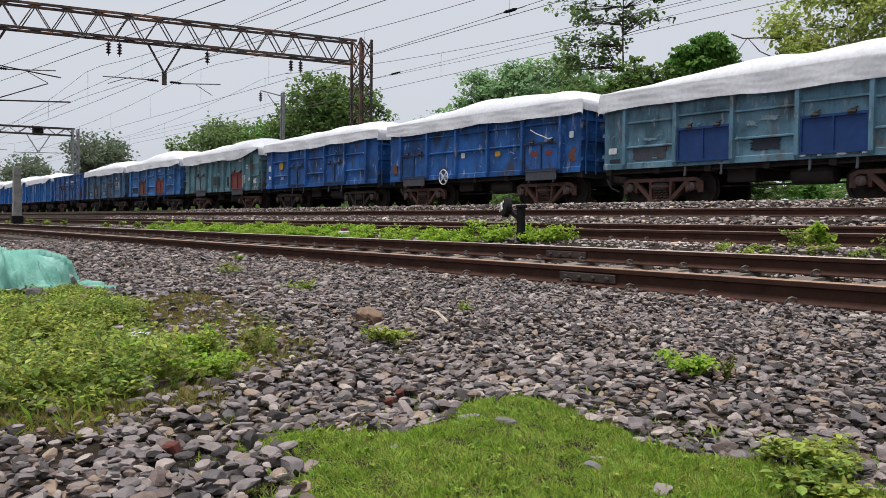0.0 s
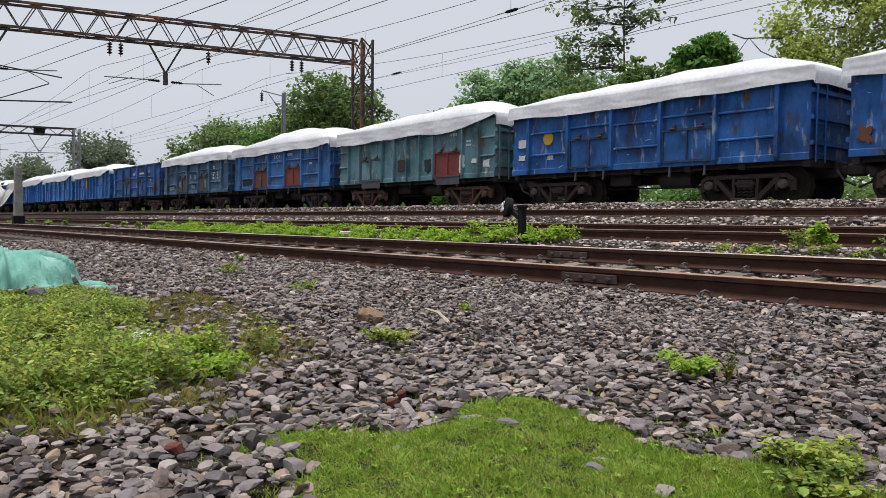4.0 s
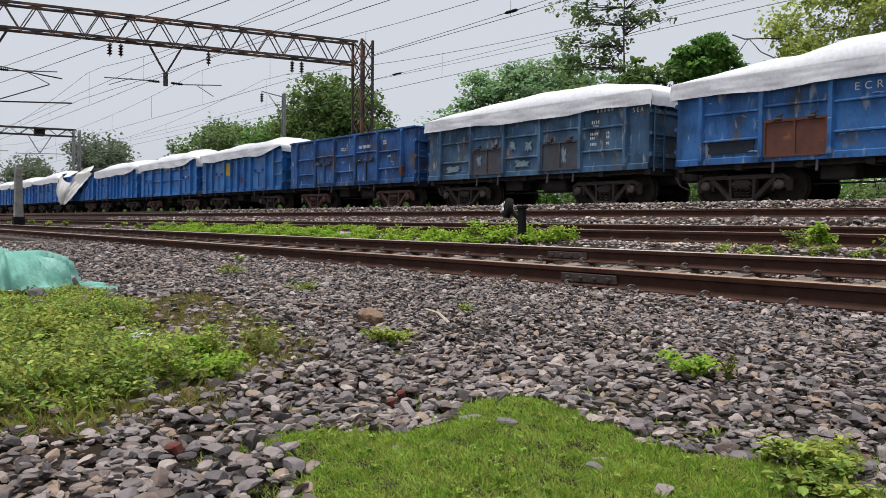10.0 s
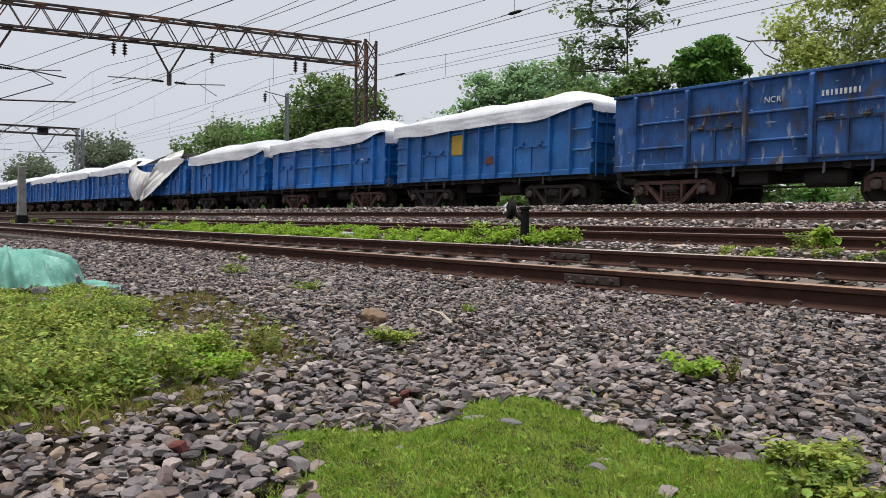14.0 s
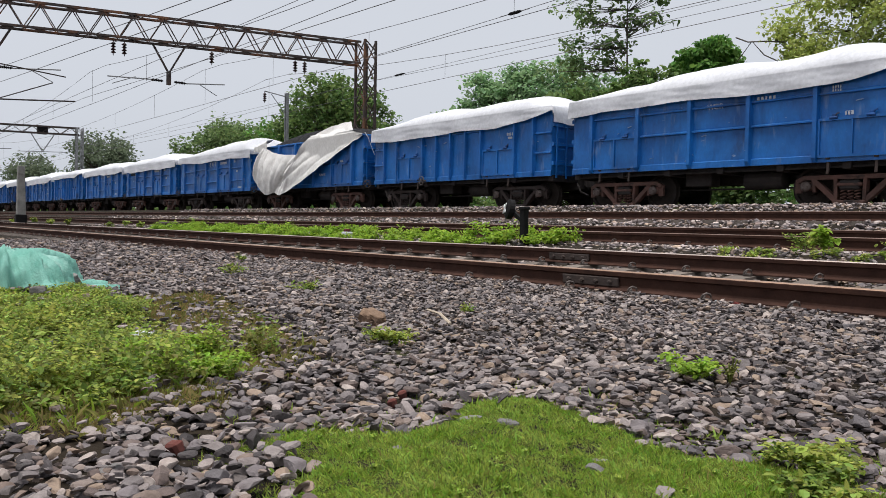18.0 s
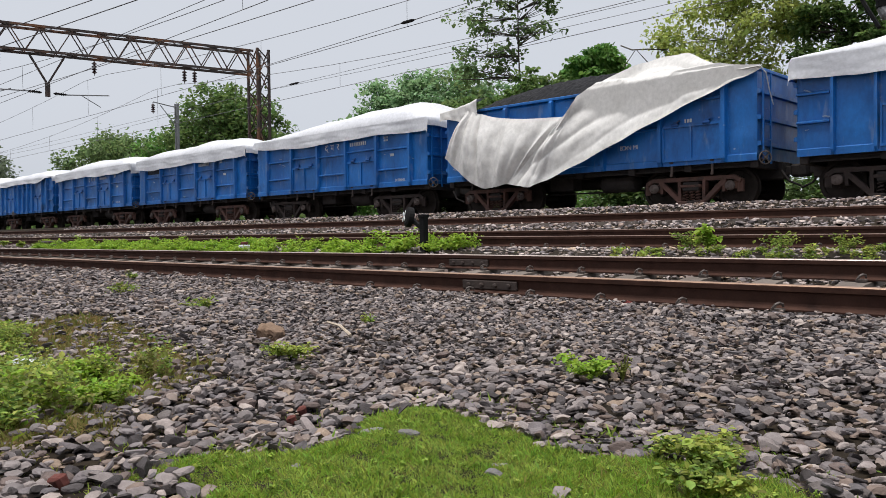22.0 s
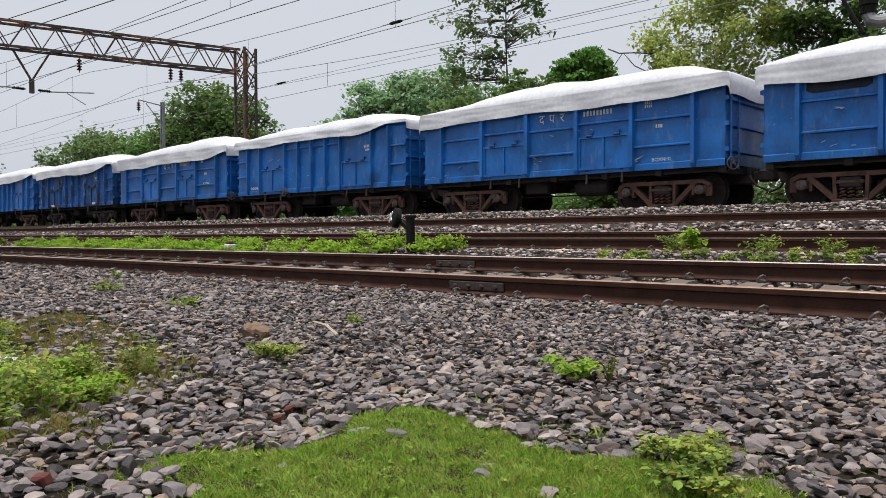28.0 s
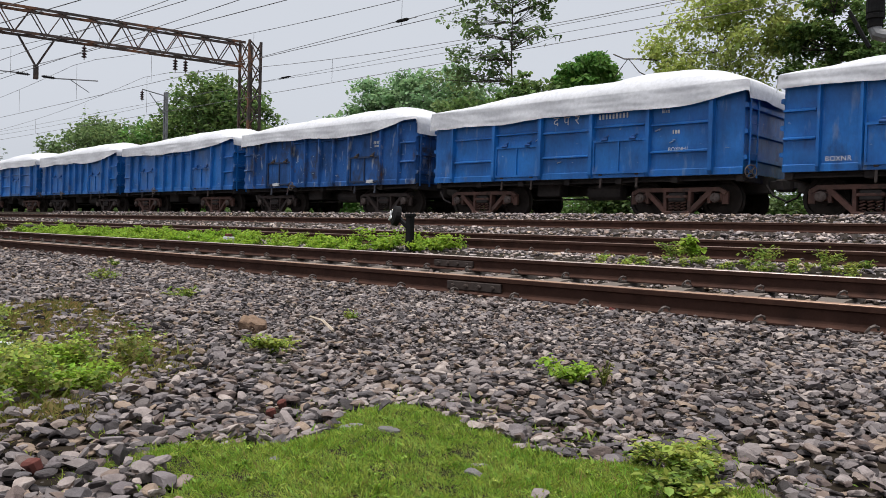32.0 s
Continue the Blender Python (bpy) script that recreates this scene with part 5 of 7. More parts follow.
def build_portal():
    portal = new("catenary_portal")
    tagged(portal, "rusty steel lattice portal carrying overhead wires across the tracks", "overhead portal", "portals over the tracks")
    bm = bmesh.new()
    lattice(bm, (at_beam(23.6), 23.6, (BEAM_LOW + BEAM_HIGH) / 2), (at_beam(2.6), 2.6, (BEAM_LOW + BEAM_HIGH) / 2), 0.75, BEAM_HIGH - BEAM_LOW - 0.1, 16, 0.11, 0.07, (0, 0, 1))
    part("girder", bm, M_GANTRY, portal)
    for y in (24.0, 2.2):
        bm = bmesh.new()
        z0 = float(ground_z(at_beam(y), y)) - 0.1
        lattice(bm, (at_beam(y), y, z0), (at_beam(y), y, BEAM_HIGH + 0.1), 0.9, 0.7, 9, 0.115, 0.07, (0, 1, 0))
        part("upright", bm, M_GANTRY, portal)
        bm = bmesh.new()
        box(bm, at_beam(y) - 0.8, at_beam(y) + 0.8, y - 0.7, y + 0.7, z0 - 0.4, z0 + 0.35, 0.04)
        part("footing", bm, M_CONCRETE, portal, "concrete footing block")
    for y in (11.55, 12.03, 16.02, 20.18, 20.68):
        o = part("insulator", shared("insulator_string", insulator_string), M_INSUL, portal, "hanging brown disc insulators")
        o.location = (at_beam(y), y, BEAM_LOW - 0.02)
    for y in (12.6, 15.6, 20.4):
        bm = bmesh.new()
        bar(bm, (at_beam(y - 1.1), y - 1.1, BEAM_LOW - 0.03), (at_beam(y + 1.1), y + 1.1, BEAM_LOW - 0.03), 0.08, 0.09)
        part("cross_channel", bm, M_GANTRY, portal)
    drop_arm(portal, 14.02)
    drop_arm(portal, 6.6)
    for a, b, w in [((-41.0, 5.79, 7.61), (-41.0, 9.7, 7.25), 0.06), ((-41.0, 5.78, 5.81), (-41.0, 10.13, 6.14), 0.07), ((-41.0, 5.78, 5.46), (-41.0, 9.14, 6.91), 0.05)]:
        bm = bmesh.new()
        bar(bm, a, b, w, w, 6)
        part("cantilever", bm, M_STEEL_DARK, portal, "dark tube arm")
    return portal


def drop_arm(portal, y):
    x, zt, zb = at_beam(y), BEAM_LOW - 0.05, 7.42
    bm = bmesh.new()
    bar(bm, (at_beam(y - 0.73), y - 0.73, zt), (x, y, zb + 0.35), 0.09, 0.09)
    bar(bm, (at_beam(y + 0.73), y + 0.73, zt), (x, y, zb + 0.35), 0.09, 0.09)
    bar(bm, (x, y, zb + 0.4), (x, y, zb - 0.22), 0.18, 0.18)
    part("drop_arm", bm, M_GANTRY, portal, "V-shaped steel drop bracket")
    for s in (-1, 1):
        o = part("rod_insulator", shared("rod_insulator", rod_insulator), M_BLACK, portal)
        o.location = (x + s * 0.05, y + s * 0.55, zb - 0.05)
        bm = bmesh.new()
        bar(bm, (x, y + s * 0.85, zb - 0.05), (x, y + s * 2.9, zb + 0.15 * s), 0.06, 0.06, 6)
        bar(bm, (x, y + s * 1.6, zb - 0.02), (x - 0.3, y + s * 2.6, zb - 0.42), 0.04, 0.04, 6)
        part("cantilever", bm, M_GALV, portal, "galvanised tube arm")


portal = build_portal()


def build_far_portal(x, y0, y1):
    p = new("catenary_portal")
    tagged(p, "distant grey steel portal over the tracks", "overhead portal", "portals over the tracks")
    bm = bmesh.new()
    lattice(bm, (x, y0, 10.2), (x - 6, y1, 10.2), 0.6, 0.75, 12, 0.15, 0.08, (0, 0, 1))
    part("girder", bm, M_STEEL_DARK, p)
    bm = bmesh.new()
    lattice(bm, (x, y0, 0.5), (x, y0, 10.6), 0.7, 0.6, 9, 0.13, 0.08, (0, 1, 0))
    part("upright", bm, M_GALV, p)
    bm = bmesh.new()
    lattice(bm, (x - 6, y1, 0.0), (x - 6, y1, 10.6), 0.7, 0.6, 9, 0.13, 0.08, (0, 1, 0))
    part("upright", bm, M_GALV, p)
    for y in (y0 - 3.5, y0 - 9.0):
        bm = bmesh.new()
        box(bm, x - 1.8, x - 1.0, y - 0.5, y + 0.5, 9.75, 10.55, 0.05)
        part("clamp_box", bm, M_BLACK, p)
        bm = bmesh.new()
        bar(bm, (x - 1.2, y - 1.2, 9.8), (x - 1.2, y, 7.8), 0.09)
        bar(bm, (x - 1.2, y + 1.2, 9.8), (x - 1.2, y, 7.8), 0.09)
        bar(bm, (x - 1.2, y - 2.4, 7.7), (x - 1.2, y + 2.4, 7.9), 0.07)
        part("drop_arm", bm, M_GALV, p)
    return p


build_far_portal(-95.3, 24.0, 2.0)


def build_mast(x, y, h, z0, arm):
    p = new("catenary_mast")
    tagged(p, "slender grey steel mast with a bracket arm behind the train", "overhead mast")
    bm = bmesh.new()
    for s in (-1, 1):
        bar(bm, (x + s * 0.13, y, z0), (x + s * 0.13, y, h), 0.07, 0.16)
    for i in range(14):
        z = z0 + (h - z0) * i / 14
        bar(bm, (x - 0.13, y - 0.06, z), (x + 0.13, y - 0.06, z + 0.5), 0.05, 0.02)
    part("upright", bm, M_GALV, p)
    bm = bmesh.new()
    bar(bm, (x, y, h - 0.25), (x, y - arm, h - 0.05), 0.07, 0.07, 6)
    bar(bm, (x, y, h - 1.5), (x, y - arm * 0.7, h - 0.2), 0.06, 0.06, 6)
    part("bracket_arm", bm, M_GALV, p)
    o = part("insulator", shared("insulator_string", insulator_string), M_INSUL, p)
    o.location = (x, y - arm, h - 0.05)
    return p


build_mast(-47.9, 25.0, 9.1, 0.5, 1.6)

# wires: y, height at the supports, sag, whether it is a contact wire with droppers from the wire above
SUPPORTS = [-150.0, -95.5, -39.0, 14.0, 68.0]


def build_line(y, z_contact, z_catenary, sag, label):
    line = new("overhead_line")
    tagged(line, label, "overhead wires", "overhead lines")
    def height(x):
        for a, b in zip(SUPPORTS, SUPPORTS[1:]):
            if a <= x <= b:
                f = (x - a) / (b - a)
                return z_catenary - sag * 4 * f * (1 - f)
        return z_catenary
    xs = np.arange(-150, 40.1, 2.5)
    bm = bmesh.new()
    sweep(bm, [(x, y, height(x)) for x in xs], 0.010, 4)
    part("catenary_wire", bm, M_WIRE, line)
    bm = bmesh.new()
    sweep(bm, [(-150, y, z_contact), (-39, y + 0.2, z_contact), (14, y - 0.2, z_contact), (40, y, z_contact)], 0.010, 4)
    part("contact_wire", bm, M_WIRE, line)
    for x in np.arange(-146, 30, 7.6):
        bm = bmesh.new()
        bar(bm, (x, y, z_contact), (x, y, height(x)), 0.009, 0.009)
        part("dropper", bm, M_WIRE, line)
    return line


for line_y, contact, catenary, sag in ((10.54, 6.03, 7.55, 1.17), (16.02, 6.59, 8.35, 1.05), (19.6, 6.33, 8.37, 1.44)):
    build_line(line_y, contact, catenary, sag, "thin dark contact and catenary wires with droppers")


def build_slack_line(y, z_portal, slope, label):
    """A wire that falls evenly from the portal, towards the turnout ahead of the camera."""
    bm = bmesh.new()
    sweep(bm, [(-95.5, y, z_portal - 0.2), (-41, y, z_portal), (-20, y, z_portal + 21 * slope - 0.03), (2, y, z_portal + 43 * slope), (14, y, z_portal + 55 * slope)], 0.010, 4)
    tagged(part("slack_wire", bm, M_WIRE), label, "overhead wires", "overhead lines")


build_slack_line(6.0, 6.86, -0.075, "dark catenary wire falling from the portal")
build_slack_line(6.0, 6.19, -0.060, "dark contact wire falling from the portal")
build_slack_line(10.54, 6.36, -0.0255, "dark wire over the siding falling from the portal")
build_slack_line(10.54, 6.68, -0.001, "level dark wire over the siding")


def build_feeder(y, z, sag):
    line = new("feeder_wire")
    tagged(line, "single thin feeder wire on insulators along the line", "overhead wires", "overhead lines")
    bm = bmesh.new()
    pts = []
    for x in np.arange(-150, 40.1, 2.5):
        f = ((x + 150) % 55.5) / 55.5
        pts.append((x, y, z - sag * 4 * f * (1 - f)))
    sweep(bm, pts, 0.009, 4)
    part("wire", bm, M_WIRE, line)
    return line


build_feeder(24.6, 8.47, 0.0)
build_feeder(24.6, 8.51, 0.36)


def build_section_insulator(p, length=0.9):
    ob = new("section_insulator")
    tagged(ob, "dark rod insulator in the overhead wire", "insulator", "wire insulators")
    bm = bmesh.new()
    lathe(bm, [(0.02, -length / 2), (0.05, -length * 0.3), (0.05, length * 0.3), (0.02, length / 2)], Matrix.Translation(p) @ pose(0, 0, 0, 0, 90), 8)
    part("rod", bm, M_BLACK, ob)
    bm = bmesh.new()
    bar(bm, (p[0] - 0.6, p[1], p[2]), (p[0] + 0.6, p[1], p[2]), 0.025, 0.025, 6)
    part("end_fitting", bm, M_GALV, ob)


build_section_insulator((-16.77, 16.02, 6.72), 0.55)
build_section_insulator((-34.46, 24.60, 8.47), 0.9)


def build_anchor_wire():
    bm = bmesh.new()
    sweep(bm, [(-24, 16.02, 6.59), (-16.77, 16.02, 6.72), (30, 16.02, 7.75)], 0.009, 4)
    tagged(part("anchor_wire", bm, M_WIRE), "thin dark wire rising towards its anchor", "overhead wires", "overhead lines")


build_anchor_wire()


def build_near_bracket():
    """Foot of a hanging insulator with a clamp and a tube arm that leaves to the right."""
    ob = new("hanging_bracket")
    tagged(ob, "black hanging insulator with a clamp and a grey tube arm", "overhead bracket")
    x, y, z = BRACKET
    bm = bmesh.new()
    lathe(bm, [(0.075, 0.02), (0.085, 0.04), (0.08, 0.24), (0.115, 0.27), (0.115, 0.29), (0.075, 0.33), (0.075, 0.55), (0.115, 0.58), (0.115, 0.60), (0.075, 0.64), (0.075, 1.3)], Matrix.Translation((x, y, z)), 14)
    part("insulator", bm, M_BLACK, ob, "black ribbed insulator")
    bm = bmesh.new()
    lathe(bm, [(0.07, 0.03), (0.085, 0.02), (0.085, -0.02), (0.07, -0.03), (0.07, -0.10)], Matrix.Translation((x, y, z)), 12)
    part("clamp", bm, M_BLACK, ob)
    bm = bmesh.new()
    sweep(bm, [(x, y, z - 0.02), (x, y, z - 0.11), (x + 0.02, y, z - 0.165), (x + 0.08, y + 0.01, z - 0.19), (x + 0.3, y + 0.05, z - 0.195), (x + 3.2, y + 0.5, z - 0.16)], 0.062, 12)
    part("tube_arm", bm, M_GALV, ob, "grey tube arm")
    bm = bmesh.new()
    box(bm, -0.016, 0.016, -0.03, 0.03, -0.21, 0.21, 0.004, Matrix.Translation((x - 0.11, y - 0.09, z - 0.12)) @ pose(0, 0, 0, 0, -27, 0))
    part("strip", bm, M_BLACK, ob, "dark slanting steel strip")
    bm = bmesh.new()
    bar(bm, (x + 3.2, y + 0.5, 0.2), (x + 3.2, y + 0.5, 6.5), 0.2, 0.25)
    bar(bm, (x + 3.2, y + 0.5, z + 1.3), (x, y, z + 1.3), 0.1, 0.1)
    part("mast", bm, M_GALV, ob)


BRACKET = (-2.20, 8.35, 2.74)
build_near_bracket()


# ---- trackside things ----
def build_point_lamp():
    post = new("point_indicator")
    tagged(post, "short black post with a disc lamp marked by a white cross", "track signal")
    x, y, z = -8.8, 8.7, 0.22
    bm = bmesh.new()
    box(bm, x - 0.055, x + 0.055, y - 0.05, y + 0.05, z - 0.1, z + 0.60, 0.01)
    box(bm, x - 0.07, x + 0.07, y - 0.065, y + 0.065, z + 0.58, z + 0.63, 0.01)
    box(bm, x - 0.11, x + 0.11, y - 0.1, y + 0.1, z - 0.1, z + 0.06, 0.02)
    part("post", bm, M_BLACK, post)
    bm = bmesh.new()
    lathe(bm, [(0.10, 0), (0.16, 0.02), (0.16, 0.10), (0.12, 0.12)], pose(x - 0.30, y + 0.06, z + 0.58, 80, 0, -30), 18)
    bar(bm, (x - 0.30, y, z + 0.58), (x - 0.02, y, z + 0.40), 0.06)
    part("lamp_disc", bm, M_BLACK, post)
    bm = bmesh.new()
    m = Matrix.Translation((x - 0.374, y - 0.068, z + 0.605)) @ pose(0, 0, 0, -10, 0, -30)
    for a in (35, -55):
        box(bm, -0.10, 0.10, -0.006, 0.006, -0.017, 0.017, 0, m @ pose(0, 0, 0, 0, a, 0))
    part("cross", bm, M_WHITE, post, "white painted cross")


build_point_lamp()


def build_concrete_post(x, y, h):
    post = new("concrete_post")
    tagged(post, "tall plain grey concrete post with a dark foot", "post")
    bm = bmesh.new()
    z = float(ground_z(x, y))
    rows = [[bm.verts.new((x + a * w, y + b * w, zz)) for a, b in ((-1, -1), (1, -1), (1, 1), (-1, 1))] for zz, w in ((z - 0.2, 0.21), (z + h, 0.15))]
    for i in range(4):
        bm.faces.new((rows[0][i], rows[0][(i + 1) % 4], rows[1][(i + 1) % 4], rows[1][i]))
    bm.faces.new(rows[1])
    bmesh.ops.bevel(bm, geom=list(bm.edges), offset=0.02, segments=1, affect="EDGES")
    part("shaft", bm, M_CONCRETE, post)
    bm = bmesh.new()
    box(bm, x - 0.25, x + 0.25, y - 0.25, y + 0.25, z - 0.1, z + 0.42, 0.02)
    part("foot", bm, M_BLACK, post, "black painted foot")


build_concrete_post(-44.2, 8.4, 2.85)


def build_marker(x, y):
    z = float(ground_z(x, y))
    ob = new("marker_stone")
    tagged(ob, "small white and red marker stone in weeds", "marker stone")
    bm = bmesh.new()
    box(bm, x - 0.09, x + 0.09, y - 0.08, y + 0.08, z - 0.05, z + 0.14, 0.015)
    part("base", bm, M_WHITE, ob)
    bm = bmesh.new()
    box(bm, x - 0.06, x + 0.06, y - 0.055, y + 0.055, z + 0.14, z + 0.20, 0.015)
    part("cap", bm, M_BRICK, ob, "faded red top")


build_marker(-13.4, 8.35)


def build_box(x, y):
    z = float(ground_z(x, y))
    ob = new("point_machine_cover")
    tagged(ob, "low dark rusty steel cover beside the siding", "steel cover")
    bm = bmesh.new()
    box(bm, x - 0.8, x + 0.8, y - 0.25, y + 0.25, z - 0.05, z + 0.12, 0.03)
    part("cover", bm, M_STEEL_DARK, ob)
    bm = bmesh.new()
    box(bm, x - 0.35, x + 0.35, y - 0.22, y + 0.22, z + 0.12, z + 0.21, 0.03)
    part("lid", bm, M_STEEL_DARK, ob)


build_box(-24.0, 8.6)


def build_heap():
    """Green shade net thrown over a low heap."""
    ob = new("covered_heap")
    tagged(ob, "low heap covered by a faded green shade net", "covered heap")
    bm = bmesh.new()
    n, m = 110, 80
    cx, cy = -6.72, 1.10
    rows = []
    for i in range(n + 1):
        row = []
        for j in range(m + 1):
            u, v = -1 + 2 * i / n, -1 + 2 * j / m
            x, y = cx + u * 1.12, cy + v * 1.0
            a = math.atan2(v, u)
            r = math.hypot(u, v)
            edge = 0.60 + 0.07 * math.sin(a * 3 + 1) + 0.04 * math.sin(a * 7)
            k = max(0.0, 1 - (r / edge) ** 3.6)
            hem = edge + 0.08 + 0.05 * math.sin(a * 2 - 0.6) + 0.04 * math.sin(a * 9) + 0.17 * math.exp(-((a - 1.0) / 0.35) ** 2)
            lie = 0.035 if r < hem else -0.12
            fold = 1.9 * (0.034 * (1 - 2 * abs(math.sin(a * 9 + 1.5 * r))) + 0.020 * (1 - 2 * abs(math.sin(a * 17 + 2 * r)))) * min(1, r * 1.8) + 0.035 * noise.noise((x * 6, y * 6, 1.0))
            z = float(ground_z(x, y)) + 0.27 * k ** 0.6 + lie + fold * 0.7 + (0.05 * abs(noise.noise((x * 5, y * 5, 2.0))) if r > edge * 0.9 else 0)
            row.append(bm.verts.new((x + fold * math.cos(a), y + fold * math.sin(a), z)))
        rows.append(row)
    for p, q in zip(rows, rows[1:]):
        for j in range(m):
            f = bm.faces.new((p[j], q[j], q[j + 1], p[j + 1]))
            f.smooth = True
    part("net", bm, M_NET, ob)
    for i, (x, y, s) in enumerate([(-5.55, 0.78, 0.13), (-5.75, 0.72, 0.16), (-5.35, 1.1, 0.1), (-6.5, 1.6, 0.2)]):
        stone = big_stone("weight_stone", x, y, s, M_OCHRE if i == 0 else M_PEBBLE, "flat stone holding down the green net", i * 60, 3 + i)
        stone.location.z += 0.07


# ---- loose stones, bricks and litter ----
def rocks(n, seed, detail, flat=(0.34, 0.60)):
    """Split stone: a lump cut by flat faces in all directions, wider than high."""
    out = []
    r = np.random.default_rng(seed)
    for _ in range(n):
        bm = bmesh.new()
        bmesh.ops.create_icosphere(bm, subdivisions=detail, radius=1.0)
        v = np.array([q.co[:] for q in bm.verts])
        f = np.array([[q.index for q in face.verts] for face in bm.faces])
        bm.free()
        for _ in range(8):
            d = r.normal(size=3)
            d /= np.linalg.norm(d)
            over = np.maximum(v @ d - r.uniform(0.34, 0.74), 0)
            v = v - over[:, None] * d
        v[:, 2] -= np.maximum(v[:, 2] + r.normal(0, 0.2) * v[:, 0] + r.normal(0, 0.2) * v[:, 1] - r.uniform(0.5, 0.75), 0)
        v *= np.array([1.0, r.uniform(0.62, 0.95), r.uniform(*flat)]) * 1.4
        out.append((v, f))
    return out


STONES = rocks(26, 3, 2)
STONES_COARSE = rocks(26, 5, 1)


def without_underside(templates):
    """The same stones with their lowest faces left off, for those bedded in others."""
    out = []
    for v, f in templates:
        g = f[v[f][:, :, 2].max(1) > -0.12]
        used, index = np.unique(g, return_inverse=True)
        out.append((v[used], index.reshape(g.shape)))
    return out


BEDDED = without_underside(STONES)
BEDDED_COARSE = without_underside(STONES_COARSE)


def place_stones(pitch, x0, x1, y0, y1, size, seed, keep=None, cover=(0.66, 0.66, 0.28)):
    """Stones in loose layers: a full one below, broken ones above, so that gaps stay deep."""
    r = np.random.default_rng(seed)
    X, Y, L = [], [], []
    for layer, share in enumerate(cover):
        gx, gy = np.meshgrid(np.arange(x0, x1, pitch) + layer * pitch * 0.5, np.arange(y0, y1, pitch * 0.88) + layer * pitch * 0.37, indexing="ij")
        gx = gx + (np.arange(gx.shape[1]) % 2)[None, :] * pitch * 0.5
        x, y = gx.ravel() + r.uniform(-0.36, 0.36, gx.size) * pitch, gy.ravel() + r.uniform(-0.36, 0.36, gx.size) * pitch
        ok = r.random(x.shape) < share
        if keep is not None:
            ok &= keep(x, y, r)
        X.append(x[ok])
        Y.append(y[ok])
        L.append(np.full(int(ok.sum()), float(layer)))
    x, y, layer = np.concatenate(X), np.concatenate(Y), np.concatenate(L)
    n = len(x)
    s = size * np.exp(np.clip(r.normal(-0.04, 0.34, n), -0.85, 0.62)) * np.where(layer > 1, 0.85, 1.0)
    z = ground_z(x, y) + (layer - 0.35) * size * 0.92 + r.uniform(-0.15, 0.15, n) * size + 0.012 * smooth_noise(x, y, 12, 5)
    turns = turn_matrices(r.uniform(0, 6.28, n), r.normal(0, 0.24, n) * (1 + 0.4 * (layer > 0)), r.uniform(0, 6.28, n))
    return np.stack([x, y, z], 1), turns, np.repeat(s[:, None], 3, 1), r.integers(0, len(STONES), n)


def off_rails(x, y):
    ok = np.ones(x.shape, bool)
    for ya, za, yb, zb, _ in TRACKS:
        for yy in (ya, yb):
            ok &= np.abs(y - yy) > 0.085
    return ok


WEED_FRINGE = [(-2.0, 0.5), (-2.3, 1.0), (-2.7, 1.45), (-3.0, 1.75), (-4.0, 1.95), (-5.2, 2.2), (-5.2, 1.4), (-3.4, 1.3), (-2.7, 0.7), (-2.4, 0.1)]


def keep_near(x, y, r):
    g = inside(x + 0.10 * smooth_noise(x, y, 5, 8) + r.normal(0, 0.03, x.shape), y + 0.10 * smooth_noise(x, y, 6, 8) + r.normal(0, 0.03, x.shape), GRASS_PATCH)
    w = inside(x, y, WEED_PATCH)
    b = inside(x, y, BARE_PATCH)
    fr = inside(x, y, WEED_FRINGE)
    g |= fr & (r.random(x.shape) < 0.5 + 0.5 * smooth_noise(x, y, 21, 3))
    return (~g | (r.random(x.shape) < 0.003)) & (~w | (r.random(x.shape) < 0.10)) & (~b | (r.random(x.shape) < 0.80 + 0.4 * smooth_noise(x, y, 15, 2.2))) & off_rails(x, y) & ((y < 5.0) | (y > 5.25))


def in_view(x, y):
    """The sector of the yard that the camera ever looks into."""
    a = np.degrees(np.arctan2(y, -x))
    return (a > 5) & (a < 84)


near_keep = lambda x, y, r: keep_near(x, y, r) & in_view(x, y)
LOOSE = (0.60, 0.42, 0.36)
close_stones = place_stones(0.031, -2.7, 0.2, 0.3, 2.6, 0.0178, 10, near_keep, LOOSE)
middle_stones = [np.concatenate(q) for q in zip(place_stones(0.034, -2.7, 0.2, 2.6, 4.2, 0.0205, 15, near_keep, LOOSE), place_stones(0.034, -4.8, -2.7, 0.3, 4.2, 0.0205, 11, near_keep, LOOSE))]
outer_stones = [np.concatenate(q) for q in zip(place_stones(0.038, -4.8, 0.3, 4.2, 5.06, 0.023, 12, near_keep, LOOSE), place_stones(0.040, -9.5, -4.8, 0.3, 5.06, 0.0245, 13, near_keep, LOOSE),
                                               place_stones(0.062, -19.0, -9.5, 2.0, 5.06, 0.037, 14, near_keep, (0.6, 0.5, 0.2)))]
outer_stones[0][:, 2] += np.where(outer_stones[0][:, 1] > 4.5, 0.028, 0.0)


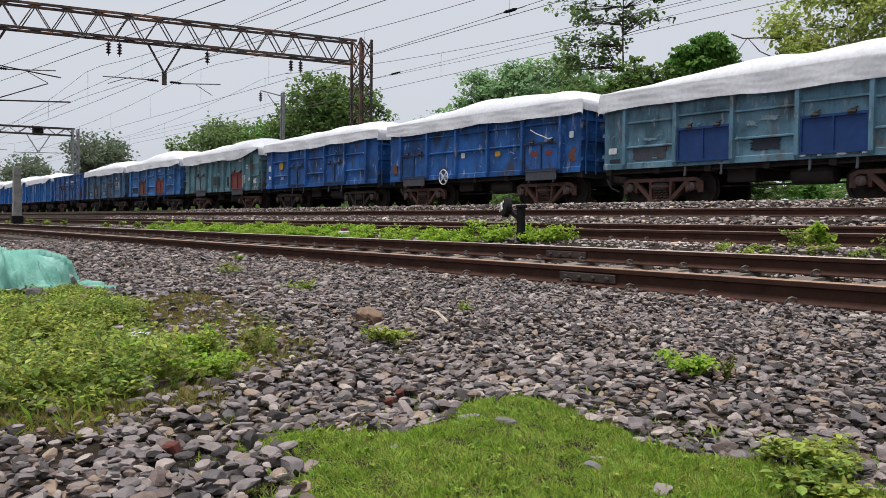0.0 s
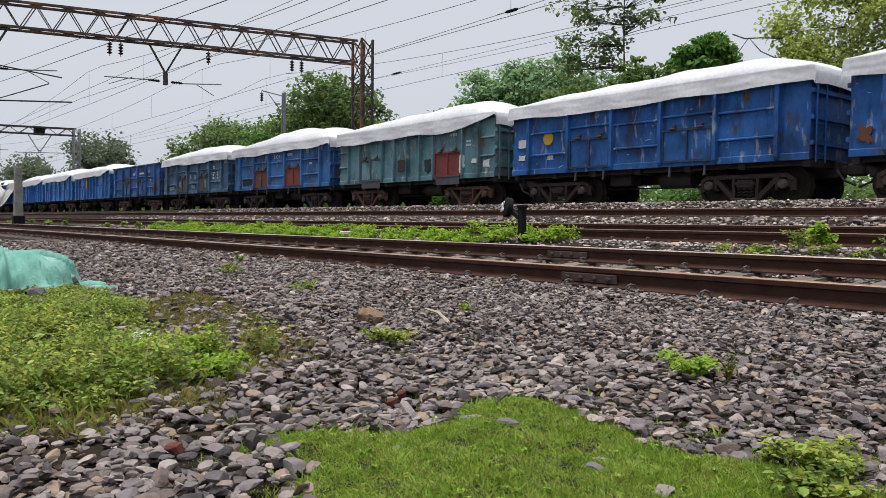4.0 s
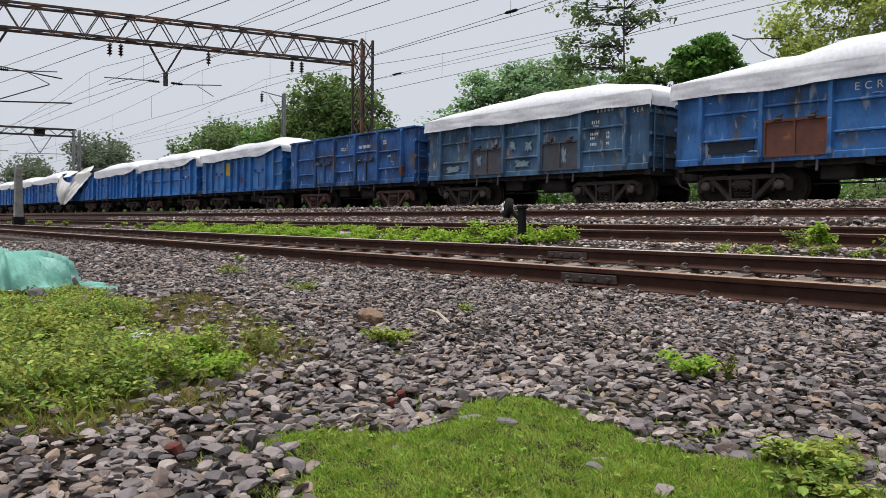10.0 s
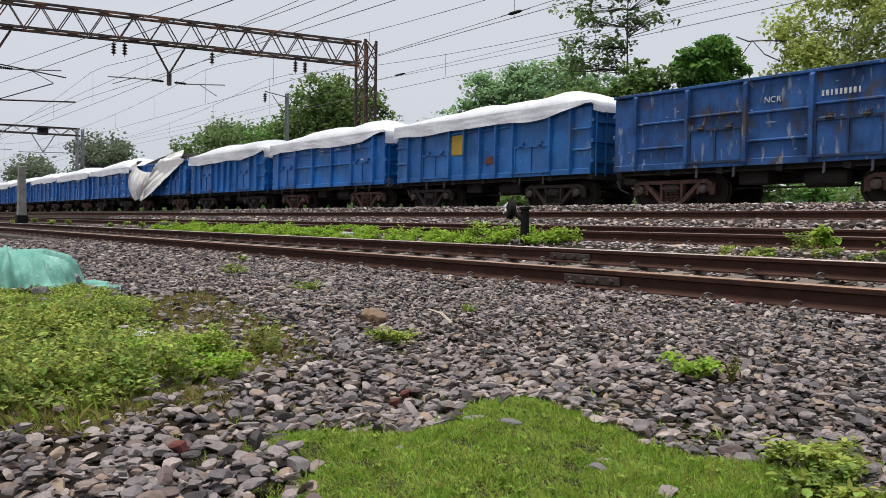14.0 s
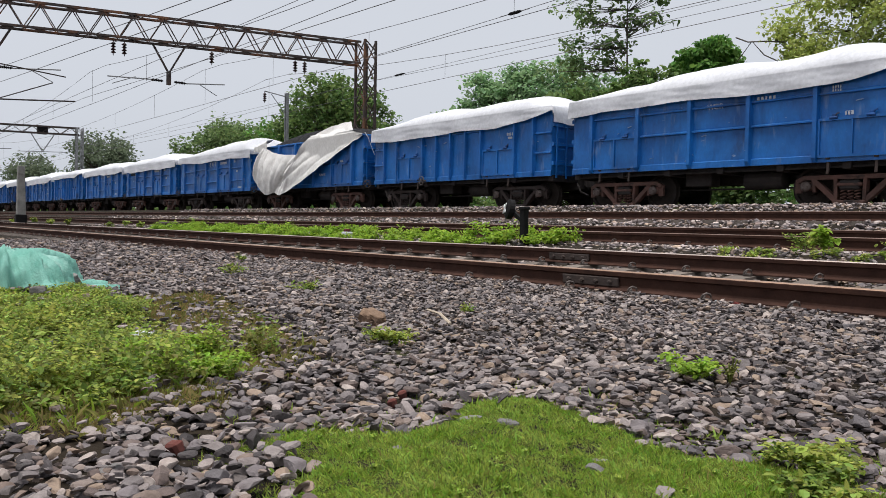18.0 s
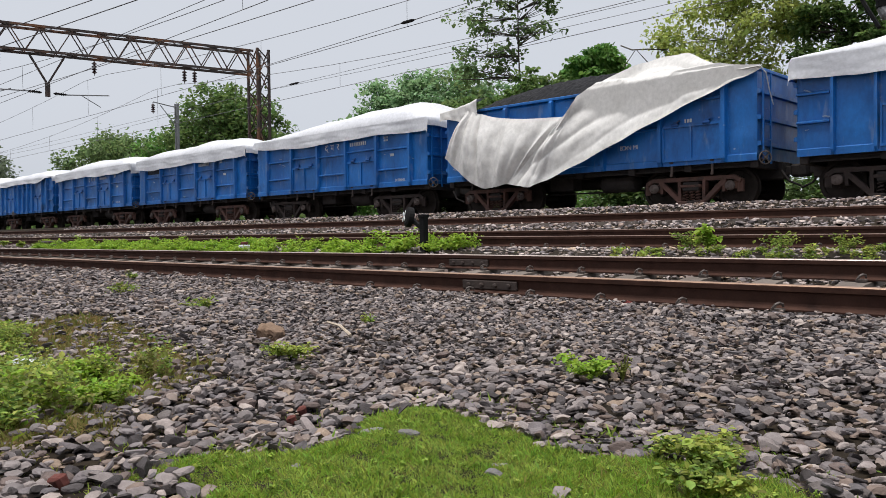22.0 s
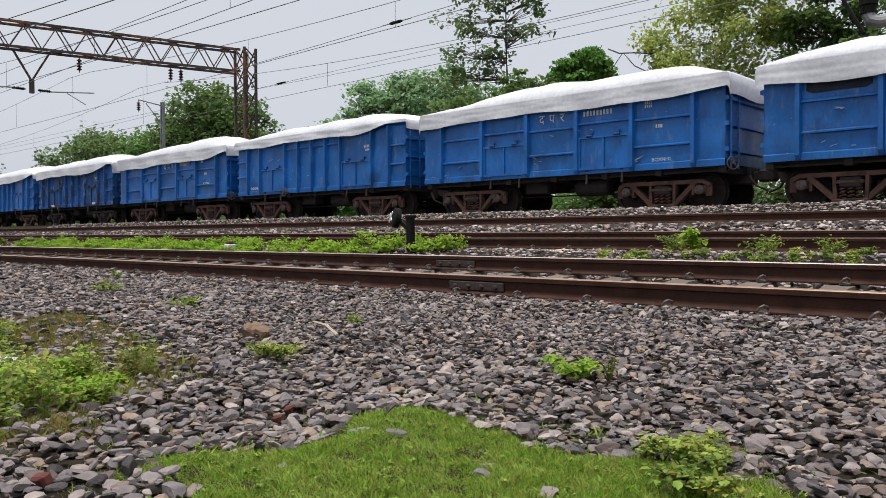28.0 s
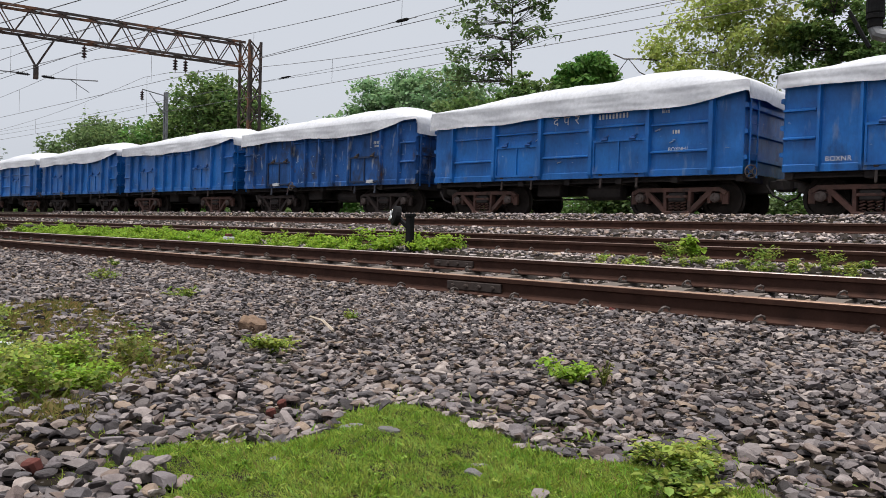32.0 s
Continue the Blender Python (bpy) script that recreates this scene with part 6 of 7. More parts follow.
def build_near_ballast():
    place, turn, size, which = close_stones
    order = np.argsort(np.hypot(place[:, 0] + 1.6, place[:, 1] - 2.1))
    meshes = []
    for tv, tf in STONES:
        me = bpy.data.meshes.new("ballast_stone")
        me.from_pydata(tv.tolist(), [], tf.tolist())
        me.materials.append(None)
        meshes.append(me)
    for i in order[:300]:
        o = part("ballast_stone", meshes[int(which[i])], M_STONE_SINGLE, ground)
        o.matrix_basis = Matrix.Translation(Vector(place[i])) @ Matrix(turn[i].tolist()).to_4x4() @ Matrix.Diagonal((*size[i], 1))
    rest = order[300:]
    for q, templates, words in (([a[rest] for a in close_stones], BEDDED, "grey and brown crushed stone round the grass"), (middle_stones, BEDDED_COARSE, "grey and brown crushed stone ballast beside the grass"),
                                (outer_stones, BEDDED_COARSE, "grey and brown crushed stone ballast beside the track")):
        tagged(part("ballast", scatter("ballast", templates, *q), M_STONE), words, "ballast", kind="stuff")


def stone_single_surface():
    """As the joined stones, with the shade drawn per object."""
    m = stones_surface("crushed_stone_single", [tuple(v * 0.91 for v in c) for c in SHADES])
    n, l = m.node_tree.nodes, m.node_tree.links
    ramp = next(q for q in n if q.bl_idname == "ShaderNodeValToRGB")
    info = n.new("ShaderNodeObjectInfo")
    l.new(info.outputs["Random"], ramp.inputs[0])
    return m


M_STONE_SINGLE = stone_single_surface()
M_PEBBLE = surface("grey_stone", (0.30, 0.28, 0.27), (0.21, 0.195, 0.19), 20, 0.75, bump=0.5, fine=200, jitter=0.25)


def build_track_ballast():
    def keep(x, y, r):
        bare = (y > 7.7) & (y < 9.1) & (r.random(x.shape) < 0.75)
        far = r.random(x.shape) < np.clip(16.0 / np.hypot(x, y), 0.12, 1.0) ** 1.2
        return off_rails(x, y) & in_view(x, y) & ~bare & far
    a = place_stones(0.050, -14, 0.5, 5.2, 6.7, 0.028, 21, keep, (0.7, 0.5))
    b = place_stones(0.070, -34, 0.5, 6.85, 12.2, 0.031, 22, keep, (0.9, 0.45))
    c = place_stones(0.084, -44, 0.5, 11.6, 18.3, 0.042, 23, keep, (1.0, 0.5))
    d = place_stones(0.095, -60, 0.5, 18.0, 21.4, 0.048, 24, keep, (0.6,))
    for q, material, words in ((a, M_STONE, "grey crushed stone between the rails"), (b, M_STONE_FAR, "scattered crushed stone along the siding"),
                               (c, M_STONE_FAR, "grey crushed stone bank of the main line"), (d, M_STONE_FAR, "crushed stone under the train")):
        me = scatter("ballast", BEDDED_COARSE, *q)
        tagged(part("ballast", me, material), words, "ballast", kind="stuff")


build_near_ballast()
build_track_ballast()


def build_outer_ballast():
    """Coarser stones that carry the ballast on beside and behind the camera."""
    def keep(x, y, r):
        return off_rails(x, y) & ~in_view(x, y) & (r.random(x.shape) < np.clip((y - 0.6) / 1.2, 0, 1) * np.clip((9 - x) / 4, 0, 1))
    q = place_stones(0.14, -22, 9, 0.6, 17, 0.075, 27, keep, (1.0,))
    tagged(part("ballast", scatter("ballast", BEDDED_COARSE, *q), M_STONE), "grey crushed stone spreading beside the camera", "ballast", kind="stuff")


build_outer_ballast()


def big_stone(name, x, y, size, material, label, turn=0.0, tmpl=2, squash=(1, 1, 1)):
    tv, tf = STONES[tmpl]
    bm = bmesh.new()
    vs = [bm.verts.new(v) for v in tv]
    for f in tf:
        bm.faces.new([vs[i] for i in f])
    bmesh.ops.subdivide_edges(bm, edges=bm.edges, cuts=2, use_grid_fill=True)
    for v in bm.verts:
        v.co += v.co.normalized() * 0.07 * noise.noise(v.co * 2.7 + Vector((x, y, 0)))
    ob = part(name, bm, material)
    s = size / 2
    ob.matrix_basis = pose(x, y, float(ground_z(x, y)) + s * 0.18 * squash[2] + (0.03 if name == "ochre_rock" else 0), 6, -5, turn) @ Matrix.Diagonal((s * squash[0], s * squash[1], s * squash[2], 1))
    return tagged(ob, label, "stone")


def build_ochre_rock():
    bm = bmesh.new()
    bmesh.ops.create_icosphere(bm, subdivisions=3, radius=1.0)
    for v in bm.verts:
        d = v.co.normalized()
        f = 1 + 0.32 * noise.noise(d * 1.7) + 0.16 * noise.noise(d * 4.0 + Vector((3, 1, 0)))
        v.co = Vector((max(-0.9, min(0.95, d.x * f)) * 0.078, max(-0.85, min(0.8, d.y * f)) * 0.07, max(-0.8, min(0.75, d.z * f)) * 0.06))
    ob = part("ochre_rock", bm, M_OCHRE)
    ob.matrix_basis = pose(-3.55, 2.38, float(ground_z(-3.55, 2.38)) + 0.045, 14, 24, 40)
    tagged(ob, "ochre brown rock lying on the ballast", "stone")


build_ochre_rock()

for i, (x, y, s) in enumerate([(-1.46, 1.40, 0.060), (-1.57, 1.36, 0.065), (-1.63, 1.31, 0.05), (-1.42, 1.02, 0.042), (-1.08, 1.30, 0.055), (-1.12, 1.36, 0.035),
                                (-1.55, 0.62, 0.06), (-1.62, 0.66, 0.065), (-1.85, 0.58, 0.07), (-1.74, 0.50, 0.07), (-2.0, 0.62, 0.065)]):
    big_stone("loose_stone", x, y, s, M_PEBBLE, "flat grey stone lying in the grass", i * 47, i % 14, (0.9, 0.75, 0.6))


build_heap()


def build_brick(x, y, turn, s=1.0):
    bm = bmesh.new()
    box(bm, -0.06 * s, 0.055 * s, -0.045 * s, 0.05 * s, -0.02, 0.045 * s, 0.006)
    for v in bm.verts:
        v.co += Vector((noise.noise(v.co * 40), noise.noise(v.co * 37), noise.noise(v.co * 31))) * 0.022 * s
    ob = part("broken_brick", bm, M_BRICK)
    ob.matrix_basis = pose(x, y, float(ground_z(x, y)) + 0.028, 10, -8, turn)
    tagged(ob, "broken red brick among the stones", "brick", "broken bricks")


build_brick(-1.75, 0.64, 25, 0.3)
build_brick(-2.02, 1.47, 60, 0.22)
build_brick(-1.92, 1.36, 10, 0.22)


def build_litter(x, y, material, name, label, s=0.05):
    bm = bmesh.new()
    n = 9
    g = [[bm.verts.new(((i / n - 0.5) * s * 2, (j / n - 0.5) * s, 0.02 * noise.noise((i * 0.5, j * 0.6, x)) + 0.012)) for j in range(n + 1)] for i in range(n + 1)]
    for a, b in zip(g, g[1:]):
        for j in range(n):
            bm.faces.new((a[j], b[j], b[j + 1], a[j + 1]))
    ob = part(name, bm, material)
    ob.matrix_basis = pose(x, y, float(ground_z(x, y)) + 0.045, 15, 10, 40)
    tagged(ob, label, "litter")


build_litter(-2.98, 5.0, M_REDPAINT, "red_wrapper", "crumpled red wrapper beside the rail", 0.045)
build_litter(-3.1, 5.0, M_WHITE, "white_scrap", "crumpled white scrap beside the rail", 0.03)
build_litter(-3.55, 1.18, M_WHITE, "plastic_scrap", "crumpled white plastic in the weeds", 0.07)


M_STICK = surface("bleached_wood", (0.52, 0.43, 0.34), (0.40, 0.32, 0.24), 12, 0.85, bump=0.3, fine=80)


def build_stick():
    bm = bmesh.new()
    sweep(bm, [(-3.322, 2.578, 0.095), (-3.075, 2.463, 0.105), (-2.829, 2.329, 0.09)], 0.0075, 5)
    tagged(part("stick", bm, M_STICK), "pale thin stick lying on the ballast", "stick")


build_stick()


# ---- plants ----
LEAF = (np.array([[0, 0, 0], [-0.34, 0.28, 0.09], [-0.33, 0.64, 0.07], [0, 1.0, -0.08], [0.33, 0.64, 0.07], [0.34, 0.28, 0.09]]), np.array([[0, 3, 2], [0, 2, 1], [0, 5, 4], [0, 4, 3]]))
BLADE = (np.array([[-0.05, 0, 0], [0.05, 0, 0], [0.03, 0.14, 0.55], [-0.01, 0.46, 0.95]]), np.array([[0, 1, 2], [0, 2, 3]]))


def leaves(points, size, seed, template=LEAF, droop=0.3, spread=0.5):
    r = np.random.default_rng(seed)
    n = len(points)
    s = size * np.exp(r.normal(0, 0.25, n))
    t = turn_matrices(r.uniform(0, 6.28, n), r.normal(-droop, spread, n), r.normal(0, 0.5, n))
    return scatter("leaves", [template], points, t, np.repeat(s[:, None], 3, 1), np.zeros(n, int))


def grass_patch(name, label, poly, n, height, seed, material, stray=0.0, category="grass"):
    r = np.random.default_rng(seed)
    px, py = np.array([q[0] for q in poly]), np.array([q[1] for q in poly])
    x, y = r.uniform(px.min() - 0.1, px.max() + 0.1, n), r.uniform(py.min() - 0.1, py.max() + 0.1, n)
    k = inside(x + 0.13 * smooth_noise(x, y, 5, 8) + r.normal(0, 0.045 + stray, n), y + 0.13 * smooth_noise(x, y, 6, 8) + r.normal(0, 0.045 + stray, n), poly) & in_view(x, y)
    k &= r.random(n) < 0.86 + 0.3 * smooth_noise(x, y, 2, 5)
    x, y = x[k], y[k]
    n = len(x)
    h = height * np.exp(r.normal(0, 0.26, n)) * (1 + 0.25 * smooth_noise(x, y, 9, 4) + 0.35 * smooth_noise(x, y, 3, 22))
    t = turn_matrices(r.uniform(0, 6.28, n), r.normal(-0.5, 0.5, n), r.uniform(-0.3, 0.3, n))
    sizes = np.stack([h * 1.25, h * 1.3, h], 1)
    me = scatter(name, [BLADE], np.stack([x, y, ground_z(x, y) - 0.004], 1), t, sizes, np.zeros(n, int))
    return tagged(part(name, me, material), label, category, kind="stuff")


grass_patch("grass", "short bright green grass in the foreground", GRASS_PATCH, 700000, 0.0115, 31, L_GRASS)
grass_patch("dry_grass", "dry yellowish blades among the grass", GRASS_PATCH, 45000, 0.0125, 32, L_DRY)


def outer_grass():
    """Rougher grass that carries the turf on behind the camera."""
    r = np.random.default_rng(39)
    x, y = r.uniform(-7, 5, 50000), r.uniform(-5, 1.5, 50000)
    k = ~in_view(x, y) & (r.random(50000) < np.clip((1.3 - y) / 1.2, 0, 1) * (0.6 + 0.5 * smooth_noise(x, y, 4, 1.1)))
    x, y = x[k], y[k]
    n = len(x)
    h = 0.06 * np.exp(r.normal(0, 0.3, n))
    me = scatter("grass", [BLADE], np.stack([x, y, ground_z(x, y) - 0.004], 1), turn_matrices(r.uniform(0, 6.28, n), r.normal(-0.5, 0.5, n), r.uniform(-0.3, 0.3, n)), np.stack([h * 3, h * 1.5, h], 1), np.zeros(n, int))
    tagged(part("grass", me, L_GRASS), "rough green grass beside the ballast", "grass", kind="stuff")


outer_grass()
grass_patch("grass_tufts", "stray grass tufts between the stones", [(x * 1.13 - 0.02, y * 1.12) for x, y in GRASS_PATCH], 60000, 0.017, 40, L_GRASS, 0.07)
grass_patch("weed_grass", "low grass among the weeds", WEED_PATCH, 26000, 0.034, 33, L_OLIVE)
grass_patch("weed_grass", "fine upright grass growing through the weeds", WEED_PATCH, 60000, 0.036, 38, L_LIME)
grass_patch("dry_grass", "dry yellowish blades among the weeds", WEED_PATCH, 22000, 0.032, 35, L_DRY)
grass_patch("sparse_grass", "sparse dry grass on bare soil", BARE_PATCH, 40000, 0.022, 34, L_STRAW)
grass_patch("dry_grass", "short olive grass fringing the weeds", WEED_FRINGE, 130000, 0.025, 36, L_OLIVE)
grass_patch("straw", "withered straw-coloured grass on soil", WEED_FRINGE, 130000, 0.025, 37, L_STRAW)


def weed_carpet(name, label, poly, n, height, size, seed, material, patchy=0.7):
    """Low leafy weeds: small leaves in tufts."""
    r = np.random.default_rng(seed)
    px, py = np.array([q[0] for q in poly]), np.array([q[1] for q in poly])
    c = n // 60
    cx, cy = r.uniform(px.min(), px.max(), c), r.uniform(py.min(), py.max(), c)
    k = inside(cx + 0.2 * smooth_noise(cx, cy, 5, 4), cy + 0.2 * smooth_noise(cx, cy, 6, 4), poly)
    k &= r.random(c) < (0.42 if patchy else 0.62) + 0.85 * smooth_noise(cx, cy, 7, 2.6) + patchy * smooth_noise(cx, cy, 17, 9)
    cx, cy = cx[k], cy[k]
    hh = height * (0.45 + 0.55 * r.random(len(cx))) * np.clip(1 + 0.7 * smooth_noise(cx, cy, 8, 3) + 0.6 * smooth_noise(cx, cy, 18, 11), 0.25, 2.2)
    hh = hh * np.where((cx < -4.6) & (cy < 3), 0.38, 1.0)
    i = np.repeat(np.arange(len(cx)), 60)
    f = r.random(len(i)) ** 0.6
    x, y = cx[i] + r.normal(0, 1, len(i)) * height * 0.34 * f, cy[i] + r.normal(0, 1, len(i)) * height * 0.34 * f
    z = ground_z(x, y) + 0.01 + hh[i] * f
    me = leaves(np.stack([x, y, z], 1), size, seed + 1, LEAF, 0.1, 0.55)
    return tagged(part(name, me, material), label, "weeds", kind="stuff")


weed_carpet("weeds", "leafy light green weeds at the edge of the ballast", WEED_PATCH, 220000, 0.12, 0.017, 41, L_WEED)
weed_carpet("weeds", "yellowish weeds mixed among green ones", WEED_PATCH, 40000, 0.10, 0.018, 49, L_OLIVE)
weed_carpet("clover", "tiny leaves among the short grass", GRASS_PATCH, 30000, 0.011, 0.005, 48, L_GRASS)
weed_carpet("weeds", "patches of lime green weeds among darker ones", [(-2.56, 0.90), (-2.62, 1.08), (-2.86, 1.27), (-3.18, 1.38), (-3.25, 1.22), (-3.0, 0.9)], 36000, 0.085, 0.018, 42, L_LIME, 0.0)
weed_carpet("siding_weeds", "bright lime green weeds beside the siding track", [(-9.4, 7.95), (-9.4, 8.8), (-13.0, 9.2), (-24.0, 9.2), (-24.5, 7.9)], 72000, 0.17, 0.042, 43, L_LIME, 0.0)
weed_carpet("siding_weeds", "pale weeds along the siding far away", [(-24.0, 8.0), (-24.0, 9.2), (-60.0, 9.2), (-60.0, 8.0)], 1500, 0.20, 0.10, 44, L_WEED, 0.0)
weed_carpet("siding_weeds", "thin green weeds along the siding", [(0.5, 8.0), (0.5, 9.2), (-5.4, 9.2), (-5.4, 8.2)], 11000, 0.12, 0.032, 45, L_WEED, 0.0)
weed_carpet("siding_weeds", "green weeds beside the black post", [(-8.2, 8.5), (-8.2, 9.3), (-10.0, 9.3), (-10.0, 8.4)], 5200, 0.24, 0.05, 47, L_LIME, 0.0)


def small_plant(x, y, h, spread, n, leaf, seed, material, label):
    """A little plant: a few stems with leaves."""
    plant = new("small_plant")
    tagged(plant, label, "plant", "small plants on the ballast")
    r = np.random.default_rng(seed)
    z = float(ground_z(x, y)) + 0.01
    bm = bmesh.new()
    tips = []
    for i in range(7):
        a, b = r.uniform(0, 6.28), r.uniform(0.2, 1.0)
        top = Vector((x + math.cos(a) * spread * b, y + math.sin(a) * spread * b, z + h * r.uniform(0.5, 1)))
        mid = Vector((x, y, z)).lerp(top, 0.5) + Vector((0, 0, h * 0.12))
        sweep(bm, [(x, y, z), mid, top], 0.003, 4)
        tips += [mid.lerp(top, t) for t in np.linspace(-0.4, 1, max(2, n // 7))]
    part("stalk", bm, material, plant)
    pts = np.array([t[:] for t in tips]) + r.normal(0, spread * 0.16, (len(tips), 3)) * np.array([1, 1, 0.5])
    part("foliage", leaves(pts, leaf, seed, LEAF, 0.1, 0.5), material, plant)


small_plant(-1.60, 2.42, 0.085, 0.12, 460, 0.019, 51, L_LIME, "small bright green plant growing from the ballast")
small_plant(-1.50, 2.50, 0.09, 0.04, 40, 0.014, 52, L_OLIVE, "thin upright seedling on the ballast")
small_plant(-2.92, 2.05, 0.09, 0.13, 380, 0.02, 53, L_WEED, "low green plant beside the ochre rock")
small_plant(-3.5, 3.0, 0.07, 0.07, 90, 0.018, 54, L_WEED, "tiny green plant in the ballast")
small_plant(-5.4, 3.0, 0.10, 0.16, 200, 0.022, 55, L_WEED, "low weed in the ballast")
small_plant(-7.4, 3.3, 0.12, 0.2, 200, 0.025, 56, L_WEED, "low weed in the ballast")
small_plant(-9.6, 4.4, 0.14, 0.12, 120, 0.03, 57, L_WEED, "weed beside the sleepers' ends")
for x, y, h, spread, n, seed in ((-0.76, 1.62, 0.085, 0.10, 620, 58), (-0.83, 1.76, 0.075, 0.09, 480, 59), (-0.70, 1.50, 0.06, 0.09, 420, 60), (-0.93, 1.72, 0.05, 0.06, 160, 65)):
    small_plant(x, y, h, spread, n, 0.015, seed, L_WEED, "leafy green weed at the grass edge")
small_plant(-4.16, 8.75, 0.34, 0.12, 150, 0.07, 61, L_LIME, "tall broad-leaved weed beside the siding")
small_plant(-4.5, 9.0, 0.24, 0.22, 220, 0.035, 62, L_WEED, "green weed beside the siding")
small_plant(-3.4, 9.0, 0.26, 0.26, 220, 0.035, 63, L_WEED, "green weed beside the siding")
small_plant(-2.7, 8.9, 0.22, 0.2, 200, 0.035, 64, L_WEED, "green weed beside the siding")


def build_tree(x, y, height, crowns, leaf_size, n, seed, material, label, trunk=0.22, template=LEAF, droop=0.3, lean=0.0, clump=0.8):
    """Trunk, limbs to each crown clump, and leaves in uneven clumps."""
    tree = new("tree")
    tagged(tree, label, "tree")
    r = np.random.default_rng(seed)
    z0 = 0.45
    bm = bmesh.new()
    steps = 7
    spine = [Vector((x + lean * (i / steps) ** 1.5 + r.normal(0, 0.08), y + r.normal(0, 0.08), z0 + height * 0.86 * i / steps)) for i in range(steps + 1)]
    sweep(bm, spine, trunk, 8, [trunk * (1 - 0.86 * i / steps) for i in range(steps + 1)])
    part("trunk", bm, M_BARK, tree)
    pts = []
    total = sum(c[3] * c[4] * c[5] for c in crowns)
    bm = bmesh.new()
    for cx, cy, cz, rx, ry, rz in crowns:
        centre = np.array([x + cx, y + cy, z0 + cz])
        k = max(4, int(11 * (rx * ry * rz) ** 0.55))
        share = int(n * rx * ry * rz / total)
        f = min(0.999, max(0.15, (cz - 0.55 * max(rx, rz)) / (height * 0.86))) * steps
        base = spine[int(f)].lerp(spine[int(f) + 1], f - int(f))
        d = r.normal(size=(k, 3))
        d /= np.linalg.norm(d, axis=1)[:, None]
        d *= (r.random((k, 1)) ** 0.45)
        ends = centre + d * np.array([rx, ry, rz])
        for e in ends:
            mid = (np.array(base[:]) * 0.45 + e * 0.55) + np.array([0, 0, -0.12 * rz])
            sweep(bm, [base, Vector(mid), Vector(e)], 0.03, 5, [trunk * 0.18, trunk * 0.10, trunk * 0.04])
        i = r.integers(0, k, share)
        rad = clump * (0.6 + 0.8 * r.random(k)) * (rx * ry * rz) ** (1 / 3) * 0.42
        q = r.normal(size=(share, 3))
        q /= np.linalg.norm(q, axis=1)[:, None]
        q *= r.random((share, 1)) ** 0.5
        pts.append(ends[i] + q * rad[i][:, None] * np.array([1.15, 1.15, 0.8]))
    part("branchwork", bm, M_BARK, tree)
    P = np.concatenate(pts)
    part("crown", leaves(P, leaf_size, seed + 1, template, droop, 0.7), material, tree)
    return tree


# from far down the line to the nearest
build_tree(-190, 38, 14, [(0, 0, 10, 7, 5, 4), (8, 0, 9, 5, 4, 3.5), (-8, 0, 9, 6, 4, 3.5), (0, 0, 6, 12, 4, 3)], 0.6, 5000, 71, L_HAZE, "hazy broad tree far down the line")
build_tree(-123, 34, 12, [(0, 0, 10, 6.0, 4, 2.6), (6, 0, 8.5, 4.2, 3, 2.2), (-7, 0, 7.5, 4.5, 3, 2.4), (-1, 0, 5.5, 8, 3, 2)], 0.42, 6500, 72, L_HAZE, "hazy spreading tree down the line")
build_tree(-83.5, 35, 10.5, [(1, 0, 9.4, 3.4, 3, 1.9), (5.5, 0, 8.6, 3.4, 3, 1.9), (-4.6, 0, 8.0, 3.4, 3, 1.8), (-9.5, 0, 6.6, 3.0, 2.5, 1.5), (9.5, 0, 7.6, 3, 2.5, 1.9), (0, 0, 5.5, 9, 3, 1.8)], 0.33, 12000, 73, L_TREE_DARK, "spreading dark green tree behind the train")
build_tree(-69, 34.5, 9, [(0, 0, 7.2, 3.0, 3, 2.2), (2.5, 0, 6, 3, 3, 2.2), (-2.5, 0, 5.4, 3, 3, 1.8)], 0.32, 7000, 74, L_VINE, "bright green tree behind the train")
build_tree(-57.5, 34, 12.5, [(0, 0, 10.4, 3.6, 3.2, 2.0), (-4.4, 0, 9.0, 3.2, 2.8, 2.2), (4.2, 0, 8.8, 3.0, 2.8, 2.2), (-8.2, 0, 7.4, 2.4, 2.2, 2.0), (7.8, 0, 6.6, 2.0, 2.0, 1.8), (0, 0, 6.4, 7.0, 3, 2.6), (-1, 0, 4, 8, 3, 2)], 0.30, 24000, 75, L_TREE, "dense round green tree behind the portal")
build_tree(-42, 38, 11, [(0, 0, 9.3, 2.6, 2.6, 1.8), (3.6, 0, 9.4, 2.6, 2.6, 1.8), (-3.4, 0, 7.4, 2.4, 2.4, 1.8), (-6.4, 0, 5.6, 1.8, 2.0, 1.4), (7.0, 0, 8.8, 2.6, 2.6, 2.0), (10.2, 0, 7.8, 2.0, 2.2, 1.8), (2, 0, 6.2, 7.5, 3, 2.2)], 0.28, 20000, 76, L_TREE_HAZED, "rounded grey-green tree behind the train")
build_tree(-32.6, 36, 9, [(0, 0, 8.0, 1.5, 1.6, 1.1), (2.2, 0, 6.8, 2.0, 2, 1.6), (-1.6, 0, 6.2, 1.6, 2, 1.3), (3.6, 0, 7.4, 1.2, 1.2, 0.9)], 0.27, 3200, 77, L_TREE_DARK, "dark leafed small tree behind the train")
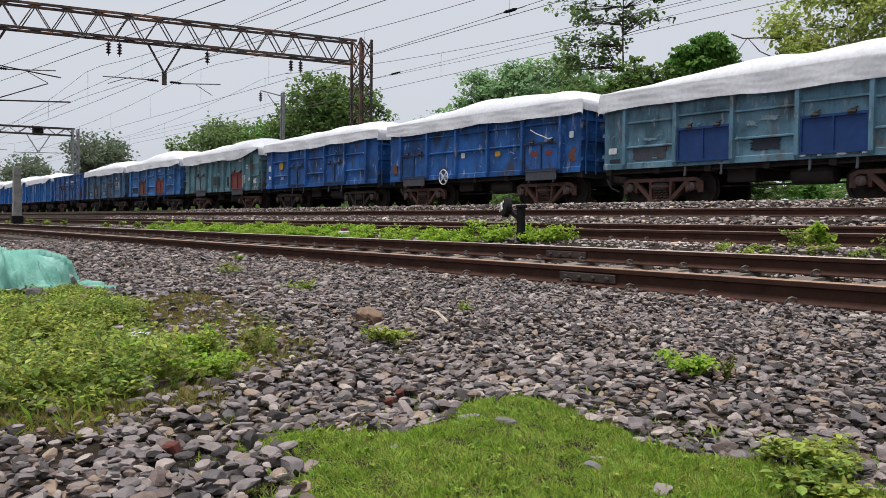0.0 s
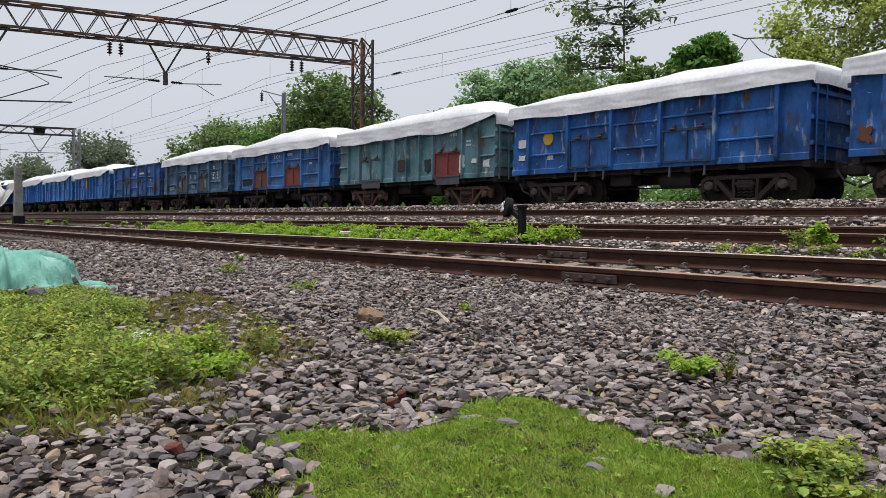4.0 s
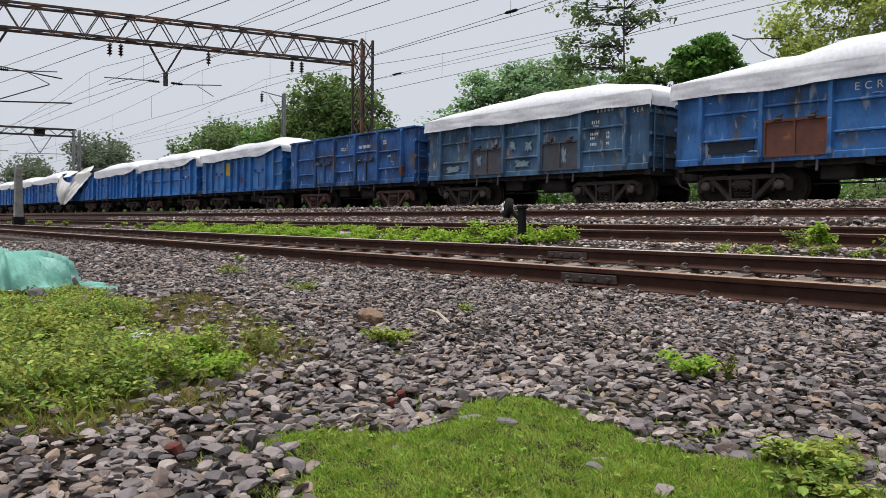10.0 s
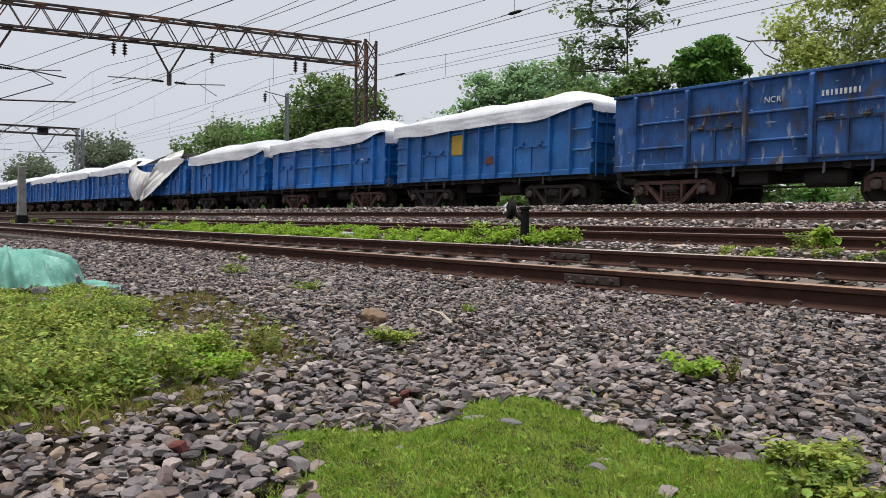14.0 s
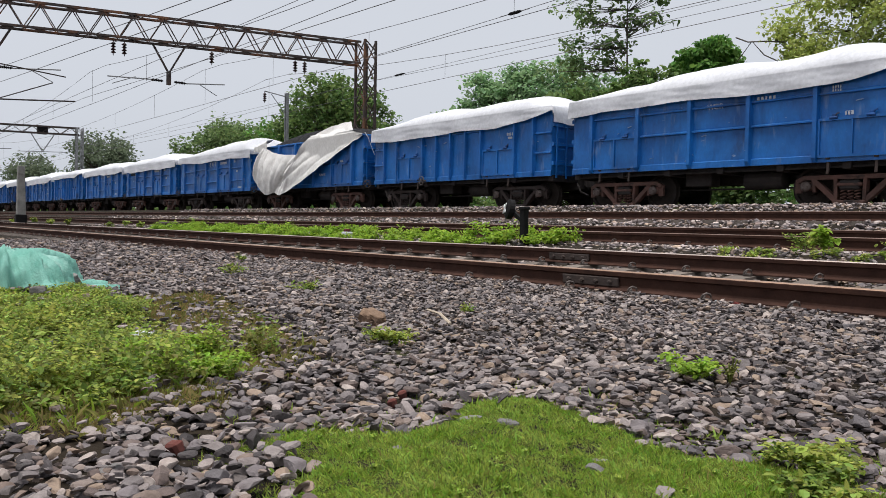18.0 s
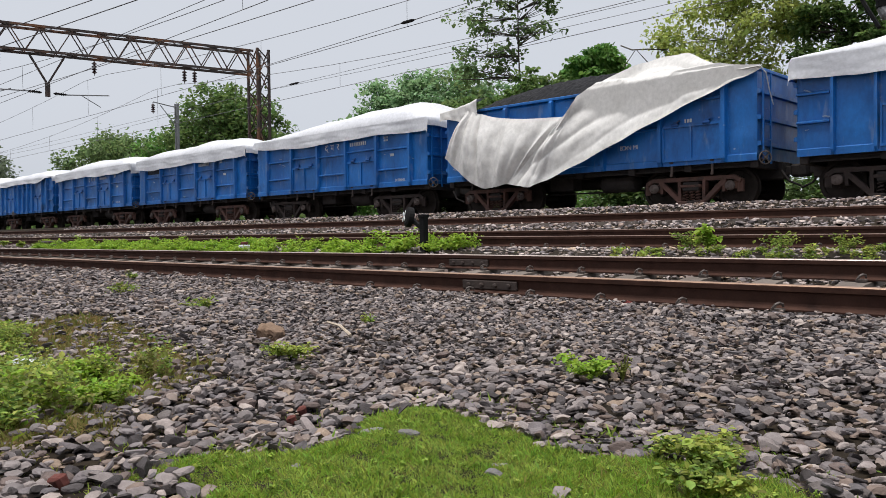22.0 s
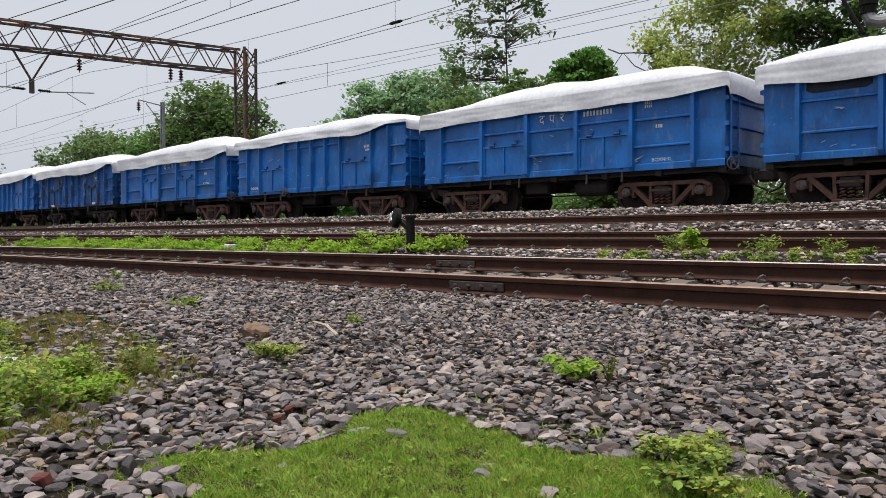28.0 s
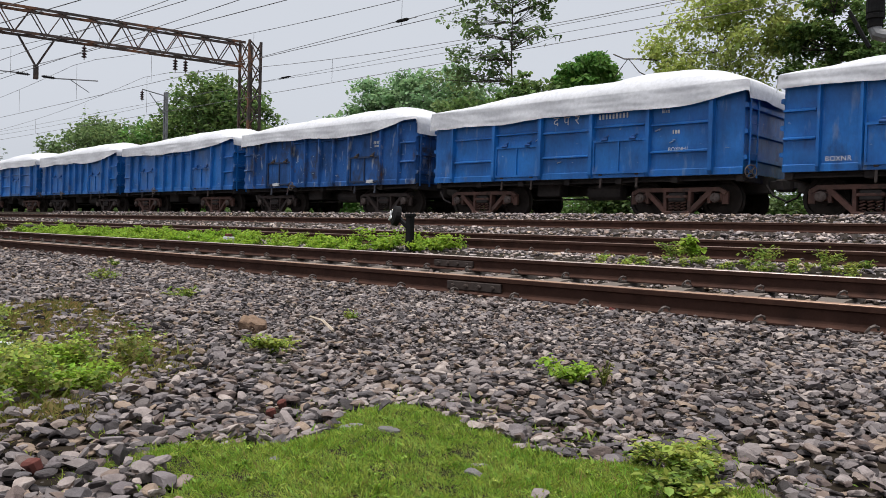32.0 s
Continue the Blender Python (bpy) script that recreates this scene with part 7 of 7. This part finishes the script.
TIERS = [(-0.4, 15.6, 1.3, 0.6), (1.2, 15.0, 1.4, 0.5), (-1.7, 14.6, 1.2, 0.5), (2.7, 14.3, 1.2, 0.4), (0.2, 14.0, 1.5, 0.6), (-2.6, 13.6, 1.2, 0.45), (3.7, 13.5, 1.1, 0.35), (1.6, 13.2, 1.2, 0.4), (-1.1, 12.9, 1.3, 0.5),
         (-2.9, 12.3, 1.1, 0.4), (0.8, 12.2, 1.1, 0.4), (2.6, 12.6, 0.9, 0.3), (-1.9, 11.4, 1.2, 0.4), (0.1, 11.1, 1.2, 0.45), (1.4, 10.7, 0.9, 0.3), (-2.6, 10.3, 1.2, 0.4), (-0.8, 10.0, 1.2, 0.4), (-3.3, 9.2, 1.3, 0.5), (-1.5, 9.0, 1.2, 0.45)]
build_tree(-26.9, 33.8, 17, [(a * 1.3 + 0.3, 0.3 * math.sin(i * 2.1), b, c * 1.1, c * 1.1, d * 1.15) for i, (a, b, c, d) in enumerate(TIERS)], 0.23, 3900, 78, L_TREE_DARK, "tall thin tree with sparse tiers of leaves", 0.15, LEAF, 0.3, 0.0, 1.5)
build_tree(-25.0, 32, 9.2, [(0.2, 0, 7.2, 1.6, 1.8, 0.9), (-2.0, 0, 6.4, 1.6, 2, 1.0), (1.6, 0, 7.3, 1.3, 1.7, 0.9), (-3.6, 0, 5.9, 1.3, 1.4, 0.9), (0, 0, 5.6, 4, 2, 1.4)], 0.22, 8000, 79, L_TREE, "bushy bright green tree behind the train")
build_tree(-21.7, 33.5, 9.6, [(-0.5, 0, 8.5, 0.95, 1.1, 0.75), (0.5, 0, 8.3, 0.85, 1.1, 0.8), (0.1, 0, 7.2, 1.3, 1.3, 1.3), (1.0, 0, 7.8, 0.7, 1.0, 0.9), (-0.9, 0, 7.8, 0.8, 1.0, 1.0)], 0.21, 12000, 80, L_VINE, "tree stump overgrown by dense green vines", 0.3, LEAF, 0.8, 0.0, 1.1)
build_tree(-15.3, 34, 12.5, [(0.2, 0, 10.4, 2.0, 2.0, 1.3), (-2.0, 0, 9.2, 1.3, 1.4, 1.0), (2.4, 0, 11.2, 1.6, 1.8, 1.3), (-1.4, 0, 7.8, 1.7, 1.8, 1.1), (1.6, 0, 8.8, 1.9, 1.8, 1.2), (-2.7, 0, 7.2, 1.1, 1.2, 0.9), (0.5, 0, 6.6, 2.6, 2, 1.1), (3.4, 0, 9.6, 1.1, 1.2, 1.0)], 0.17, 15000, 81, L_BAMBOO,
           "feathery yellow-green bamboo clump", 0.05, LEAF, 0.4, 0.0, 1.25)
build_tree(-10.6, 34, 11.5, [(0, 0, 10.2, 1.3, 1.3, 0.9), (0.9, 0, 9.0, 1.3, 1.4, 0.9), (-0.9, 0, 8.6, 1.2, 1.3, 0.9), (1.4, 0, 7.6, 1.4, 1.4, 1.0), (-0.2, 0, 6.8, 1.8, 1.6, 1.1)], 0.17, 10000, 82, L_TREE, "green feathery tree behind the train")


def build_undergrowth():
    """Continuous low growth behind the line."""
    r = np.random.default_rng(90)
    x, y = r.uniform(-150, 8, 30000), r.uniform(25.5, 30, 30000)
    h = 1.6 + 0.9 * smooth_noise(x, y, 3, 0.5) + 0.5 * smooth_noise(x, y, 5, 1.7)
    z = 0.5 + np.clip(h, 0.5, 3.2) * r.random(30000) ** 0.7
    me = leaves(np.stack([x, y, z], 1), 0.30, 91, LEAF, 0.2, 0.6)
    tagged(part("undergrowth", me, L_TREE), "low green undergrowth behind the railway", "undergrowth", kind="stuff")


build_undergrowth()


def build_bush(x, y, h, w, seed, material, label):
    bush = new("bush")
    tagged(bush, label, "bush", "bushes behind the train")
    r = np.random.default_rng(seed)
    bm = bmesh.new()
    pts = []
    for i in range(9):
        a = r.uniform(0, 6.28)
        tip = np.array([x + math.cos(a) * w * r.uniform(0.2, 1), y + math.sin(a) * 0.6 * r.uniform(0.2, 1), 0.6 + h * r.uniform(0.45, 1)])
        sweep(bm, [(x, y, 0.4), Vector((np.array([x, y, 0.5]) + tip) / 2 + np.array([0, 0, 0.1])), Vector(tip)], 0.015, 4)
        pts.append(tip * np.array([1, 1, r.uniform(0.5, 1)]) + r.normal(0, 1, (230, 3)) * np.array([0.36, 0.36, 0.34]))
    part("stalk", bm, M_BARK, bush)
    part("foliage", leaves(np.concatenate(pts), 0.15, seed, LEAF, 0.2, 0.6), material, bush)


for i in range(36):
    build_bush(-66 + i * 1.95 + 0.5 * math.sin(i * 5.1), 24.2 + 0.9 * math.sin(i * 2.3), 1.9 + 0.6 * math.sin(i * 1.7), 1.3, 200 + i, (L_TREE, L_VINE, L_TREE_DARK)[i % 3], "green bush behind the train")


def build_hanging_twigs():
    bm = bmesh.new()
    sweep(bm, [(-20.0, 33, 9.3), (-19.4, 33, 9.0), (-18.6, 33, 8.9), (-17.6, 33, 8.7)], 0.03, 4)
    sweep(bm, [(-19.9, 33, 8.2), (-19.2, 33, 9.0), (-18.6, 33, 8.3), (-17.9, 33, 7.9)], 0.025, 4)
    tagged(part("bare_creeper", bm, M_BARK), "bare creeper stems hanging between the trees", "creeper")


build_hanging_twigs()


# ---- what moves ----
def motions():
    times = [i * 1.0 for i in range(33)]
    for k, w in enumerate(wagons):
        walk(w, [(t, pose(wagon_x(k, t), TRAIN_Y, RAIL_TOP)) for t in times])
    steps = []
    t = 0.0
    while t < 32.0:
        steps.append(t)
        t += 4 / FPS
    steps.append(32.0)
    for w, x in WHEELSETS:
        walk(w, [(t, pose(x, 0, 0.502, 0, math.degrees((travel(t) - travel(0)) / 0.503), 0)) for t in steps])


motions()
